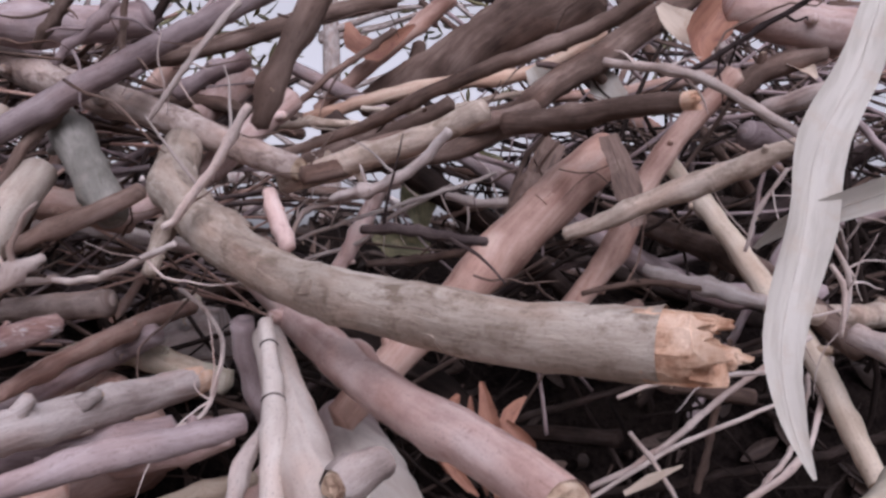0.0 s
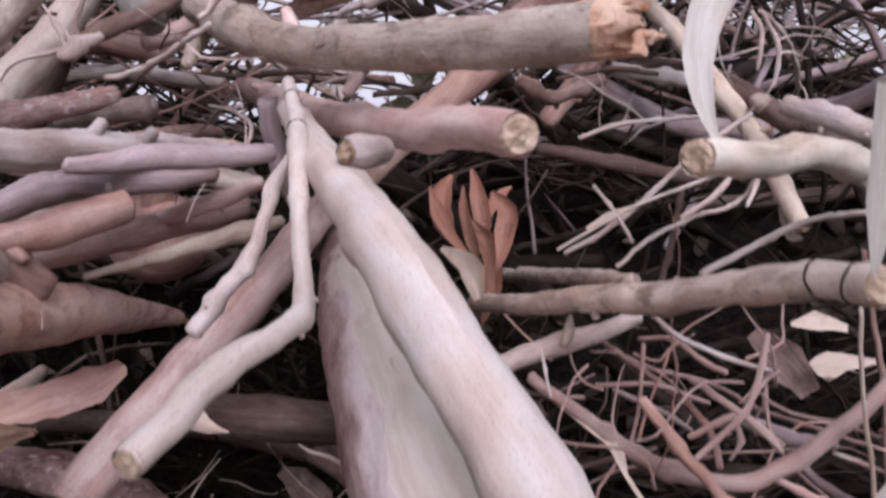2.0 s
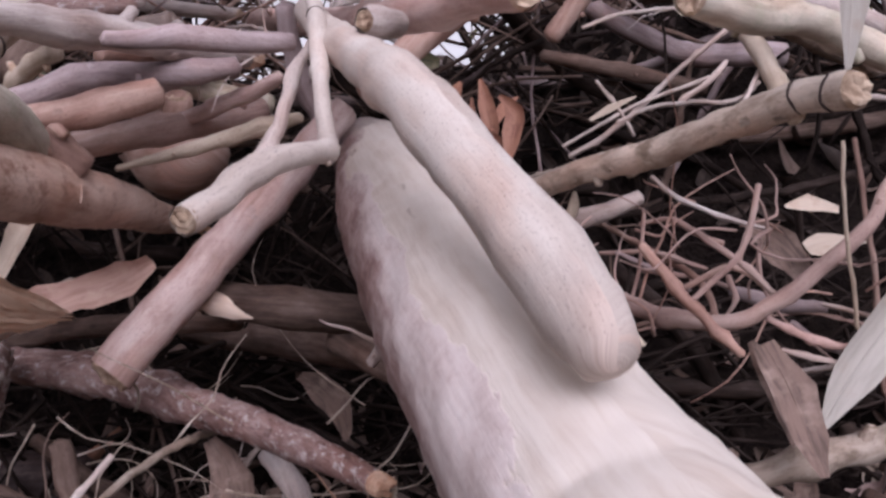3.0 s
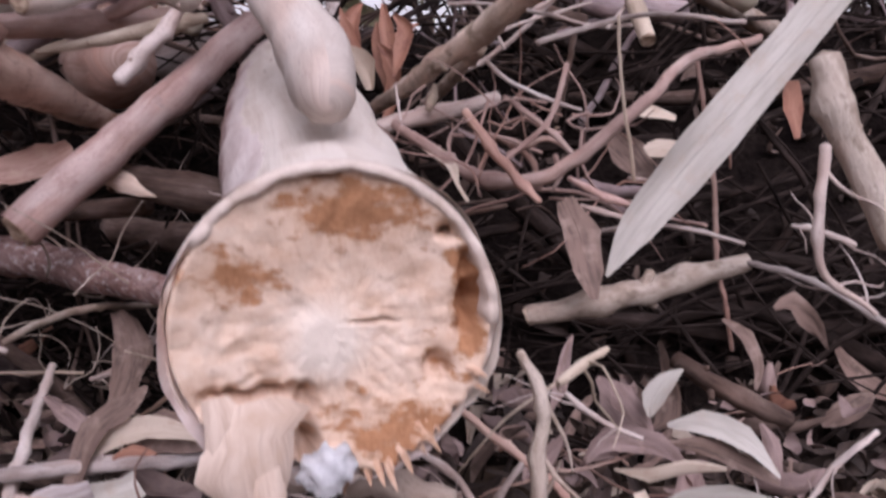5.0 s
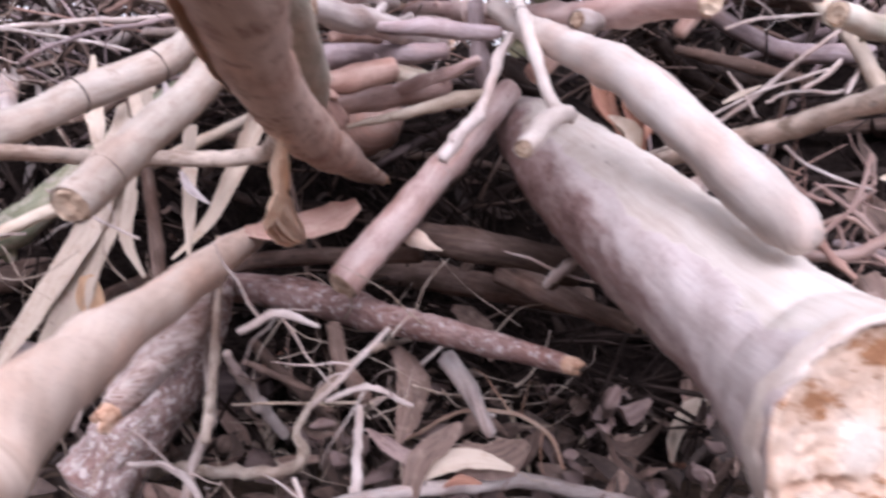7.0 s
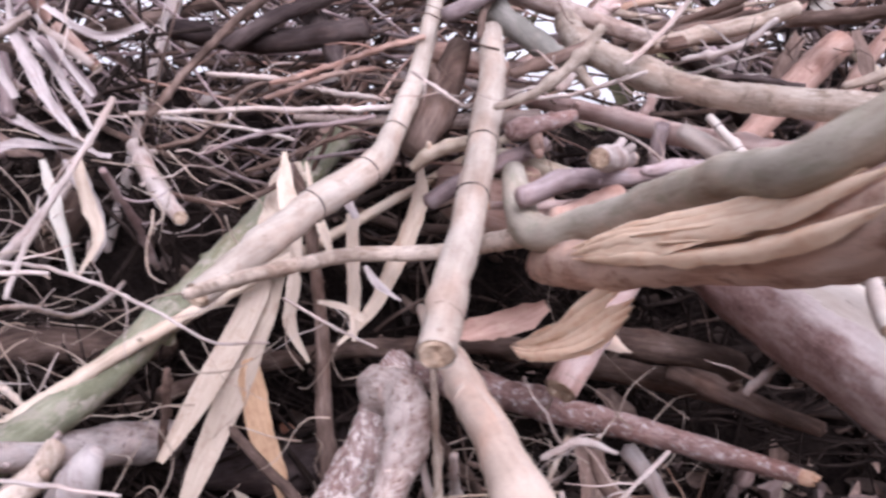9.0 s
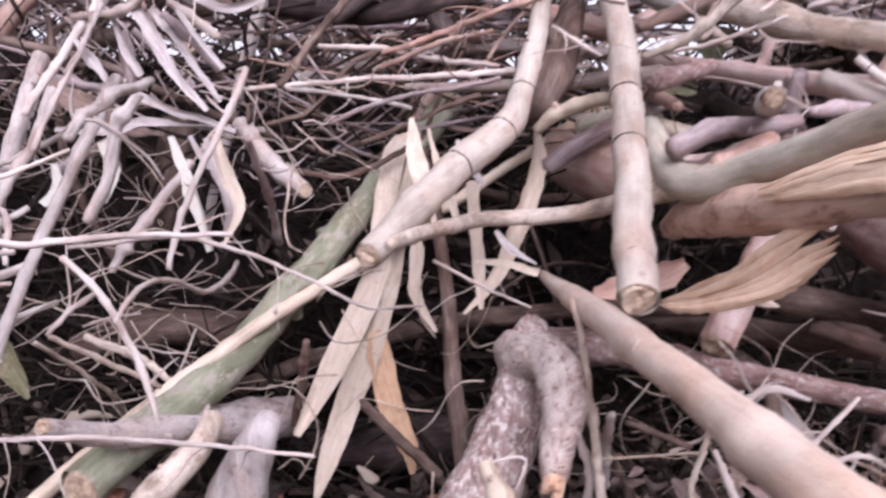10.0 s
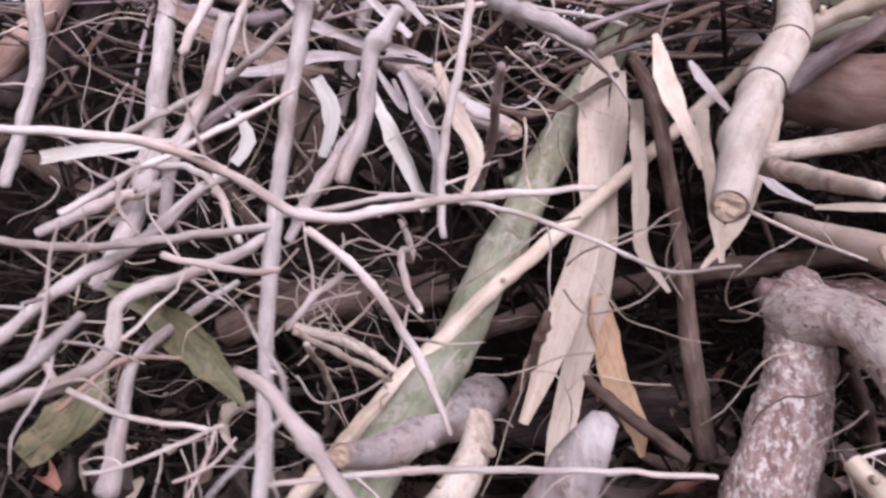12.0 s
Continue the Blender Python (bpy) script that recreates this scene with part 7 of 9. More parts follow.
        mesh_object("splinter", sv, sf, None, [WOOD], log, smooth=False)
    # a plate of pale wood hangs from the lower rim and ends in a torn tongue
    for u0, v0, u1, v1, wide in ((-0.56, -0.4, -0.44, -1.16, 0.032), (-0.5, -0.6, -0.33, -1.4, 0.014), (-0.74, -0.36, -0.62, -0.9, 0.013)):
        top, tip = on_face(u0, v0, 0.0005), on_face(u1, v1, -0.001)
        one, two = on_face(u0 * 0.7 + u1 * 0.3, v0 * 0.7 + v1 * 0.3, 0.003), on_face(u0 * 0.3 + u1 * 0.7, v0 * 0.3 + v1 * 0.7, 0.002)
        blade("splinter", PALEWOOD, [tuple(top), tuple(one), tuple(two), tuple(tip)], [wide * 0.6, wide, wide * 0.8, 0.002], "", face=tuple(out), cup=-0.12, thick=0.004, parent=log, ragged=2.2, wave=0.06)
    # a tuft of white fungus sits in the notch beside it
    spot = on_face(-0.06, -0.86, 0.0)
    v2 = []
    for i in range(19):
        for k in range(28):
            th, ph = math.pi * i / 18, 2 * math.pi * k / 28
            d = np.array((math.sin(th) * math.cos(ph), math.sin(th) * math.sin(ph), math.cos(th)))
            v2.append(spot + d * np.array((0.0085, 0.006, 0.0075)) * (1 + 0.5 * noise.noise(tuple(d * 2.0)) + 0.2 * noise.noise(tuple(d * 6)) + 0.06 * noise.noise(tuple(d * 16))))
    f2 = [(i * 28 + k, i * 28 + (k + 1) % 28, (i + 1) * 28 + (k + 1) % 28, (i + 1) * 28 + k) for i in range(18) for k in range(28)]
    tagged(mesh_object("fungus", v2, f2, None, [FUNGUS], log), "tuft of white woolly fungus")
    return log


big_log([(-0.0828, 0.6268, 0.4791), (-0.0620, 0.5427, 0.4529), (-0.0348, 0.4328, 0.4188), (-0.0062, 0.3233, 0.3861), (0.0276, 0.1972, 0.3493), (0.0456, 0.1309, 0.3301), (0.0585, 0.0861, 0.316), (0.0655, 0.034, 0.307)], [0.0225, 0.0380, 0.0470, 0.0495, 0.0465, 0.0445, 0.049, 0.0535])


# ---- leaves and bark strips caught in the pile ----
torn_wood(WOODL, [(-0.2285, 0.18, 0.4365), (-0.241, 0.219, 0.412), (-0.2577, 0.2575, 0.3878), (-0.2696, 0.3479, 0.3584), (-0.2768, 0.43, 0.3407)], [0.03, 0.037, 0.034, 0.024, 0.007], "splintered flap of fresh orange wood hanging from a split branch", (-0.3, -0.85, 0.4), 0.12, 6)
torn_wood(WOODL, [(-0.262, 0.245, 0.453), (-0.2495, 0.1415, 0.472), (-0.226, 0.0168, 0.492), (-0.212, -0.075, 0.52)], [0.01, 0.026, 0.03, 0.028], "raw torn orange wood along a split branch", (-0.95, -0.15, 0.3), -0.22, 5)
torn_wood(BROWNWOOD, [(-0.252, 0.275, 0.431), (-0.2465, 0.225, 0.44), (-0.24, 0.165, 0.451)], [0.008, 0.022, 0.014], "brown torn bark under a split branch", (-0.5, -0.75, -0.45), -0.25, 5, 0.25)
blade("bark_strip", PINKSKIN, [(-0.236, 0.47, 0.378), (-0.256, 0.468, 0.366), (-0.285, 0.463, 0.3545), (-0.316, 0.447, 0.3465), (-0.338, 0.43, 0.349)], [0.012, 0.026, 0.03, 0.028, 0.014], "curled pinkish bark peeled off a split branch", "bark strip", (0.0, -0.9, 0.45), cup=0.45, wave=0.25)
blade("leaf", LEAF_PALE, [(0.2141, 0.3608, 0.7531), (0.2037, 0.3564, 0.7358), (0.1889, 0.3485, 0.7024), (0.1663, 0.3391, 0.6652), (0.1575, 0.3311, 0.63), (0.1417, 0.3201, 0.5825), (0.142, 0.313, 0.5511), (0.1489, 0.3073, 0.5274)], [0.0159, 0.0157, 0.0192, 0.0237, 0.0224, 0.0177, 0.0115, 0.0018], "long pale ribbon-like dry leaf hanging down", "leaf", (-0.00, -1.00, 0.25), wave=0.1, ragged=0.15)
blade("leaf", LEAF_PALE, [(0.1461, 0.36, 0.6203), (0.1536, 0.35, 0.6293), (0.1656, 0.3377, 0.6352), (0.1841, 0.3189, 0.6437), (0.2024, 0.3, 0.6534)], [0.0021, 0.0077, 0.0124, 0.0129, 0.0133], "long pale dry leaf hanging in the brush", "leaf", (-0.00, -1.00, 0.25), wave=0.12, ragged=0.15)
blade("leaf", LEAF_PALE, [(0.3327, 0.2852, 0.4799), (0.2995, 0.2825, 0.4364), (0.2488, 0.2788, 0.3741), (0.2148, 0.2761, 0.3296), (0.1973, 0.2742, 0.2993)], [0.0251, 0.0273, 0.0304, 0.0225, 0.0022], "long pale sickle-shaped dry leaf", "leaf", (0.01, -0.99, 0.35), wave=0.1, ragged=0.15)
blade("leaf", LEAF_PALE, [(0.1541, 0.1623, 0.5398), (0.154, 0.1632, 0.5288), (0.1541, 0.1655, 0.5006), (0.1539, 0.1674, 0.4763)], [0.0115, 0.012, 0.0122, 0.0024], "long pale dry leaf hanging in the brush", "leaf", (0.03, -1.00, 0.33), wave=0.1, ragged=0.15)
blade("bark_strip", LEAF_TAN, [(-0.5222, 0.6421, 0.5084), (-0.546, 0.6311, 0.4904), (-0.5571, 0.5944, 0.4026), (-0.5682, 0.5675, 0.3384), (-0.6091, 0.5273, 0.2476), (-0.6452, 0.4962, 0.1784)], [0.018, 0.029, 0.031, 0.03, 0.031, 0.009], "cream-tan ribbon of dry bark hanging in the brush", "bark strip", (-0.05, -0.99, 0.3), cup=0.16, wave=0.2, ragged=0.3)
blade("bark_strip", LEAF_TAN, [(-0.522, 0.628, 0.5), (-0.529, 0.612, 0.44), (-0.5436, 0.595, 0.3754), (-0.5494, 0.582, 0.3429), (-0.5644, 0.561, 0.2923), (-0.5906, 0.5323, 0.2137), (-0.6126, 0.5046, 0.1447), (-0.623, 0.4902, 0.1087)], [0.012, 0.024, 0.022, 0.027, 0.036, 0.034, 0.022, 0.006], "cream-tan ribbon of dry bark hanging in the brush", "bark strip", (0.1, -0.99, 0.35), cup=0.16, wave=0.25, ragged=0.3)
blade("bark_strip", LEAF_OCHRE, [(-0.566, 0.5528, 0.2835), (-0.5608, 0.5522, 0.264), (-0.5461, 0.5504, 0.1984), (-0.5248, 0.5491, 0.1487), (-0.519, 0.547, 0.115)], [0.014, 0.028, 0.03, 0.022, 0.006], "ochre-brown strip of dry bark hanging in the brush", "bark strip", (0.1, -0.99, 0.3), cup=0.15, wave=0.15, ragged=0.6)
blade("bark_strip", LEAF_TAN, [(-0.4541, 0.5842, 0.4577), (-0.4505, 0.5716, 0.4055), (-0.4451, 0.5592, 0.3542), (-0.4423, 0.5489, 0.3112)], [0.0159, 0.0171, 0.0157, 0.0052], "tan strip of dry bark hanging in the brush", "bark strip", (-0.01, -0.99, 0.35))
blade("bark_strip", LEAF_TAN, [(-0.3759, 0.6098, 0.5205), (-0.375, 0.5983, 0.4786), (-0.3937, 0.5818, 0.4188), (-0.4238, 0.5618, 0.3475), (-0.4617, 0.5486, 0.3057)], [0.0068, 0.0229, 0.0226, 0.017, 0.0039], "tan strip of dry bark hanging in the brush", "bark strip", (-0.01, -0.99, 0.35))
blade("bark_strip", LEAF_TAN, [(-0.5172, 0.5863, 0.4701), (-0.5171, 0.566, 0.3723), (-0.5185, 0.5567, 0.3274), (-0.4938, 0.5468, 0.2847)], [0.0133, 0.0157, 0.0156, 0.0039], "tan strip of dry bark hanging in the brush", "bark strip", (-0.01, -0.99, 0.35))
blade("leaf", LEAF_RUST, [(0.0108, 0.5292, 0.5198), (0.0016, 0.5216, 0.5016), (0.0042, 0.514, 0.4816), (0.017, 0.5049, 0.4597)], [0.0027, 0.019, 0.0161, 0.0018], "curled rust-red dead leaf caught in the brush", "leaf", (0.01, -1.00, 0.32), cup=0.35, wave=0.3)
blade("leaf", LEAF_RUST, [(0.0273, 0.5499, 0.5248), (0.0321, 0.5418, 0.5036), (0.0372, 0.5322, 0.4783), (0.0332, 0.5252, 0.4604)], [0.0028, 0.0159, 0.0129, 0.0018], "curled rust-red dead leaf caught in the brush", "leaf", (0.01, -1.00, 0.32), cup=0.35, wave=0.3)
blade("leaf", LEAF_RUST, [(0.0416, 0.5086, 0.5058), (0.0543, 0.5014, 0.4904), (0.0502, 0.4924, 0.4669), (0.0444, 0.4842, 0.4461)], [0.0035, 0.0184, 0.0147, 0.0017], "curled rust-red dead leaf caught in the brush", "leaf", (0.01, -1.00, 0.32), cup=0.35, wave=0.3)
blade("leaf", LEAF_RUST, [(0.0265, 0.5268, 0.4832), (0.0411, 0.5192, 0.4607), (0.0423, 0.5099, 0.43), (0.0329, 0.501, 0.4023)], [0.0027, 0.0172, 0.0152, 0.0027], "curled rust-red dead leaf caught in the brush", "leaf", (0.01, -1.00, 0.32), cup=0.35, wave=0.3)
blade("bark_strip", LEAF_TAN, [(0.0025, 0.445, 0.4663), (0.0124, 0.4446, 0.4591), (0.0231, 0.444, 0.4483), (0.0293, 0.4428, 0.4304)], [0.0048, 0.0135, 0.0175, 0.008], "crumpled tan dry leaf clump", "bark strip", (0.01, -1.00, 0.32), cup=0.5, wave=0.6)
blade("leaf", LEAF_RUST, [(0.228, 0.6, 0.8237), (0.2119, 0.5921, 0.7992), (0.1966, 0.5855, 0.78), (0.1969, 0.58, 0.7605)], [0.0221, 0.0349, 0.0302, 0.0043], "curled rust-red dead leaf caught in the brush", "leaf", (-0.00, -1.00, 0.25))
blade("bark_strip", LEAF_TAN, [(0.174, 0.62, 0.8168), (0.1877, 0.62, 0.8031), (0.2059, 0.62, 0.794), (0.231, 0.62, 0.8122)], [0.0091, 0.0274, 0.032, 0.0183], "tan strip of dry bark hanging in the brush", "bark strip", (-0.00, -1.00, 0.25))
blade("leaf", LEAF_RUST, [(-0.0996, 0.8, 0.8562), (-0.0902, 0.795, 0.8343), (-0.0663, 0.7897, 0.827), (-0.0281, 0.78, 0.8475)], [0.0059, 0.0293, 0.0291, 0.0034], "curled rust-red dead leaf caught in the brush", "leaf", (-0.00, -1.00, 0.25))
blade("leaf", LEAF_PALE, [(0.0827, 0.72, 0.7902), (0.096, 0.72, 0.7743), (0.1198, 0.72, 0.7849), (0.1463, 0.72, 0.8061)], [0.0106, 0.0318, 0.0212, 0.0159], "long pale dry leaf hanging in the brush", "leaf", (-0.00, -1.00, 0.25))
blade("leaf", LEAF_PALE, [(0.1371, 0.7, 0.7906), (0.1474, 0.7, 0.77), (0.1603, 0.7, 0.7545)], [0.0103, 0.0309, 0.0206], "long pale dry leaf hanging in the brush", "leaf", (-0.00, -1.00, 0.25))
blade("bark_strip", LEAF_TAN, [(0.2678, 0.6, 0.7663), (0.281, 0.6, 0.764), (0.2921, 0.6, 0.753)], [0.0044, 0.0177, 0.0035], "tan strip of dry bark hanging in the brush", "bark strip", (-0.00, -1.00, 0.25))
blade("leaf", LEAF_PALE, [(0.2208, 0.2066, 0.1828), (0.2337, 0.2024, 0.187), (0.2534, 0.1958, 0.19), (0.2765, 0.1879, 0.1922)], [0.0026, 0.0128, 0.0151, 0.0019], "long pale dry leaf hanging in the brush", "leaf", (0.01, -0.99, 0.35))
blade("leaf", LEAF_PALE, [(0.227, 0.2305, 0.2186), (0.2453, 0.2255, 0.2222), (0.2664, 0.2183, 0.2163), (0.2841, 0.2086, 0.1979)], [0.0027, 0.0134, 0.0139, 0.0019], "long pale dry leaf hanging in the brush", "leaf", (0.01, -0.99, 0.35))
blade("leaf", LEAF_PALE, [(0.2167, 0.2309, 0.2233), (0.219, 0.232, 0.2335), (0.2261, 0.2332, 0.2439), (0.2353, 0.234, 0.2509)], [0.0027, 0.0136, 0.0115, 0.002], "long pale dry leaf hanging in the brush", "leaf", (0.01, -0.99, 0.35))
blade("bark_strip", LEAF_TAN, [(0.1965, 0.1684, 0.2038), (0.2025, 0.1603, 0.1902), (0.2041, 0.1522, 0.1755), (0.2096, 0.144, 0.1616)], [0.0059, 0.0087, 0.0068, 0.0028], "tan strip of dry bark hanging in the brush", "bark strip", (0.01, -0.99, 0.35))
blade("leaf", LEAF_RUST, [(-0.1274, 0.375, 0.0866), (-0.1142, 0.3764, 0.0984), (-0.0932, 0.3754, 0.0878)], [0.0091, 0.0183, 0.0091], "curled rust-red dead leaf caught in the brush", "leaf", (0.01, -0.99, 0.35))
blade("leaf", LEAF_PALE, [(-0.1701, 0.2574, 0.1182), (-0.1441, 0.2817, 0.1293), (-0.1123, 0.3105, 0.141)], [0.0184, 0.027, 0.0203], "long pale dry leaf hanging in the brush", "leaf", (0.01, -0.99, 0.35), wave=0.4)
blade("leaf", LEAF_BROWN, [(-0.166, 0.3245, 0.1323), (-0.1575, 0.3376, 0.1666), (-0.1357, 0.3485, 0.186), (-0.1242, 0.3546, 0.1979)], [0.0141, 0.022, 0.0193, 0.0039], "curled brown dead leaf in the brush", "leaf", (0.07, -0.99, 0.36))
blade("bark_strip", LEAF_GREY, [(-0.1322, 0.1638, 0.1605), (-0.1143, 0.1749, 0.176), (-0.0861, 0.1874, 0.1855)], [0.0186, 0.0253, 0.0194], "pale grey curled strip of dry bark", "bark strip", (0.02, -0.99, 0.36), wave=0.4)
blade("leaf", LEAF_GREEN, [(-0.9793, 0.4227, 0.3426), (-0.9469, 0.4107, 0.3306), (-0.9125, 0.3929, 0.3028), (-0.884, 0.3768, 0.2761), (-0.8655, 0.3658, 0.2575)], [0.0088, 0.0305, 0.0341, 0.0209, 0.0041], "mottled yellow-green drying leaf", "leaf", (-0.02, -0.99, 0.41), cup=0.35, wave=0.45, ragged=1.3)
blade("leaf", LEAF_GREEN, [(-1.0517, 0.4019, 0.2093), (-1.0247, 0.4213, 0.2287), (-1.0116, 0.4353, 0.2471), (-1.0007, 0.4517, 0.2707)], [0.0221, 0.0409, 0.037, 0.0047], "broad dull green leaf under the twigs", "leaf", (-0.02, -0.99, 0.41), cup=0.35, wave=0.45, ragged=1.3)
blade("leaf", LEAF_PALE, [(-0.937, 0.2566, 0.4465), (-0.9184, 0.2567, 0.449), (-0.8936, 0.2566, 0.4515), (-0.8641, 0.2565, 0.4544)], [0.0087, 0.0093, 0.0087, 0.0019], "long pale dry leaf hanging in the brush", "leaf", (-0.02, -0.99, 0.41))
blade("bark_strip", LEAF_TAN, [(-0.716, 0.4428, 0.5025), (-0.7004, 0.4316, 0.4632), (-0.6857, 0.4221, 0.4303), (-0.6988, 0.4123, 0.3938)], [0.0094, 0.0139, 0.0131, 0.0038], "tan strip of dry bark hanging in the brush", "bark strip", (-0.03, -1.00, 0.34), wave=0.4, ragged=1.5)
blade("bark_strip", LEAF_GREY, [(-0.7417, 0.5122, 0.5012), (-0.7243, 0.5046, 0.4537), (-0.7145, 0.4987, 0.4168), (-0.7203, 0.4955, 0.3959)], [0.0087, 0.0159, 0.0144, 0.0036], "pale grey curled strip of dry bark", "bark strip", (-0.01, -0.99, 0.40), wave=0.4, ragged=1.5)
blade("leaf", LEAF_PALE, [(-0.8021, 0.3913, 0.4919), (-0.7914, 0.3886, 0.4664), (-0.7988, 0.3855, 0.4355)], [0.0105, 0.0126, 0.007], "long pale dry leaf hanging in the brush", "leaf", (-0.01, -0.99, 0.35), wave=0.4, ragged=1.5)
blade("bark_strip", LEAF_TAN, [(-0.5231, 0.5037, 0.5243), (-0.519, 0.4918, 0.4903), (-0.5104, 0.4797, 0.4567), (-0.4963, 0.4626, 0.4097)], [0.0049, 0.0193, 0.0191, 0.0047], "tan strip of dry bark hanging in the brush", "bark strip", (-0.02, -0.98, 0.42))
blade("bark_strip", LEAF_GREY, [(-0.8291, 0.5325, 0.6805), (-0.8105, 0.5183, 0.6298), (-0.7761, 0.5016, 0.5745), (-0.7337, 0.4857, 0.527)], [0.0128, 0.0152, 0.0158, 0.0057], "pale grey curled strip of dry bark", "bark strip", (-0.03, -1.00, 0.34), wave=0.4, ragged=1.5)
blade("bark_strip", LEAF_GREY, [(-0.8095, 0.5383, 0.6397), (-0.7735, 0.5183, 0.6012), (-0.719, 0.4862, 0.5367)], [0.0086, 0.0127, 0.0041], "pale grey curled strip of dry bark", "bark strip", (-0.03, -1.00, 0.34), wave=0.4, ragged=1.5)
blade("bark_strip", LEAF_GREY, [(-0.7733, 0.4777, 0.6473), (-0.7451, 0.4733, 0.6075), (-0.7109, 0.4688, 0.568)], [0.004, 0.0064, 0.0048], "pale grey curled strip of dry bark", "bark strip", (-0.03, -1.00, 0.34), wave=0.4, ragged=1.5)
blade("bark_strip", LEAF_GREY, [(-0.8457, 0.5283, 0.6298), (-0.8318, 0.5251, 0.5993), (-0.8147, 0.5216, 0.5658)], [0.0068, 0.0111, 0.0094], "pale grey curled strip of dry bark", "bark strip", (-0.03, -1.00, 0.34), wave=0.4, ragged=1.5)
blade("bark_strip", LEAF_GREY, [(-0.8625, 0.4754, 0.5962), (-0.8438, 0.4728, 0.5736), (-0.8251, 0.4703, 0.551)], [0.0048, 0.012, 0.0056], "pale grey curled strip of dry bark", "bark strip", (-0.03, -1.00, 0.34), wave=0.4, ragged=1.5)
blade("bark_strip", LEAF_GREY, [(-0.7758, 0.4991, 0.6605), (-0.7294, 0.4956, 0.6356), (-0.7021, 0.4946, 0.6332), (-0.6694, 0.4949, 0.6456)], [0.0066, 0.009, 0.009, 0.0074], "pale grey curled strip of dry bark", "bark strip", (-0.03, -1.00, 0.34), wave=0.4, ragged=1.5)
blade("leaf", LEAF_BROWN, [(-0.967, 0.5821, 0.5713), (-0.9069, 0.5759, 0.541), (-0.8494, 0.5702, 0.5134), (-0.8072, 0.568, 0.5045)], [0.0144, 0.0274, 0.0216, 0.0072], "curled brown dead leaf in the brush", "leaf", (-0.02, -0.99, 0.41), wave=0.4, ragged=1.5)
blade("bark_strip", LEAF_GREY, [(-0.9223, 0.5505, 0.5084), (-0.8641, 0.5437, 0.508), (-0.8014, 0.5378, 0.5169), (-0.7151, 0.5262, 0.5079)], [0.007, 0.0139, 0.0138, 0.0082], "pale grey curled strip of dry bark", "bark strip", (-0.02, -0.99, 0.41), wave=0.4, ragged=1.5)
blade("bark_strip", LEAF_GREY, [(-0.8242, 0.5347, 0.5463), (-0.7784, 0.5225, 0.5293), (-0.7386, 0.5127, 0.5177), (-0.7142, 0.5058, 0.507)], [0.0102, 0.0087, 0.0067, 0.0033], "pale grey curled strip of dry bark", "bark strip", (-0.02, -0.99, 0.41), wave=0.4, ragged=1.5)
blade("leaf", LEAF_PALE, [(-0.7786, 0.5061, 0.5015), (-0.7586, 0.4916, 0.4601), (-0.7399, 0.4782, 0.4219), (-0.7254, 0.4654, 0.3846)], [0.0066, 0.0131, 0.0149, 0.0096], "long pale dry leaf hanging in the brush", "leaf", (-0.02, -0.99, 0.41), wave=0.4, ragged=1.5)
blade("bark_strip", LEAF_GREY, [(-0.7654, 0.5263, 0.5028), (-0.7414, 0.52, 0.4676), (-0.7506, 0.5248, 0.495)], [0.0054, 0.0095, 0.0034], "pale grey curled strip of dry bark", "bark strip", (-0.02, -0.99, 0.41), wave=0.4, ragged=1.5)
blade("leaf", LEAF_PALE, [(-0.8717, 0.4419, 0.4707), (-0.8603, 0.4273, 0.4486), (-0.8708, 0.4152, 0.432)], [0.006, 0.01, 0.0087], "long pale dry leaf hanging in the brush", "leaf", (-0.02, -0.99, 0.41), wave=0.4, ragged=1.5)
blade("bark_strip", LEAF_TAN, [(-0.5055, 0.5438, 0.5155), (-0.4976, 0.5386, 0.4848), (-0.4858, 0.5324, 0.4489), (-0.4723, 0.5268, 0.417)], [0.0035, 0.0119, 0.0133, 0.0084], "tan strip of dry bark hanging in the brush", "bark strip", (-0.02, -0.99, 0.41), wave=0.4, ragged=1.5)
blade("bark_strip", LEAF_GREY, [(-0.4731, 0.5615, 0.5037), (-0.4611, 0.5472, 0.4793), (-0.4469, 0.5328, 0.4555)], [0.0036, 0.0142, 0.0126], "pale grey curled strip of dry bark", "bark strip", (-0.02, -0.99, 0.41), wave=0.4, ragged=1.5)
blade("bark_strip", LEAF_GREY, [(-0.4317, 0.5038, 0.4053), (-0.4146, 0.4906, 0.3858), (-0.3901, 0.4774, 0.3731)], [0.0048, 0.0107, 0.0026], "pale grey curled strip of dry bark", "bark strip", (-0.02, -0.99, 0.41), wave=0.4, ragged=1.5)
blade("bark_strip", LEAF_TAN, [(-0.4623, 0.3399, 0.3914), (-0.4386, 0.3033, 0.3941), (-0.417, 0.268, 0.3912)], [0.0036, 0.0063, 0.0072], "tan strip of dry bark hanging in the brush", "bark strip", (-0.02, -0.99, 0.41), wave=0.4, ragged=1.5)
blade("leaf", LEAF_BROWN, [(0.2285, 0.4634, 0.4013), (0.2467, 0.4522, 0.3828), (0.2602, 0.4409, 0.361)], [0.0124, 0.0364, 0.0199], "curled brown dead leaf in the brush", "leaf", (0.01, -1.00, 0.32))
blade("bark_strip", LEAF_TAN, [(0.2398, 0.4244, 0.4142), (0.2571, 0.4248, 0.4159), (0.2781, 0.4247, 0.4112)], [0.0031, 0.0153, 0.0054], "tan strip of dry bark hanging in the brush", "bark strip", (0.01, -1.00, 0.32))
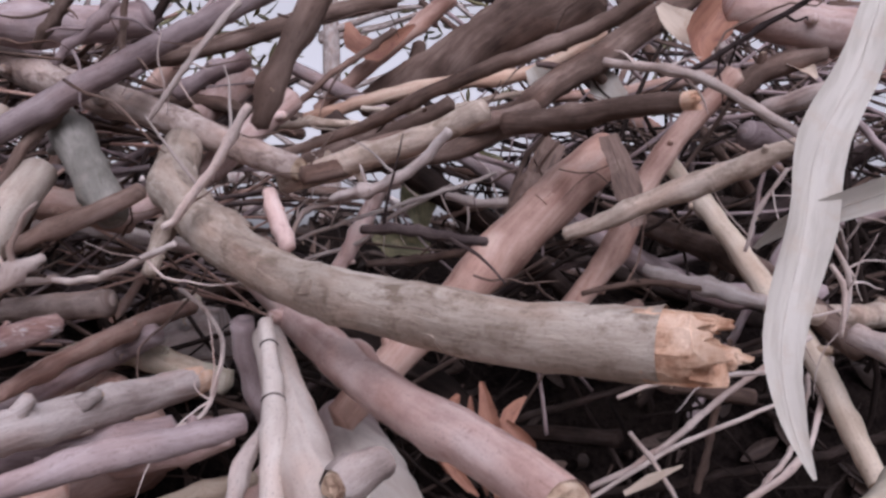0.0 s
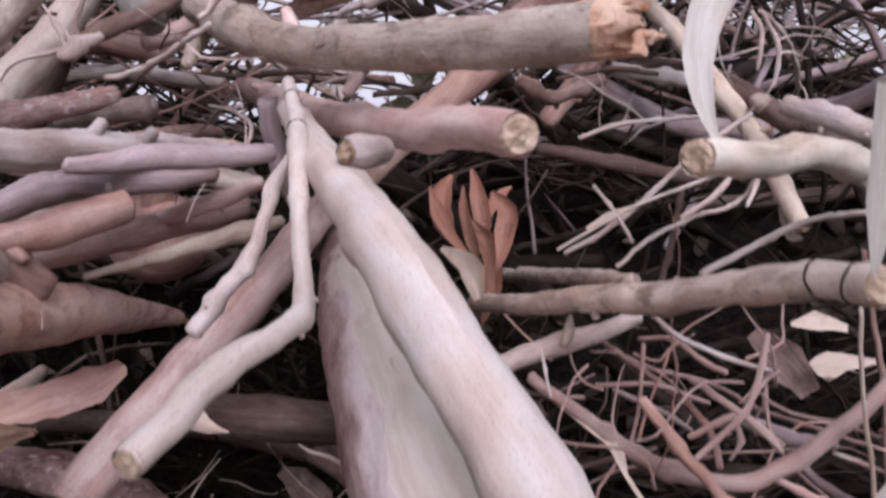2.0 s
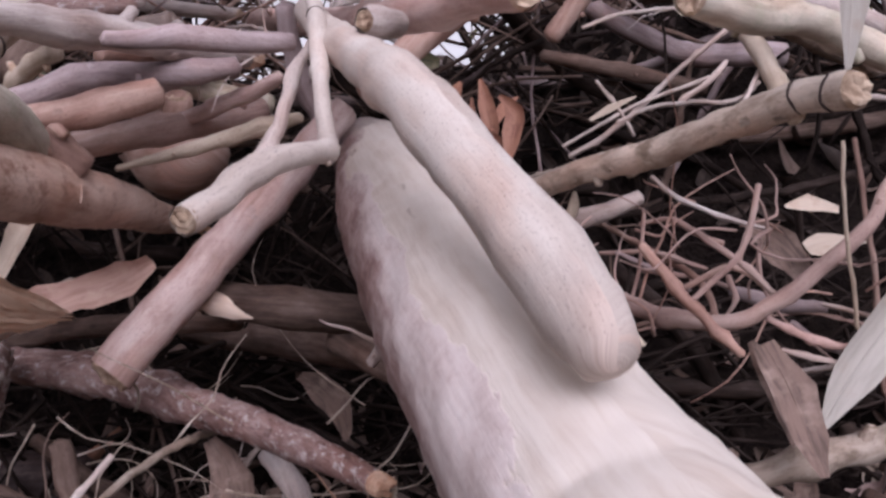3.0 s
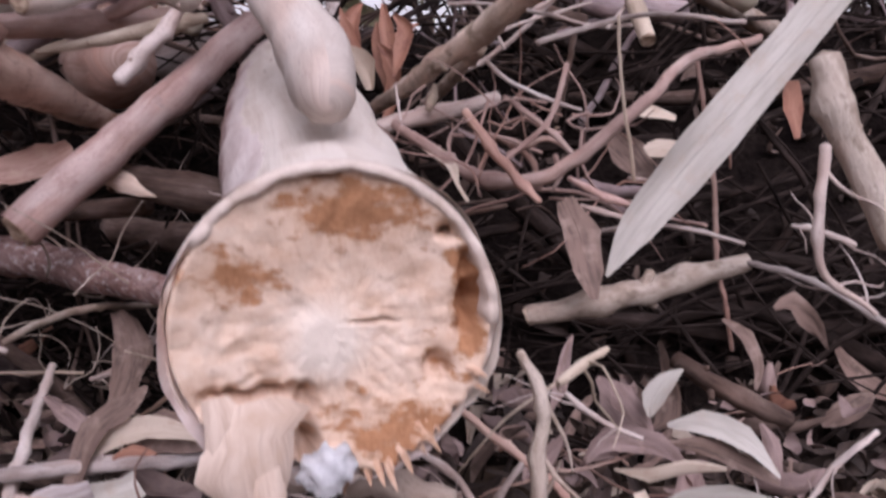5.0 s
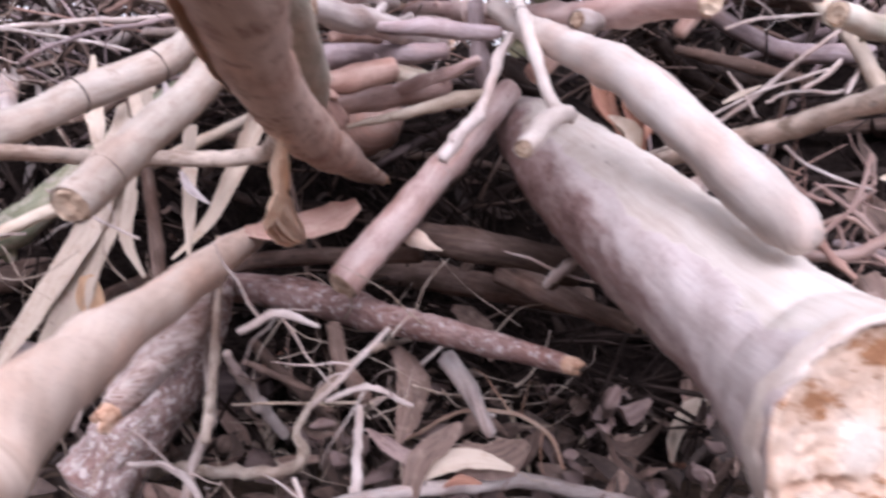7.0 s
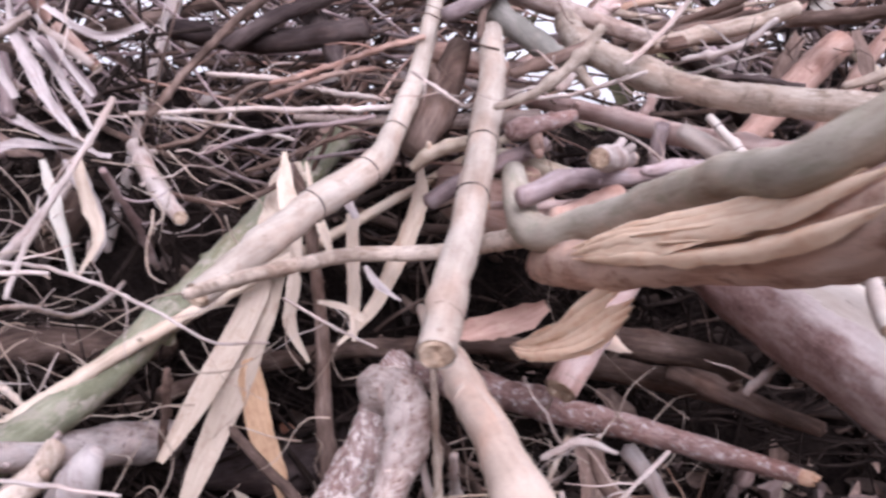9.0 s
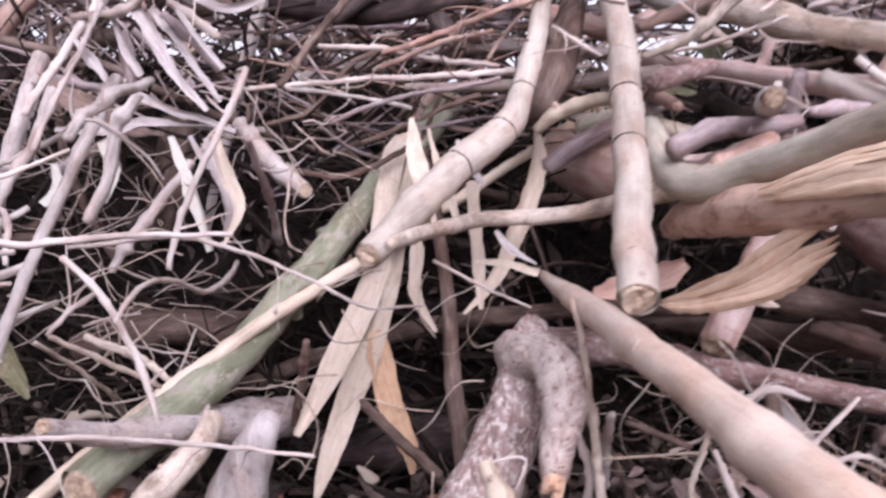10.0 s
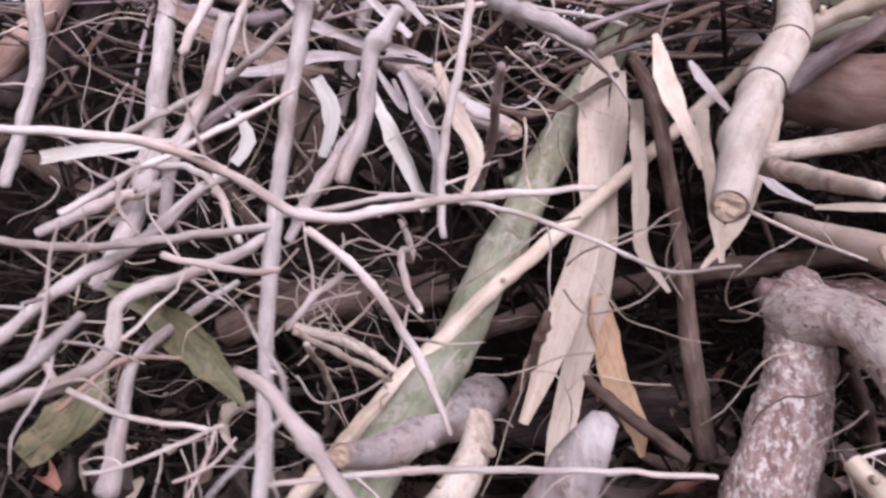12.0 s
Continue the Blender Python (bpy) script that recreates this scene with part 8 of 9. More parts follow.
blade("bark_strip", LEAF_TAN, [(0.2549, 0.4224, 0.3835), (0.2664, 0.4228, 0.3872), (0.2971, 0.4234, 0.3889)], [0.0115, 0.0191, 0.0031], "tan strip of dry bark hanging in the brush", "bark strip", (0.01, -1.00, 0.32))
blade("bark_strip", LEAF_TAN, [(0.0773, 0.3395, 0.3797), (0.0918, 0.3271, 0.373), (0.0998, 0.3171, 0.3641), (0.1028, 0.3083, 0.3542), (0.1098, 0.2972, 0.3432)], [0.0032, 0.0088, 0.0074, 0.0024, 0.0024], "tan strip of dry bark hanging in the brush", "bark strip", (0.01, -1.00, 0.32))
blade("leaf", LEAF_BROWN, [(0.12, 0.56, 0.7029), (0.1312, 0.5549, 0.6694), (0.1401, 0.55, 0.6366)], [0.0181, 0.0212, 0.0122], "curled brown dead leaf in the brush", "leaf", (-0.00, -1.00, 0.25))
blade("leaf", LEAF_BROWN, [(0.0947, 0.64, 0.71), (0.0723, 0.629, 0.6714), (0.0552, 0.62, 0.6387)], [0.0189, 0.0287, 0.0183], "curled brown dead leaf in the brush", "leaf", (-0.00, -1.00, 0.25))
blade("leaf", LEAF_GREEN, [(-0.0508, 1, 0.7165), (-0.0324, 1, 0.6833), (-0.0265, 1, 0.6465)], [0.0118, 0.0515, 0.0147], "broad dull green leaf under the twigs", "leaf", (-0.00, -1.00, 0.25))
blade("leaf", LEAF_GREEN, [(0.0433, 1.05, 0.7522), (0.0665, 1.05, 0.729), (0.0897, 1.05, 0.7058)], [0.0155, 0.0464, 0.0155], "broad dull green leaf under the twigs", "leaf", (-0.00, -1.00, 0.25))
blade("leaf", LEAF_GREEN, [(-0.1004, 1.1, 0.637), (-0.068, 1.1, 0.6289), (-0.0194, 1.1, 0.6208)], [0.013, 0.0486, 0.0162], "broad dull green leaf under the twigs", "leaf", (-0.00, -1.00, 0.25))
blade("leaf", LEAF_BROWN, [(-0.1967, 0.4704, 0.2334), (-0.177, 0.4573, 0.2035), (-0.1812, 0.4403, 0.1637), (-0.1897, 0.4311, 0.1444)], [0.011, 0.0327, 0.0214, 0.0053], "curled brown dead leaf in the brush", "leaf", (0.04, -0.99, 0.35))
blade("leaf", LEAF_MAUVE, [(0.194, 0.2723, 0.2355), (0.2055, 0.2711, 0.2231), (0.221, 0.2689, 0.2017)], [0.0044, 0.0221, 0.0147], "crumpled mauve-brown dead leaf in the litter", "leaf", (0.01, -0.99, 0.35))
blade("leaf", LEAF_MAUVE, [(0.1804, 0.2279, 0.1967), (0.1934, 0.2294, 0.2107), (0.2206, 0.2294, 0.2083), (0.238, 0.2282, 0.1954)], [0.0041, 0.0169, 0.0136, 0.0034], "crumpled mauve-brown dead leaf in the litter", "leaf", (0.01, -0.99, 0.35))
blade("leaf", LEAF_BROWN, [(-0.1408, 0.363, 0.1638), (-0.1185, 0.3627, 0.1602), (-0.0834, 0.3636, 0.1659), (-0.0662, 0.3651, 0.1797)], [0.0088, 0.0309, 0.0353, 0.0088], "curled brown dead leaf in the brush", "leaf", (0.01, -0.99, 0.35))
blade("bark_strip", LEAF_TAN, [(-0.1623, 0.3409, 0.1468), (-0.1373, 0.343, 0.1647), (-0.1075, 0.3437, 0.17), (-0.0774, 0.3432, 0.1626)], [0.0043, 0.0171, 0.0171, 0.0043], "tan strip of dry bark hanging in the brush", "bark strip", (0.01, -0.99, 0.35))
blade("bark_strip", LEAF_GREY, [(-0.0512, 0.1802, 0.1412), (-0.027, 0.1818, 0.1544), (-0.0019, 0.1811, 0.146)], [0.0124, 0.0278, 0.0186], "pale grey curled strip of dry bark", "bark strip", (0.01, -0.99, 0.35), wave=0.5)
blade("leaf", LEAF_RUST, [(0.3131, 0.293, 0.4248), (0.313, 0.2911, 0.4065), (0.3166, 0.2892, 0.3883)], [0.0074, 0.014, 0.0044], "curled rust-red dead leaf caught in the brush", "leaf", (0.01, -0.99, 0.35))
blade("leaf", LEAF_MAUVE, [(0.2354, 0.2066, 0.1817), (0.2455, 0.1878, 0.1725), (0.2542, 0.164, 0.1575)], [0.0097, 0.0187, 0.0118], "crumpled mauve-brown dead leaf in the litter", "leaf", (0.01, -0.99, 0.35), wave=0.5)
blade("leaf", LEAF_BROWN, [(0.317, 0.2258, 0.1679), (0.3196, 0.2151, 0.1547), (0.3017, 0.2029, 0.1421)], [0.0068, 0.0199, 0.013], "curled brown dead leaf in the brush", "leaf", (0.01, -0.99, 0.35))
blade("bark_strip", LEAF_TAN, [(0.104, 0.44, 0.4794), (0.1186, 0.44, 0.4875), (0.1374, 0.44, 0.4959)], [0.0026, 0.0065, 0.0013], "tan strip of dry bark hanging in the brush", "bark strip", (-0.00, -1.00, 0.25))
blade("leaf", LEAF_BROWN, [(0.1708, 0.2838, 0.3464), (0.1785, 0.2655, 0.3247), (0.1811, 0.2493, 0.3042), (0.1837, 0.2377, 0.2896)], [0.011, 0.0221, 0.018, 0.0054], "curled brown dead leaf in the brush", "leaf", (0.01, -0.99, 0.35))
blade("leaf", LEAF_RUST, [(-0.0069, 0.5083, 0.5106), (-0.0005, 0.5069, 0.4907), (0.0104, 0.5056, 0.4708), (0.0236, 0.5048, 0.4575)], [0.0018, 0.0115, 0.0097, 0.0018], "curled rust-red dead leaf caught in the brush", "leaf", (0.01, -1.00, 0.32))
blade("leaf", LEAF_RUST, [(0.0617, 0.5693, 0.5106), (0.0487, 0.5553, 0.5011), (0.0384, 0.5381, 0.485), (0.031, 0.5262, 0.474)], [0.0019, 0.0114, 0.0093, 0.0018], "curled rust-red dead leaf caught in the brush", "leaf", (0.01, -1.00, 0.32))
blade("leaf", LEAF_RUST, [(0.0204, 0.5688, 0.5109), (0.0211, 0.5599, 0.4869), (0.0284, 0.551, 0.4633), (0.0314, 0.5441, 0.4448)], [0.0019, 0.0106, 0.0114, 0.0019], "curled rust-red dead leaf caught in the brush", "leaf", (0.01, -1.00, 0.32))
blade("leaf", LEAF_MAUVE, [(0.1791, 0.2373, 0.1904), (0.1926, 0.2383, 0.1995), (0.2095, 0.2394, 0.2087), (0.2234, 0.2396, 0.2092)], [0.0028, 0.0132, 0.0118, 0.0021], "crumpled mauve-brown dead leaf in the litter", "leaf", (0.01, -0.99, 0.35), wave=0.4, ragged=1.5)
blade("leaf", LEAF_MAUVE, [(0.1968, 0.2526, 0.2392), (0.2042, 0.2488, 0.2306), (0.2135, 0.2447, 0.2218), (0.2217, 0.2395, 0.2092)], [0.0028, 0.0148, 0.0126, 0.0021], "crumpled mauve-brown dead leaf in the litter", "leaf", (0.01, -0.99, 0.35), wave=0.4, ragged=1.5)
blade("bark_strip", LEAF_TAN, [(0.195, 0.2179, 0.1967), (0.215, 0.2178, 0.1942), (0.2348, 0.2184, 0.1982), (0.258, 0.2185, 0.1983)], [0.002, 0.0086, 0.0099, 0.0027], "tan strip of dry bark hanging in the brush", "bark strip", (0.01, -0.99, 0.35), wave=0.4, ragged=1.5)
blade("leaf", LEAF_BROWN, [(0.2274, 0.2295, 0.2085), (0.2467, 0.2266, 0.2083), (0.2723, 0.2215, 0.1987), (0.2881, 0.2179, 0.1901)], [0.002, 0.0108, 0.0093, 0.002], "curled brown dead leaf in the brush", "leaf", (0.01, -0.99, 0.35), wave=0.4, ragged=1.5)
blade("leaf", LEAF_RUST, [(0.2969, 0.2249, 0.1604), (0.3065, 0.2227, 0.1634), (0.3161, 0.2179, 0.1534), (0.323, 0.2131, 0.1419)], [0.0027, 0.0115, 0.0087, 0.002], "curled rust-red dead leaf caught in the brush", "leaf", (0.01, -0.99, 0.35), wave=0.4, ragged=1.5)
blade("leaf", LEAF_MAUVE, [(0.2847, 0.2409, 0.2183), (0.2895, 0.2367, 0.209), (0.2918, 0.2315, 0.1965), (0.2932, 0.2277, 0.1872)], [0.0021, 0.0096, 0.0082, 0.002], "crumpled mauve-brown dead leaf in the litter", "leaf", (0.01, -0.99, 0.35), wave=0.4, ragged=1.5)
blade("leaf", LEAF_BROWN, [(-0.1467, 0.5811, 0.2557), (-0.1235, 0.5749, 0.2446), (-0.1033, 0.5648, 0.2182), (-0.0996, 0.5583, 0.2005)], [0.0091, 0.0322, 0.0229, 0.0051], "curled brown dead leaf in the brush", "leaf", (0.07, -0.99, 0.36), wave=0.4, ragged=1.5)
blade("leaf", LEAF_MAUVE, [(-0.2083, 0.3675, 0.1844), (-0.1905, 0.3641, 0.1725), (-0.1698, 0.3609, 0.1619), (-0.1485, 0.3598, 0.1675)], [0.003, 0.013, 0.0119, 0.003], "crumpled mauve-brown dead leaf in the litter", "leaf", (0.07, -0.99, 0.36), wave=0.4, ragged=1.5)
blade("leaf", LEAF_RUST, [(-0.1349, 0.319, 0.1549), (-0.1216, 0.3206, 0.1607), (-0.1044, 0.3216, 0.1584)], [0.0028, 0.0102, 0.0023], "curled rust-red dead leaf caught in the brush", "leaf", (0.07, -0.99, 0.36), wave=0.4, ragged=1.5)
blade("leaf", LEAF_MAUVE, [(0.1606, 0.2403, 0.2208), (0.1658, 0.2449, 0.2342), (0.1711, 0.2516, 0.2545), (0.1746, 0.2551, 0.2648)], [0.0021, 0.0105, 0.0077, 0.0018], "crumpled mauve-brown dead leaf in the litter", "leaf", (0.01, -0.99, 0.35), wave=0.4, ragged=1.5)
blade("leaf", LEAF_BROWN, [(0.1712, 0.3036, 0.3435), (0.1801, 0.2941, 0.3248), (0.1851, 0.2854, 0.3064), (0.1854, 0.278, 0.2902)], [0.0038, 0.0166, 0.0127, 0.0022], "curled brown dead leaf in the brush", "leaf", (0.01, -0.99, 0.35), wave=0.4, ragged=1.5)
blade("leaf", LEAF_MAUVE, [(0.1468, 0.2268, 0.1888), (0.155, 0.2276, 0.1958), (0.1631, 0.2288, 0.2062), (0.1696, 0.2295, 0.2132)], [0.002, 0.0102, 0.0081, 0.002], "crumpled mauve-brown dead leaf in the litter", "leaf", (0.01, -0.99, 0.35), wave=0.4, ragged=1.5)
blade("leaf", LEAF_BROWN, [(0.3549, 0.3969, 0.2627), (0.3685, 0.3976, 0.2678), (0.3874, 0.3959, 0.2503), (0.3972, 0.394, 0.2324)], [0.0037, 0.0164, 0.0137, 0.0027], "curled brown dead leaf in the brush", "leaf", (0.01, -0.99, 0.35), wave=0.4, ragged=1.5)
blade("leaf", LEAF_BROWN, [(0.3215, 0.4155, 0.25), (0.3381, 0.4072, 0.2375), (0.3452, 0.3974, 0.2159), (0.3413, 0.3901, 0.1986)], [0.0038, 0.0158, 0.0138, 0.0027], "curled brown dead leaf in the brush", "leaf", (0.01, -0.99, 0.35), wave=0.4, ragged=1.5)

# ---- ground and distance ----
def ground_sheet():
    m, n, l, b = material("forest_soil", 0.95)
    b.inputs["Specular IOR Level"].default_value = 0.05
    vec = n.new("ShaderNodeTexCoord").outputs["Object"]
    a, c = noise_node(n, l, vec, 3.0, 6.0, 0.65), noise_node(n, l, vec, 90.0, 5.0, 0.7)
    col = ramp(n, l, a, [(0.35, (0.05, 0.037, 0.03)), (0.65, (0.17, 0.127, 0.1))])
    col = mix(n, l, 0.6, col, ramp(n, l, c, [(0.35, (0.4, 0.35, 0.3)), (0.65, (1.2, 1.1, 1.0))]), "MULTIPLY")
    l.new(col, b.inputs["Base Color"])
    bump(n, l, b, c, 0.8, 0.01)
    xs = np.r_[-300, -80, -20, -6, np.linspace(-2.2, 1.6, 60), 6, 20, 80, 300]
    ys = np.r_[-300, -60, -15, -4, np.linspace(-1.0, 2.4, 56), 6, 20, 80, 300]
    verts = [(x, y, 0.03 * noise.noise((x * 4, y * 4, 0)) + 0.012 * noise.noise((x * 19, y * 19, 1))) for y in ys for x in xs]
    w = len(xs)
    faces = [(j * w + i, j * w + i + 1, (j + 1) * w + i + 1, (j + 1) * w + i) for j in range(len(ys) - 1) for i in range(w - 1)]
    return tagged(mesh_object("ground", verts, faces, None, [m]), "dark brown woodland soil under leaf litter", "ground", kind="structure")


ground_sheet()


def light_block():
    """Added, mostly unseen wall against low sky light: low behind the pile, tall at the sides and behind."""
    m, n, l, b = material("light_block_dark", 0.9)
    b.inputs["Specular IOR Level"].default_value = 0.05
    vec = n.new("ShaderNodeTexCoord").outputs["Object"]
    a = noise_node(n, l, vec, 9.0, 6.0, 0.7)
    l.new(ramp(n, l, a, [(0.4, (0.012, 0.016, 0.01)), (0.6, (0.05, 0.06, 0.035))]), b.inputs["Base Color"])
    bump(n, l, b, a, 1.0, 0.1)
    verts, faces = [], []
    turns, rows = 120, 14
    for j in range(rows):
        for k in range(turns):
            a = 2 * math.pi * k / turns
            front = max(0.0, math.cos(a))  # the way behind the pile
            top = 1.6 - 0.8 * min(1.0, front * 1.6)
            z = -0.1 + top * j / (rows - 1)
            r = 3.9 + 2.4 * front + 0.9 * noise.noise((math.sin(a) * 5, math.cos(a) * 5, z * 1.5)) + 0.25 * (j / rows)
            z += 0.35 * noise.noise((math.sin(a) * 11, math.cos(a) * 11, 3)) * j / rows
            verts.append((-0.3 + r * math.sin(a), r * math.cos(a), z))
    for j in range(rows - 1):
        for k in range(turns):
            p, q = j * turns + k, j * turns + (k + 1) % turns
            faces.append((p, q, q + turns, p + turns))
    tagged(mesh_object("backdrop", verts, faces, None, [m]), "added dark wall that blocks low sky light round the pile", "undergrowth", kind="structure")


light_block()
rng = random.Random(11)


def joined(name, mat, makers, label, category):
    verts, faces, uvs = [], [], []
    for v, f, uv in makers:
        k = len(verts)
        verts += list(v)
        uvs += list(uv)
        faces += [tuple(i + k for i in q) for q in f]
    return tagged(mesh_object(name, verts, faces, uvs, [mat]), label, category, kind="stuff")


def loose_leaf(at, size, width, turn, rise, bend, roll, r):
    """A small lance-shaped curled leaf, two-sided, as raw data."""
    m = Matrix.Translation(at) @ Euler((roll, -rise, turn)).to_matrix().to_4x4()
    verts, uvs, faces = [], [], []
    steps = 7
    for side in (1, -1):
        for i in range(steps):
            u = i / (steps - 1)
            w = width * math.sin(math.pi * min(1, u * 0.92 + 0.04)) ** 0.8
            z = bend * size * (u - 0.5) ** 2 * 2
            for k in (-1, -0.5, 0, 0.5, 1):
                verts.append(m @ Vector(((u - 0.5) * size, k * w / 2, z + (0.35 + 0.3 * math.sin(at[0] * 91)) * w * k * k + 0.12 * w * math.sin(u * 9 + at[1] * 70) * k + side * (0.0003 if abs(k) < 1 else 0))))
                uvs.append((k * w / 2, u * size))
    for i in range(steps - 1):
        for k in range(4):
            a = i * 5 + k
            faces.append((a, a + 1, a + 6, a + 5))
            a += steps * 5
            faces.append((a, a + 5, a + 6, a + 1))
    return verts, faces, uvs


def litter(count, mat, label, zmax, r, xs=(-1.5, 0.9), ys=(0.0, 1.3), big=1.0):
    made = []
    for _ in range(count):
        x, y = r.uniform(*xs), r.uniform(*ys)
        z = r.uniform(0.0, zmax) * min(1, max(0.25, y / 0.5))
        made.append(loose_leaf((x, y, z + 0.015), r.choice((0.025, 0.035, 0.05, 0.07, 0.1)) * big * r.uniform(0.7, 1.3), r.uniform(0.01, 0.03), r.uniform(0, 6.3), r.uniform(-0.9, 0.9), r.uniform(-0.9, 1.2), r.uniform(-1.2, 1.2), r))
    return joined("leaf_litter", mat, made, label, "leaves")


litter(1100, LEAF_BROWN, "curled brown dead leaves lying on the soil", 0.12, rng, (-0.45, 0.9))
litter(1500, LEAF_DARK, "dark dead leaves and scraps on the soil", 0.08, rng)
litter(120, LEAF_TAN, "dry tan leaves scattered over the leaf litter", 0.13, rng)
litter(260, LEAF_MAUVE, "small crumpled mauve-brown leaves over the litter", 0.15, rng, (-0.35, 0.5), (0.1, 0.6), 0.55)
litter(900, LEAF_TAN, "dry tan leaves scattered round the pile", 0.01, rng, (-3.2, 2.6), (-2.2, 2.6))
litter(50, LEAF_RUST, "rust-red dead leaves scattered in the litter", 0.13, rng)


def crooked(start, way, span, rad, r, bend=0.35):
    """Raw data of a fine crooked root or twig."""
    d, p = Vector(way).normalized(), Vector(start)
    pts = [p.copy()]
    for _ in range(5):
        d = (d + Vector((r.gauss(0, bend), r.gauss(0, bend * 0.6), r.gauss(0, bend)))).normalized()
        p = p + d * span / 5
        pts.append(p.copy())
    return tube_data(pts, [rad, rad * 0.9, rad * 0.8, rad * 0.7, rad * 0.55, rad * 0.3], 5, 0.012, 0.05, 0, r, 0.3)[:3]


def rootlets(count, xs, ys, zs, look_of, label, r, flat=0.5):
    for _ in range(count):
        at = (r.uniform(*xs), r.uniform(*ys), r.uniform(*zs))
        v, f, uv = crooked(at, (r.gauss(0, 1), r.gauss(0, 0.4), r.gauss(0, flat)), r.uniform(0.05, 0.16), r.uniform(0.0005, 0.0014), r)
        kind = "twig" if "twig" in label else "rootlet"
        tagged(mesh_object(kind, v, f, uv, [BARKS[look_of]]), label, kind, label)


rootlets(8, (0.05, 0.42), (0.4, 0.62), (0.3, 0.5), "brown", "fine crooked brown rootlet in a shaded hollow", rng)
rootlets(12, (0.06, 0.3), (0.33, 0.5), (0.33, 0.43), "red", "fine reddish crooked rootlet round a branch", rng)
rootlets(16, (0.08, 0.2), (0.29, 0.37), (0.345, 0.42), "rootpink", "fine pinkish crooked rootlet beside a bowed root", rng)
rootlets(95, (-1.05, -0.55), (0.42, 0.66), (0.14, 0.55), "tan", "fine tan rootlet tangled among the sticks", rng)
rootlets(70, (-0.5, -0.05), (0.35, 0.62), (0.06, 0.3), "tan", "fine tan rootlet over the leaf litter", rng)
rootlets(16, (-0.15, 0.45), (0.15, 0.5), (0.04, 0.2), "red", "thin reddish twig lying on the leaf litter", rng, 0.2)
rootlets(70, (-1.25, -0.62), (0.48, 0.72), (0.36, 0.75), "twig", "thin pale crooked twig in a dense tangle", rng, 0.8)
rootlets(60, (-0.5, 0.2), (0.5, 0.66), (0.55, 0.82), "brown", "fine brown twig caught high in the brush", rng)


woven = {}
for k in range(150):
    span, r0 = rng.uniform(0.14, 0.34), rng.uniform(0.0014, 0.0038)
    p = Vector((rng.uniform(-0.66, -0.27), rng.uniform(0.68, 0.98), rng.uniform(0.5, 0.84)))
    if k > 90:
        p = Vector((rng.uniform(-0.52, -0.2), rng.uniform(0.74, 0.92), rng.uniform(0.62, 0.84)))
        r0 *= 1.0 if k < 138 else 3.0
    a = rng.gauss(0.15, 0.45)
    d = Vector((math.cos(a), rng.gauss(0, 0.15), math.sin(a)))
    bend = Vector((0, 0, rng.gauss(0, 0.012)))
    what = rng.choice(("brown", "brown", "dark", "purple", "red"))
    woven.setdefault(what, []).append(tube_data([p - d * span / 2, p + bend, p + d * span / 2], [r0, r0 * 0.85, r0 * 0.6], 8, 0.012, 0.08, 2, rng, 0.8)[:3])
for what in sorted(woven):
    joined("brushwood", BARKS[what], woven[what], {"brown": "dark brown", "dark": "blackish", "purple": "mauve-grey", "red": "reddish-brown"}[what] + " crooked twigs woven into the pile", "brushwood")


def heap_top(x, y):
    """How high the brush pile stands at a place."""
    h = 0.96 + 0.1 * math.sin(x * 5.1 + 1.0) + 0.06 * noise.noise((x * 3, y * 3, 4))
    h *= 1 - (0.34 + 0.38 * min(1, max(0, y - 0.7) * 3)) * math.exp(-(((x + 0.06 + 0.06 * y) / 0.22) ** 2))
    return h * min(1.0, 0.3 + (y - 0.3) * 1.1, (2.5 - y) / 0.9)


def fill_stick(r, rad, span, ymin, ymax, zlow=0.03):
    """A random stick lying in the depth of the pile: three to five places and their radii."""
    y = r.uniform(ymin, ymax)
    x = r.uniform(-1.8, 1.2)
    z = zlow + (heap_top(x, y) - zlow) * r.random() ** 0.6
    a = r.gauss(0, 0.72) + (math.pi if r.random() < 0.5 else 0)
    d = Vector((math.cos(a), r.gauss(0, 0.25), math.sin(a) * 0.8)).normalized()
    c = Vector((x, y, z))
    k = 5
    sag = Vector((r.gauss(0, 0.03), r.gauss(0, 0.02), r.gauss(0, 0.04)))
    pts = []
    for i in range(k):
        u = i / (k - 1) - 0.5
        p = c + d * span * u + sag * (1 - 4 * u * u) + Vector((r.gauss(0, 0.006), r.gauss(0, 0.006), r.gauss(0, 0.008)))
        p.z = max(0.02, p.z)
        p.y = max(ymin - 0.02, p.y)
        pts.append(p)
    return pts, [rad * (1 - 0.5 * i / (k - 1)) for i in range(k)]


WORDS = {"deep": "shade-darkened brown", "dark": "blackish", "brown": "dark brown", "grey": "weathered grey", "red": "reddish-brown", "purple": "mauve-grey", "tan": "tan-barked", "twig": "pale grey"}
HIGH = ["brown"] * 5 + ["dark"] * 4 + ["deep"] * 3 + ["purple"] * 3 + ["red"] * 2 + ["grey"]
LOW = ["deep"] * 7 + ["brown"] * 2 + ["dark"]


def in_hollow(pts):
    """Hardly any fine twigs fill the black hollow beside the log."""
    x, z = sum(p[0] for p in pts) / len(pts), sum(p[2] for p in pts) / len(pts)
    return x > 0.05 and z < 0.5


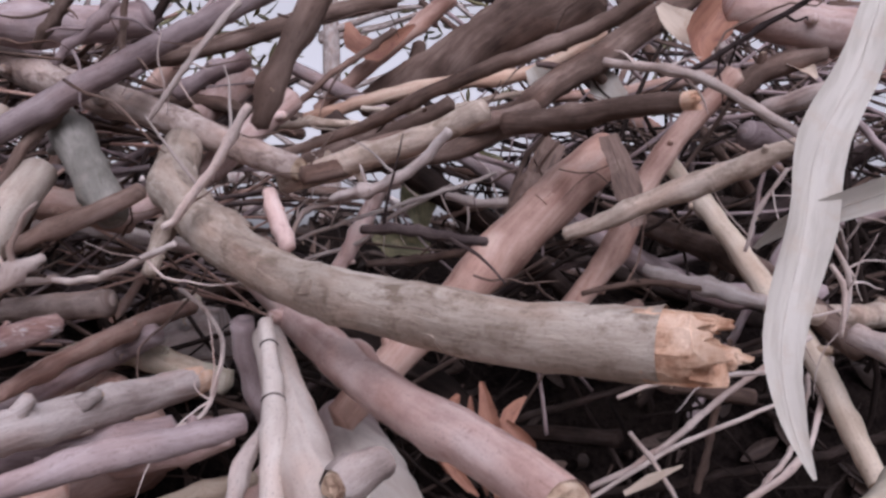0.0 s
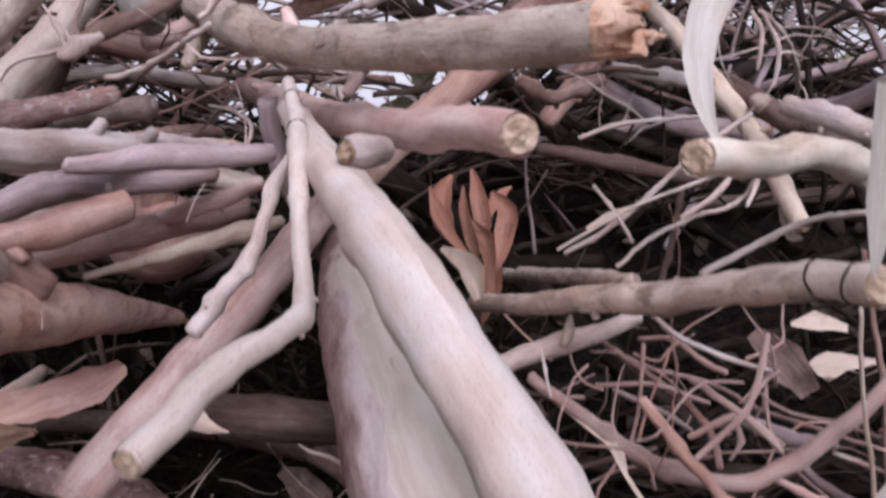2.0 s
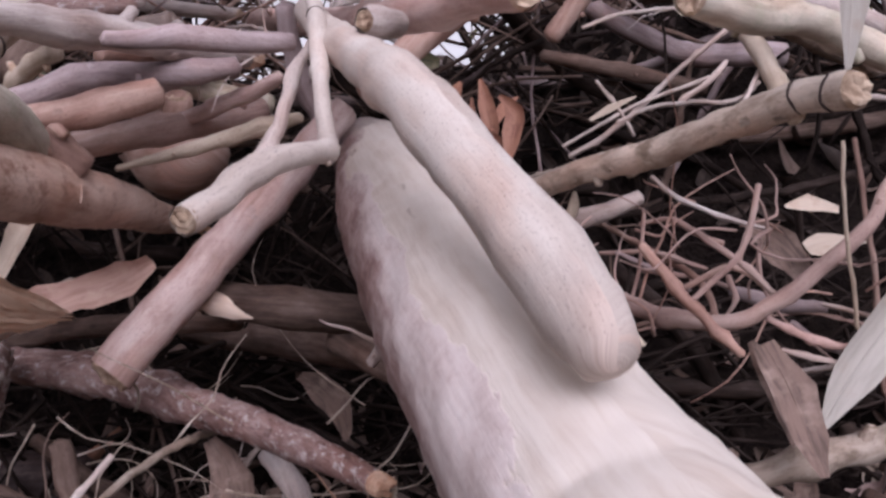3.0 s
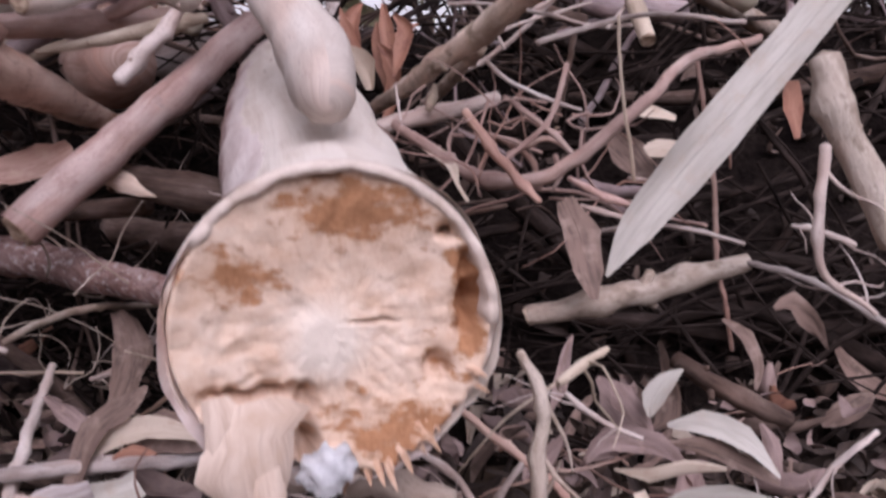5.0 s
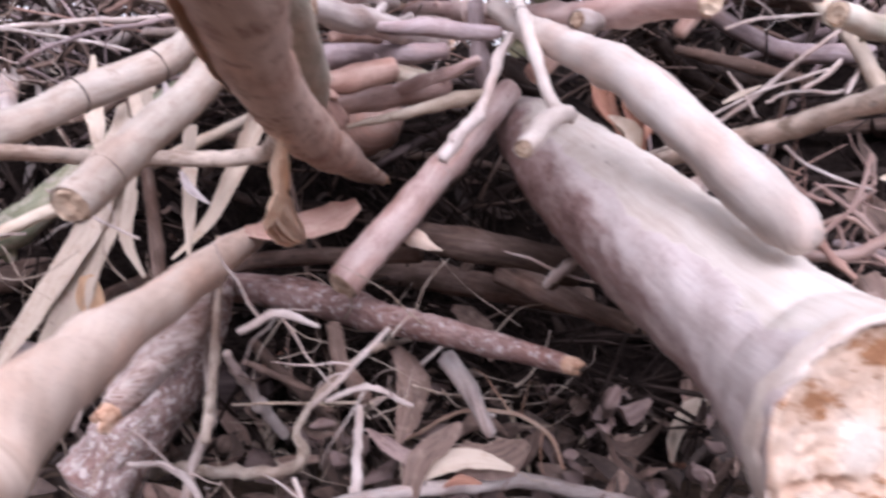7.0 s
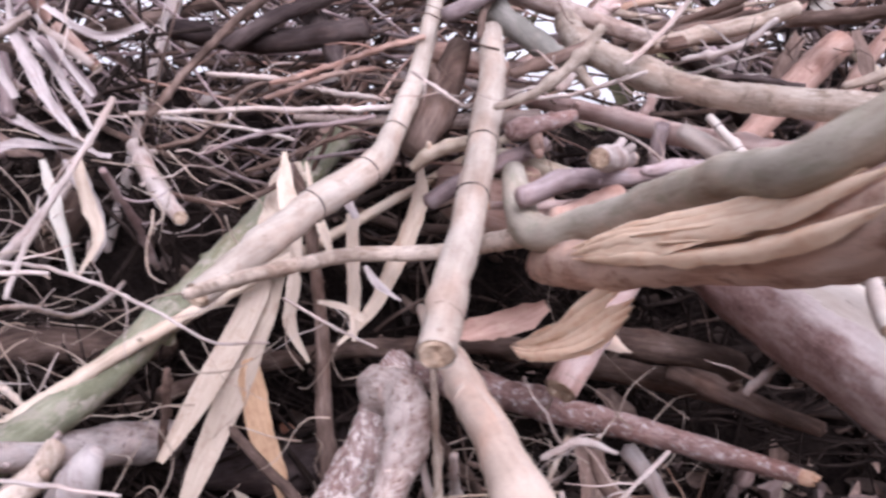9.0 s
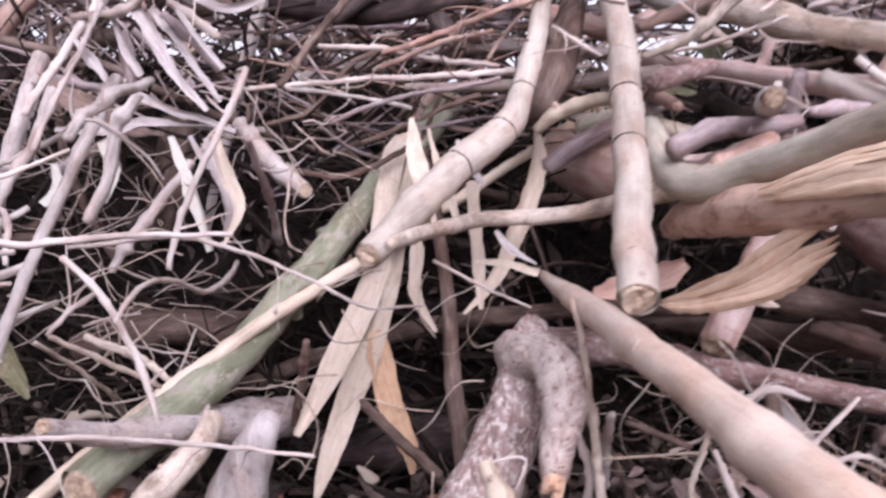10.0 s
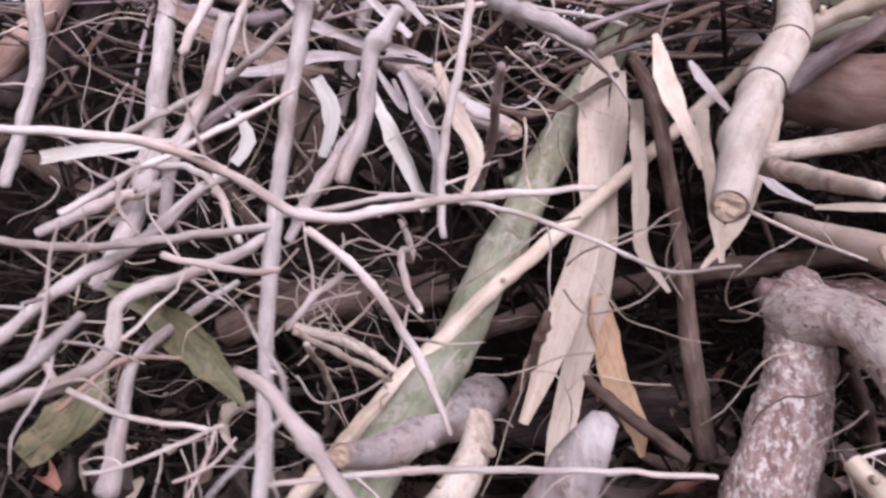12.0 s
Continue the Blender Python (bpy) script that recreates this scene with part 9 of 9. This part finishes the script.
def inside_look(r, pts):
    """High sticks get paler looks, low ones darker, as shade put into their bark colour."""
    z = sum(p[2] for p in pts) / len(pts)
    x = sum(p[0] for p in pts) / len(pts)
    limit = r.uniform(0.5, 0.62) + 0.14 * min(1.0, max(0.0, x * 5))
    # in the hollow all bark takes the near-black shade colour
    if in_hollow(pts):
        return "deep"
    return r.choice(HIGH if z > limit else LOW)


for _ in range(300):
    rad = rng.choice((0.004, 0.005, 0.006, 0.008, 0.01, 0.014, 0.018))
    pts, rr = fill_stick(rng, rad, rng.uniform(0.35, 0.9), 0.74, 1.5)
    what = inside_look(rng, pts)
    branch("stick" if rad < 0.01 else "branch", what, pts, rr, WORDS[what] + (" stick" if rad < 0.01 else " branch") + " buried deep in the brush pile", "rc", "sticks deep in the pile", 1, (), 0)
for _ in range(90):
    rad = rng.choice((0.006, 0.01, 0.014, 0.02))
    pts, rr = fill_stick(rng, rad, rng.uniform(0.5, 1.0), 1.45, 2.15)
    branch("branch", "grey", pts, rr, "weathered grey branch on the far side of the pile", "rc", "branches on the far side", 1, (), 0)
made = {}
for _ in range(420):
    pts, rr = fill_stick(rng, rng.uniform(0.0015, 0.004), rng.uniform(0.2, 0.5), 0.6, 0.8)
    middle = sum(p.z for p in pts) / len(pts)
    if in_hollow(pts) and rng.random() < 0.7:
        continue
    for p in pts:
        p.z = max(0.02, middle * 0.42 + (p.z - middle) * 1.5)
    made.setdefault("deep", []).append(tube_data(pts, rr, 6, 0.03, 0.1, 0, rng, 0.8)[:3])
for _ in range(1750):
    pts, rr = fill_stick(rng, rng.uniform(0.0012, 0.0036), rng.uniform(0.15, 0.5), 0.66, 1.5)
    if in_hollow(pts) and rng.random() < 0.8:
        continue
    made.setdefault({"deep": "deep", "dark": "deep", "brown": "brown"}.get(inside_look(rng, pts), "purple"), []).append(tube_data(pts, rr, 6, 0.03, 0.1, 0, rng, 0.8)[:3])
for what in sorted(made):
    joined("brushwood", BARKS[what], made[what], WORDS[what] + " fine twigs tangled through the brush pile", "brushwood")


def mound_height(x, y):
    rise = math.sin(math.pi * min(1, max(0, (y - 0.72) / 1.5))) ** 0.7 * max(0, 1 - ((x + 0.3) / 2.3) ** 4)
    high = 0.7 + 0.13 * min(1, max(0, x * 4)) + 0.06 * min(1, max(0, (-0.5 - x) * 3))
    return -0.05 + high * max(0, rise) + 0.07 * noise.noise((x * 3, y * 3, 1)) + 0.035 * noise.noise((x * 11, y * 11, 2))


def shade_mound():
    """An added near-black heap behind the sticks: stands in for shade, hides the sky."""
    m, n, l, b = material("shade_mound_dark", 0.95)
    b.inputs["Specular IOR Level"].default_value = 0.05
    vec = n.new("ShaderNodeTexCoord").outputs["Object"]
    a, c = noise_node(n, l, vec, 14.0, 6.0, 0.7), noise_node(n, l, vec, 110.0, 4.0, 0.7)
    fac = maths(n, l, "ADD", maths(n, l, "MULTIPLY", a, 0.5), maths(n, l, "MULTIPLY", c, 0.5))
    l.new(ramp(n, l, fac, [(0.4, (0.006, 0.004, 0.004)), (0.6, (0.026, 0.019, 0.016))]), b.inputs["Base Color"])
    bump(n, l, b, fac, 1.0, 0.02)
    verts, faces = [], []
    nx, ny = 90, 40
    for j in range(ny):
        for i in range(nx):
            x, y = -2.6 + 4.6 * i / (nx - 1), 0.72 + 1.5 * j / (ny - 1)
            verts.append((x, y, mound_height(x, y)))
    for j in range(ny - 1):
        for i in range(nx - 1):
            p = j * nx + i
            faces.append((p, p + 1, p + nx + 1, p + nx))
    tagged(mesh_object("mound", verts, faces, None, [m]), "added near-black mound standing in for shade inside the brush", "mound", kind="structure")


shade_mound()


def mound_litter(count, mat, label, r):
    """Dead leaves and scraps that lie over the mound."""
    made = []
    for _ in range(count):
        x, y = r.uniform(-1.7, 1.2), 0.72 + 0.7 * r.random() ** 1.3
        made.append(loose_leaf((x, y - 0.01, mound_height(x, y) + 0.01), r.uniform(0.02, 0.075), r.uniform(0.007, 0.024), r.uniform(0, 6.3), r.uniform(-0.9, 0.9), r.uniform(-0.9, 1.2), r.uniform(-0.4, 1.4), r))
    return joined("leaf_litter", mat, made, label, "leaves")


# leaves on the added mound, coloured near-black for the shade in there
mound_litter(1100, LEAF_DARK, "blackish dead leaves over the added mound, darkened for shade", rng)
mound_litter(260, LEAF_BROWN, "brown dead leaves lying inside the pile", rng)


def far_tree(x, y, h, r):
    root = new("tree")
    root.location = (x, y, 0)
    rad = r.uniform(0.08, 0.16)
    v, f, uv, _ = tube_data([(0, 0, -0.1), (r.uniform(-0.1, 0.1), 0, h * 0.4), (r.uniform(-0.3, 0.3), 0, h)], [rad, rad * 0.75, rad * 0.25], 10, 0.3, 0.05, 0, r)
    mesh_object("trunk", v, f, uv, [BARKS["grey"]], root)
    leaves = []
    for _ in range(14):
        a, z = r.uniform(0, 6.3), r.uniform(0.25, 0.95) * h
        tip = (math.cos(a) * r.uniform(0.6, 1.5), math.sin(a) * r.uniform(0.6, 1.5), z + r.uniform(0.1, 0.7))
        lv, lf, luv, _ = tube_data([(0, 0, z), (tip[0] * 0.5, tip[1] * 0.5, z + 0.2), tip], [rad * 0.35, rad * 0.22, rad * 0.08], 6, 0.2, 0.05, 0, r)
        mesh_object("limb", lv, lf, luv, [BARKS["grey"]], root)
        for _ in range(42):
            q = (tip[0] + r.gauss(0, 0.35), tip[1] + r.gauss(0, 0.35), tip[2] + r.gauss(0, 0.3))
            leaves.append(loose_leaf(q, r.uniform(0.12, 0.2), 0.035, r.uniform(0, 6.3), r.uniform(-1.2, 0.4), 0.2, r.uniform(-1, 1), r))
    crown = joined("crown", LEAF_GREEN, leaves, "", "")
    crown.parent = root
    return tagged(root, "slender grey-barked tree with drooping narrow green leaves", "tree", "trees behind the pile")


for x, y, h in ((-2.6, 4.2, 3.6), (-0.9, 5.6, 4.2), (1.6, 4.6, 3.4), (3.0, 6.5, 4.4), (-4.6, 6.2, 4.6)):
    far_tree(x, y, h, rng)
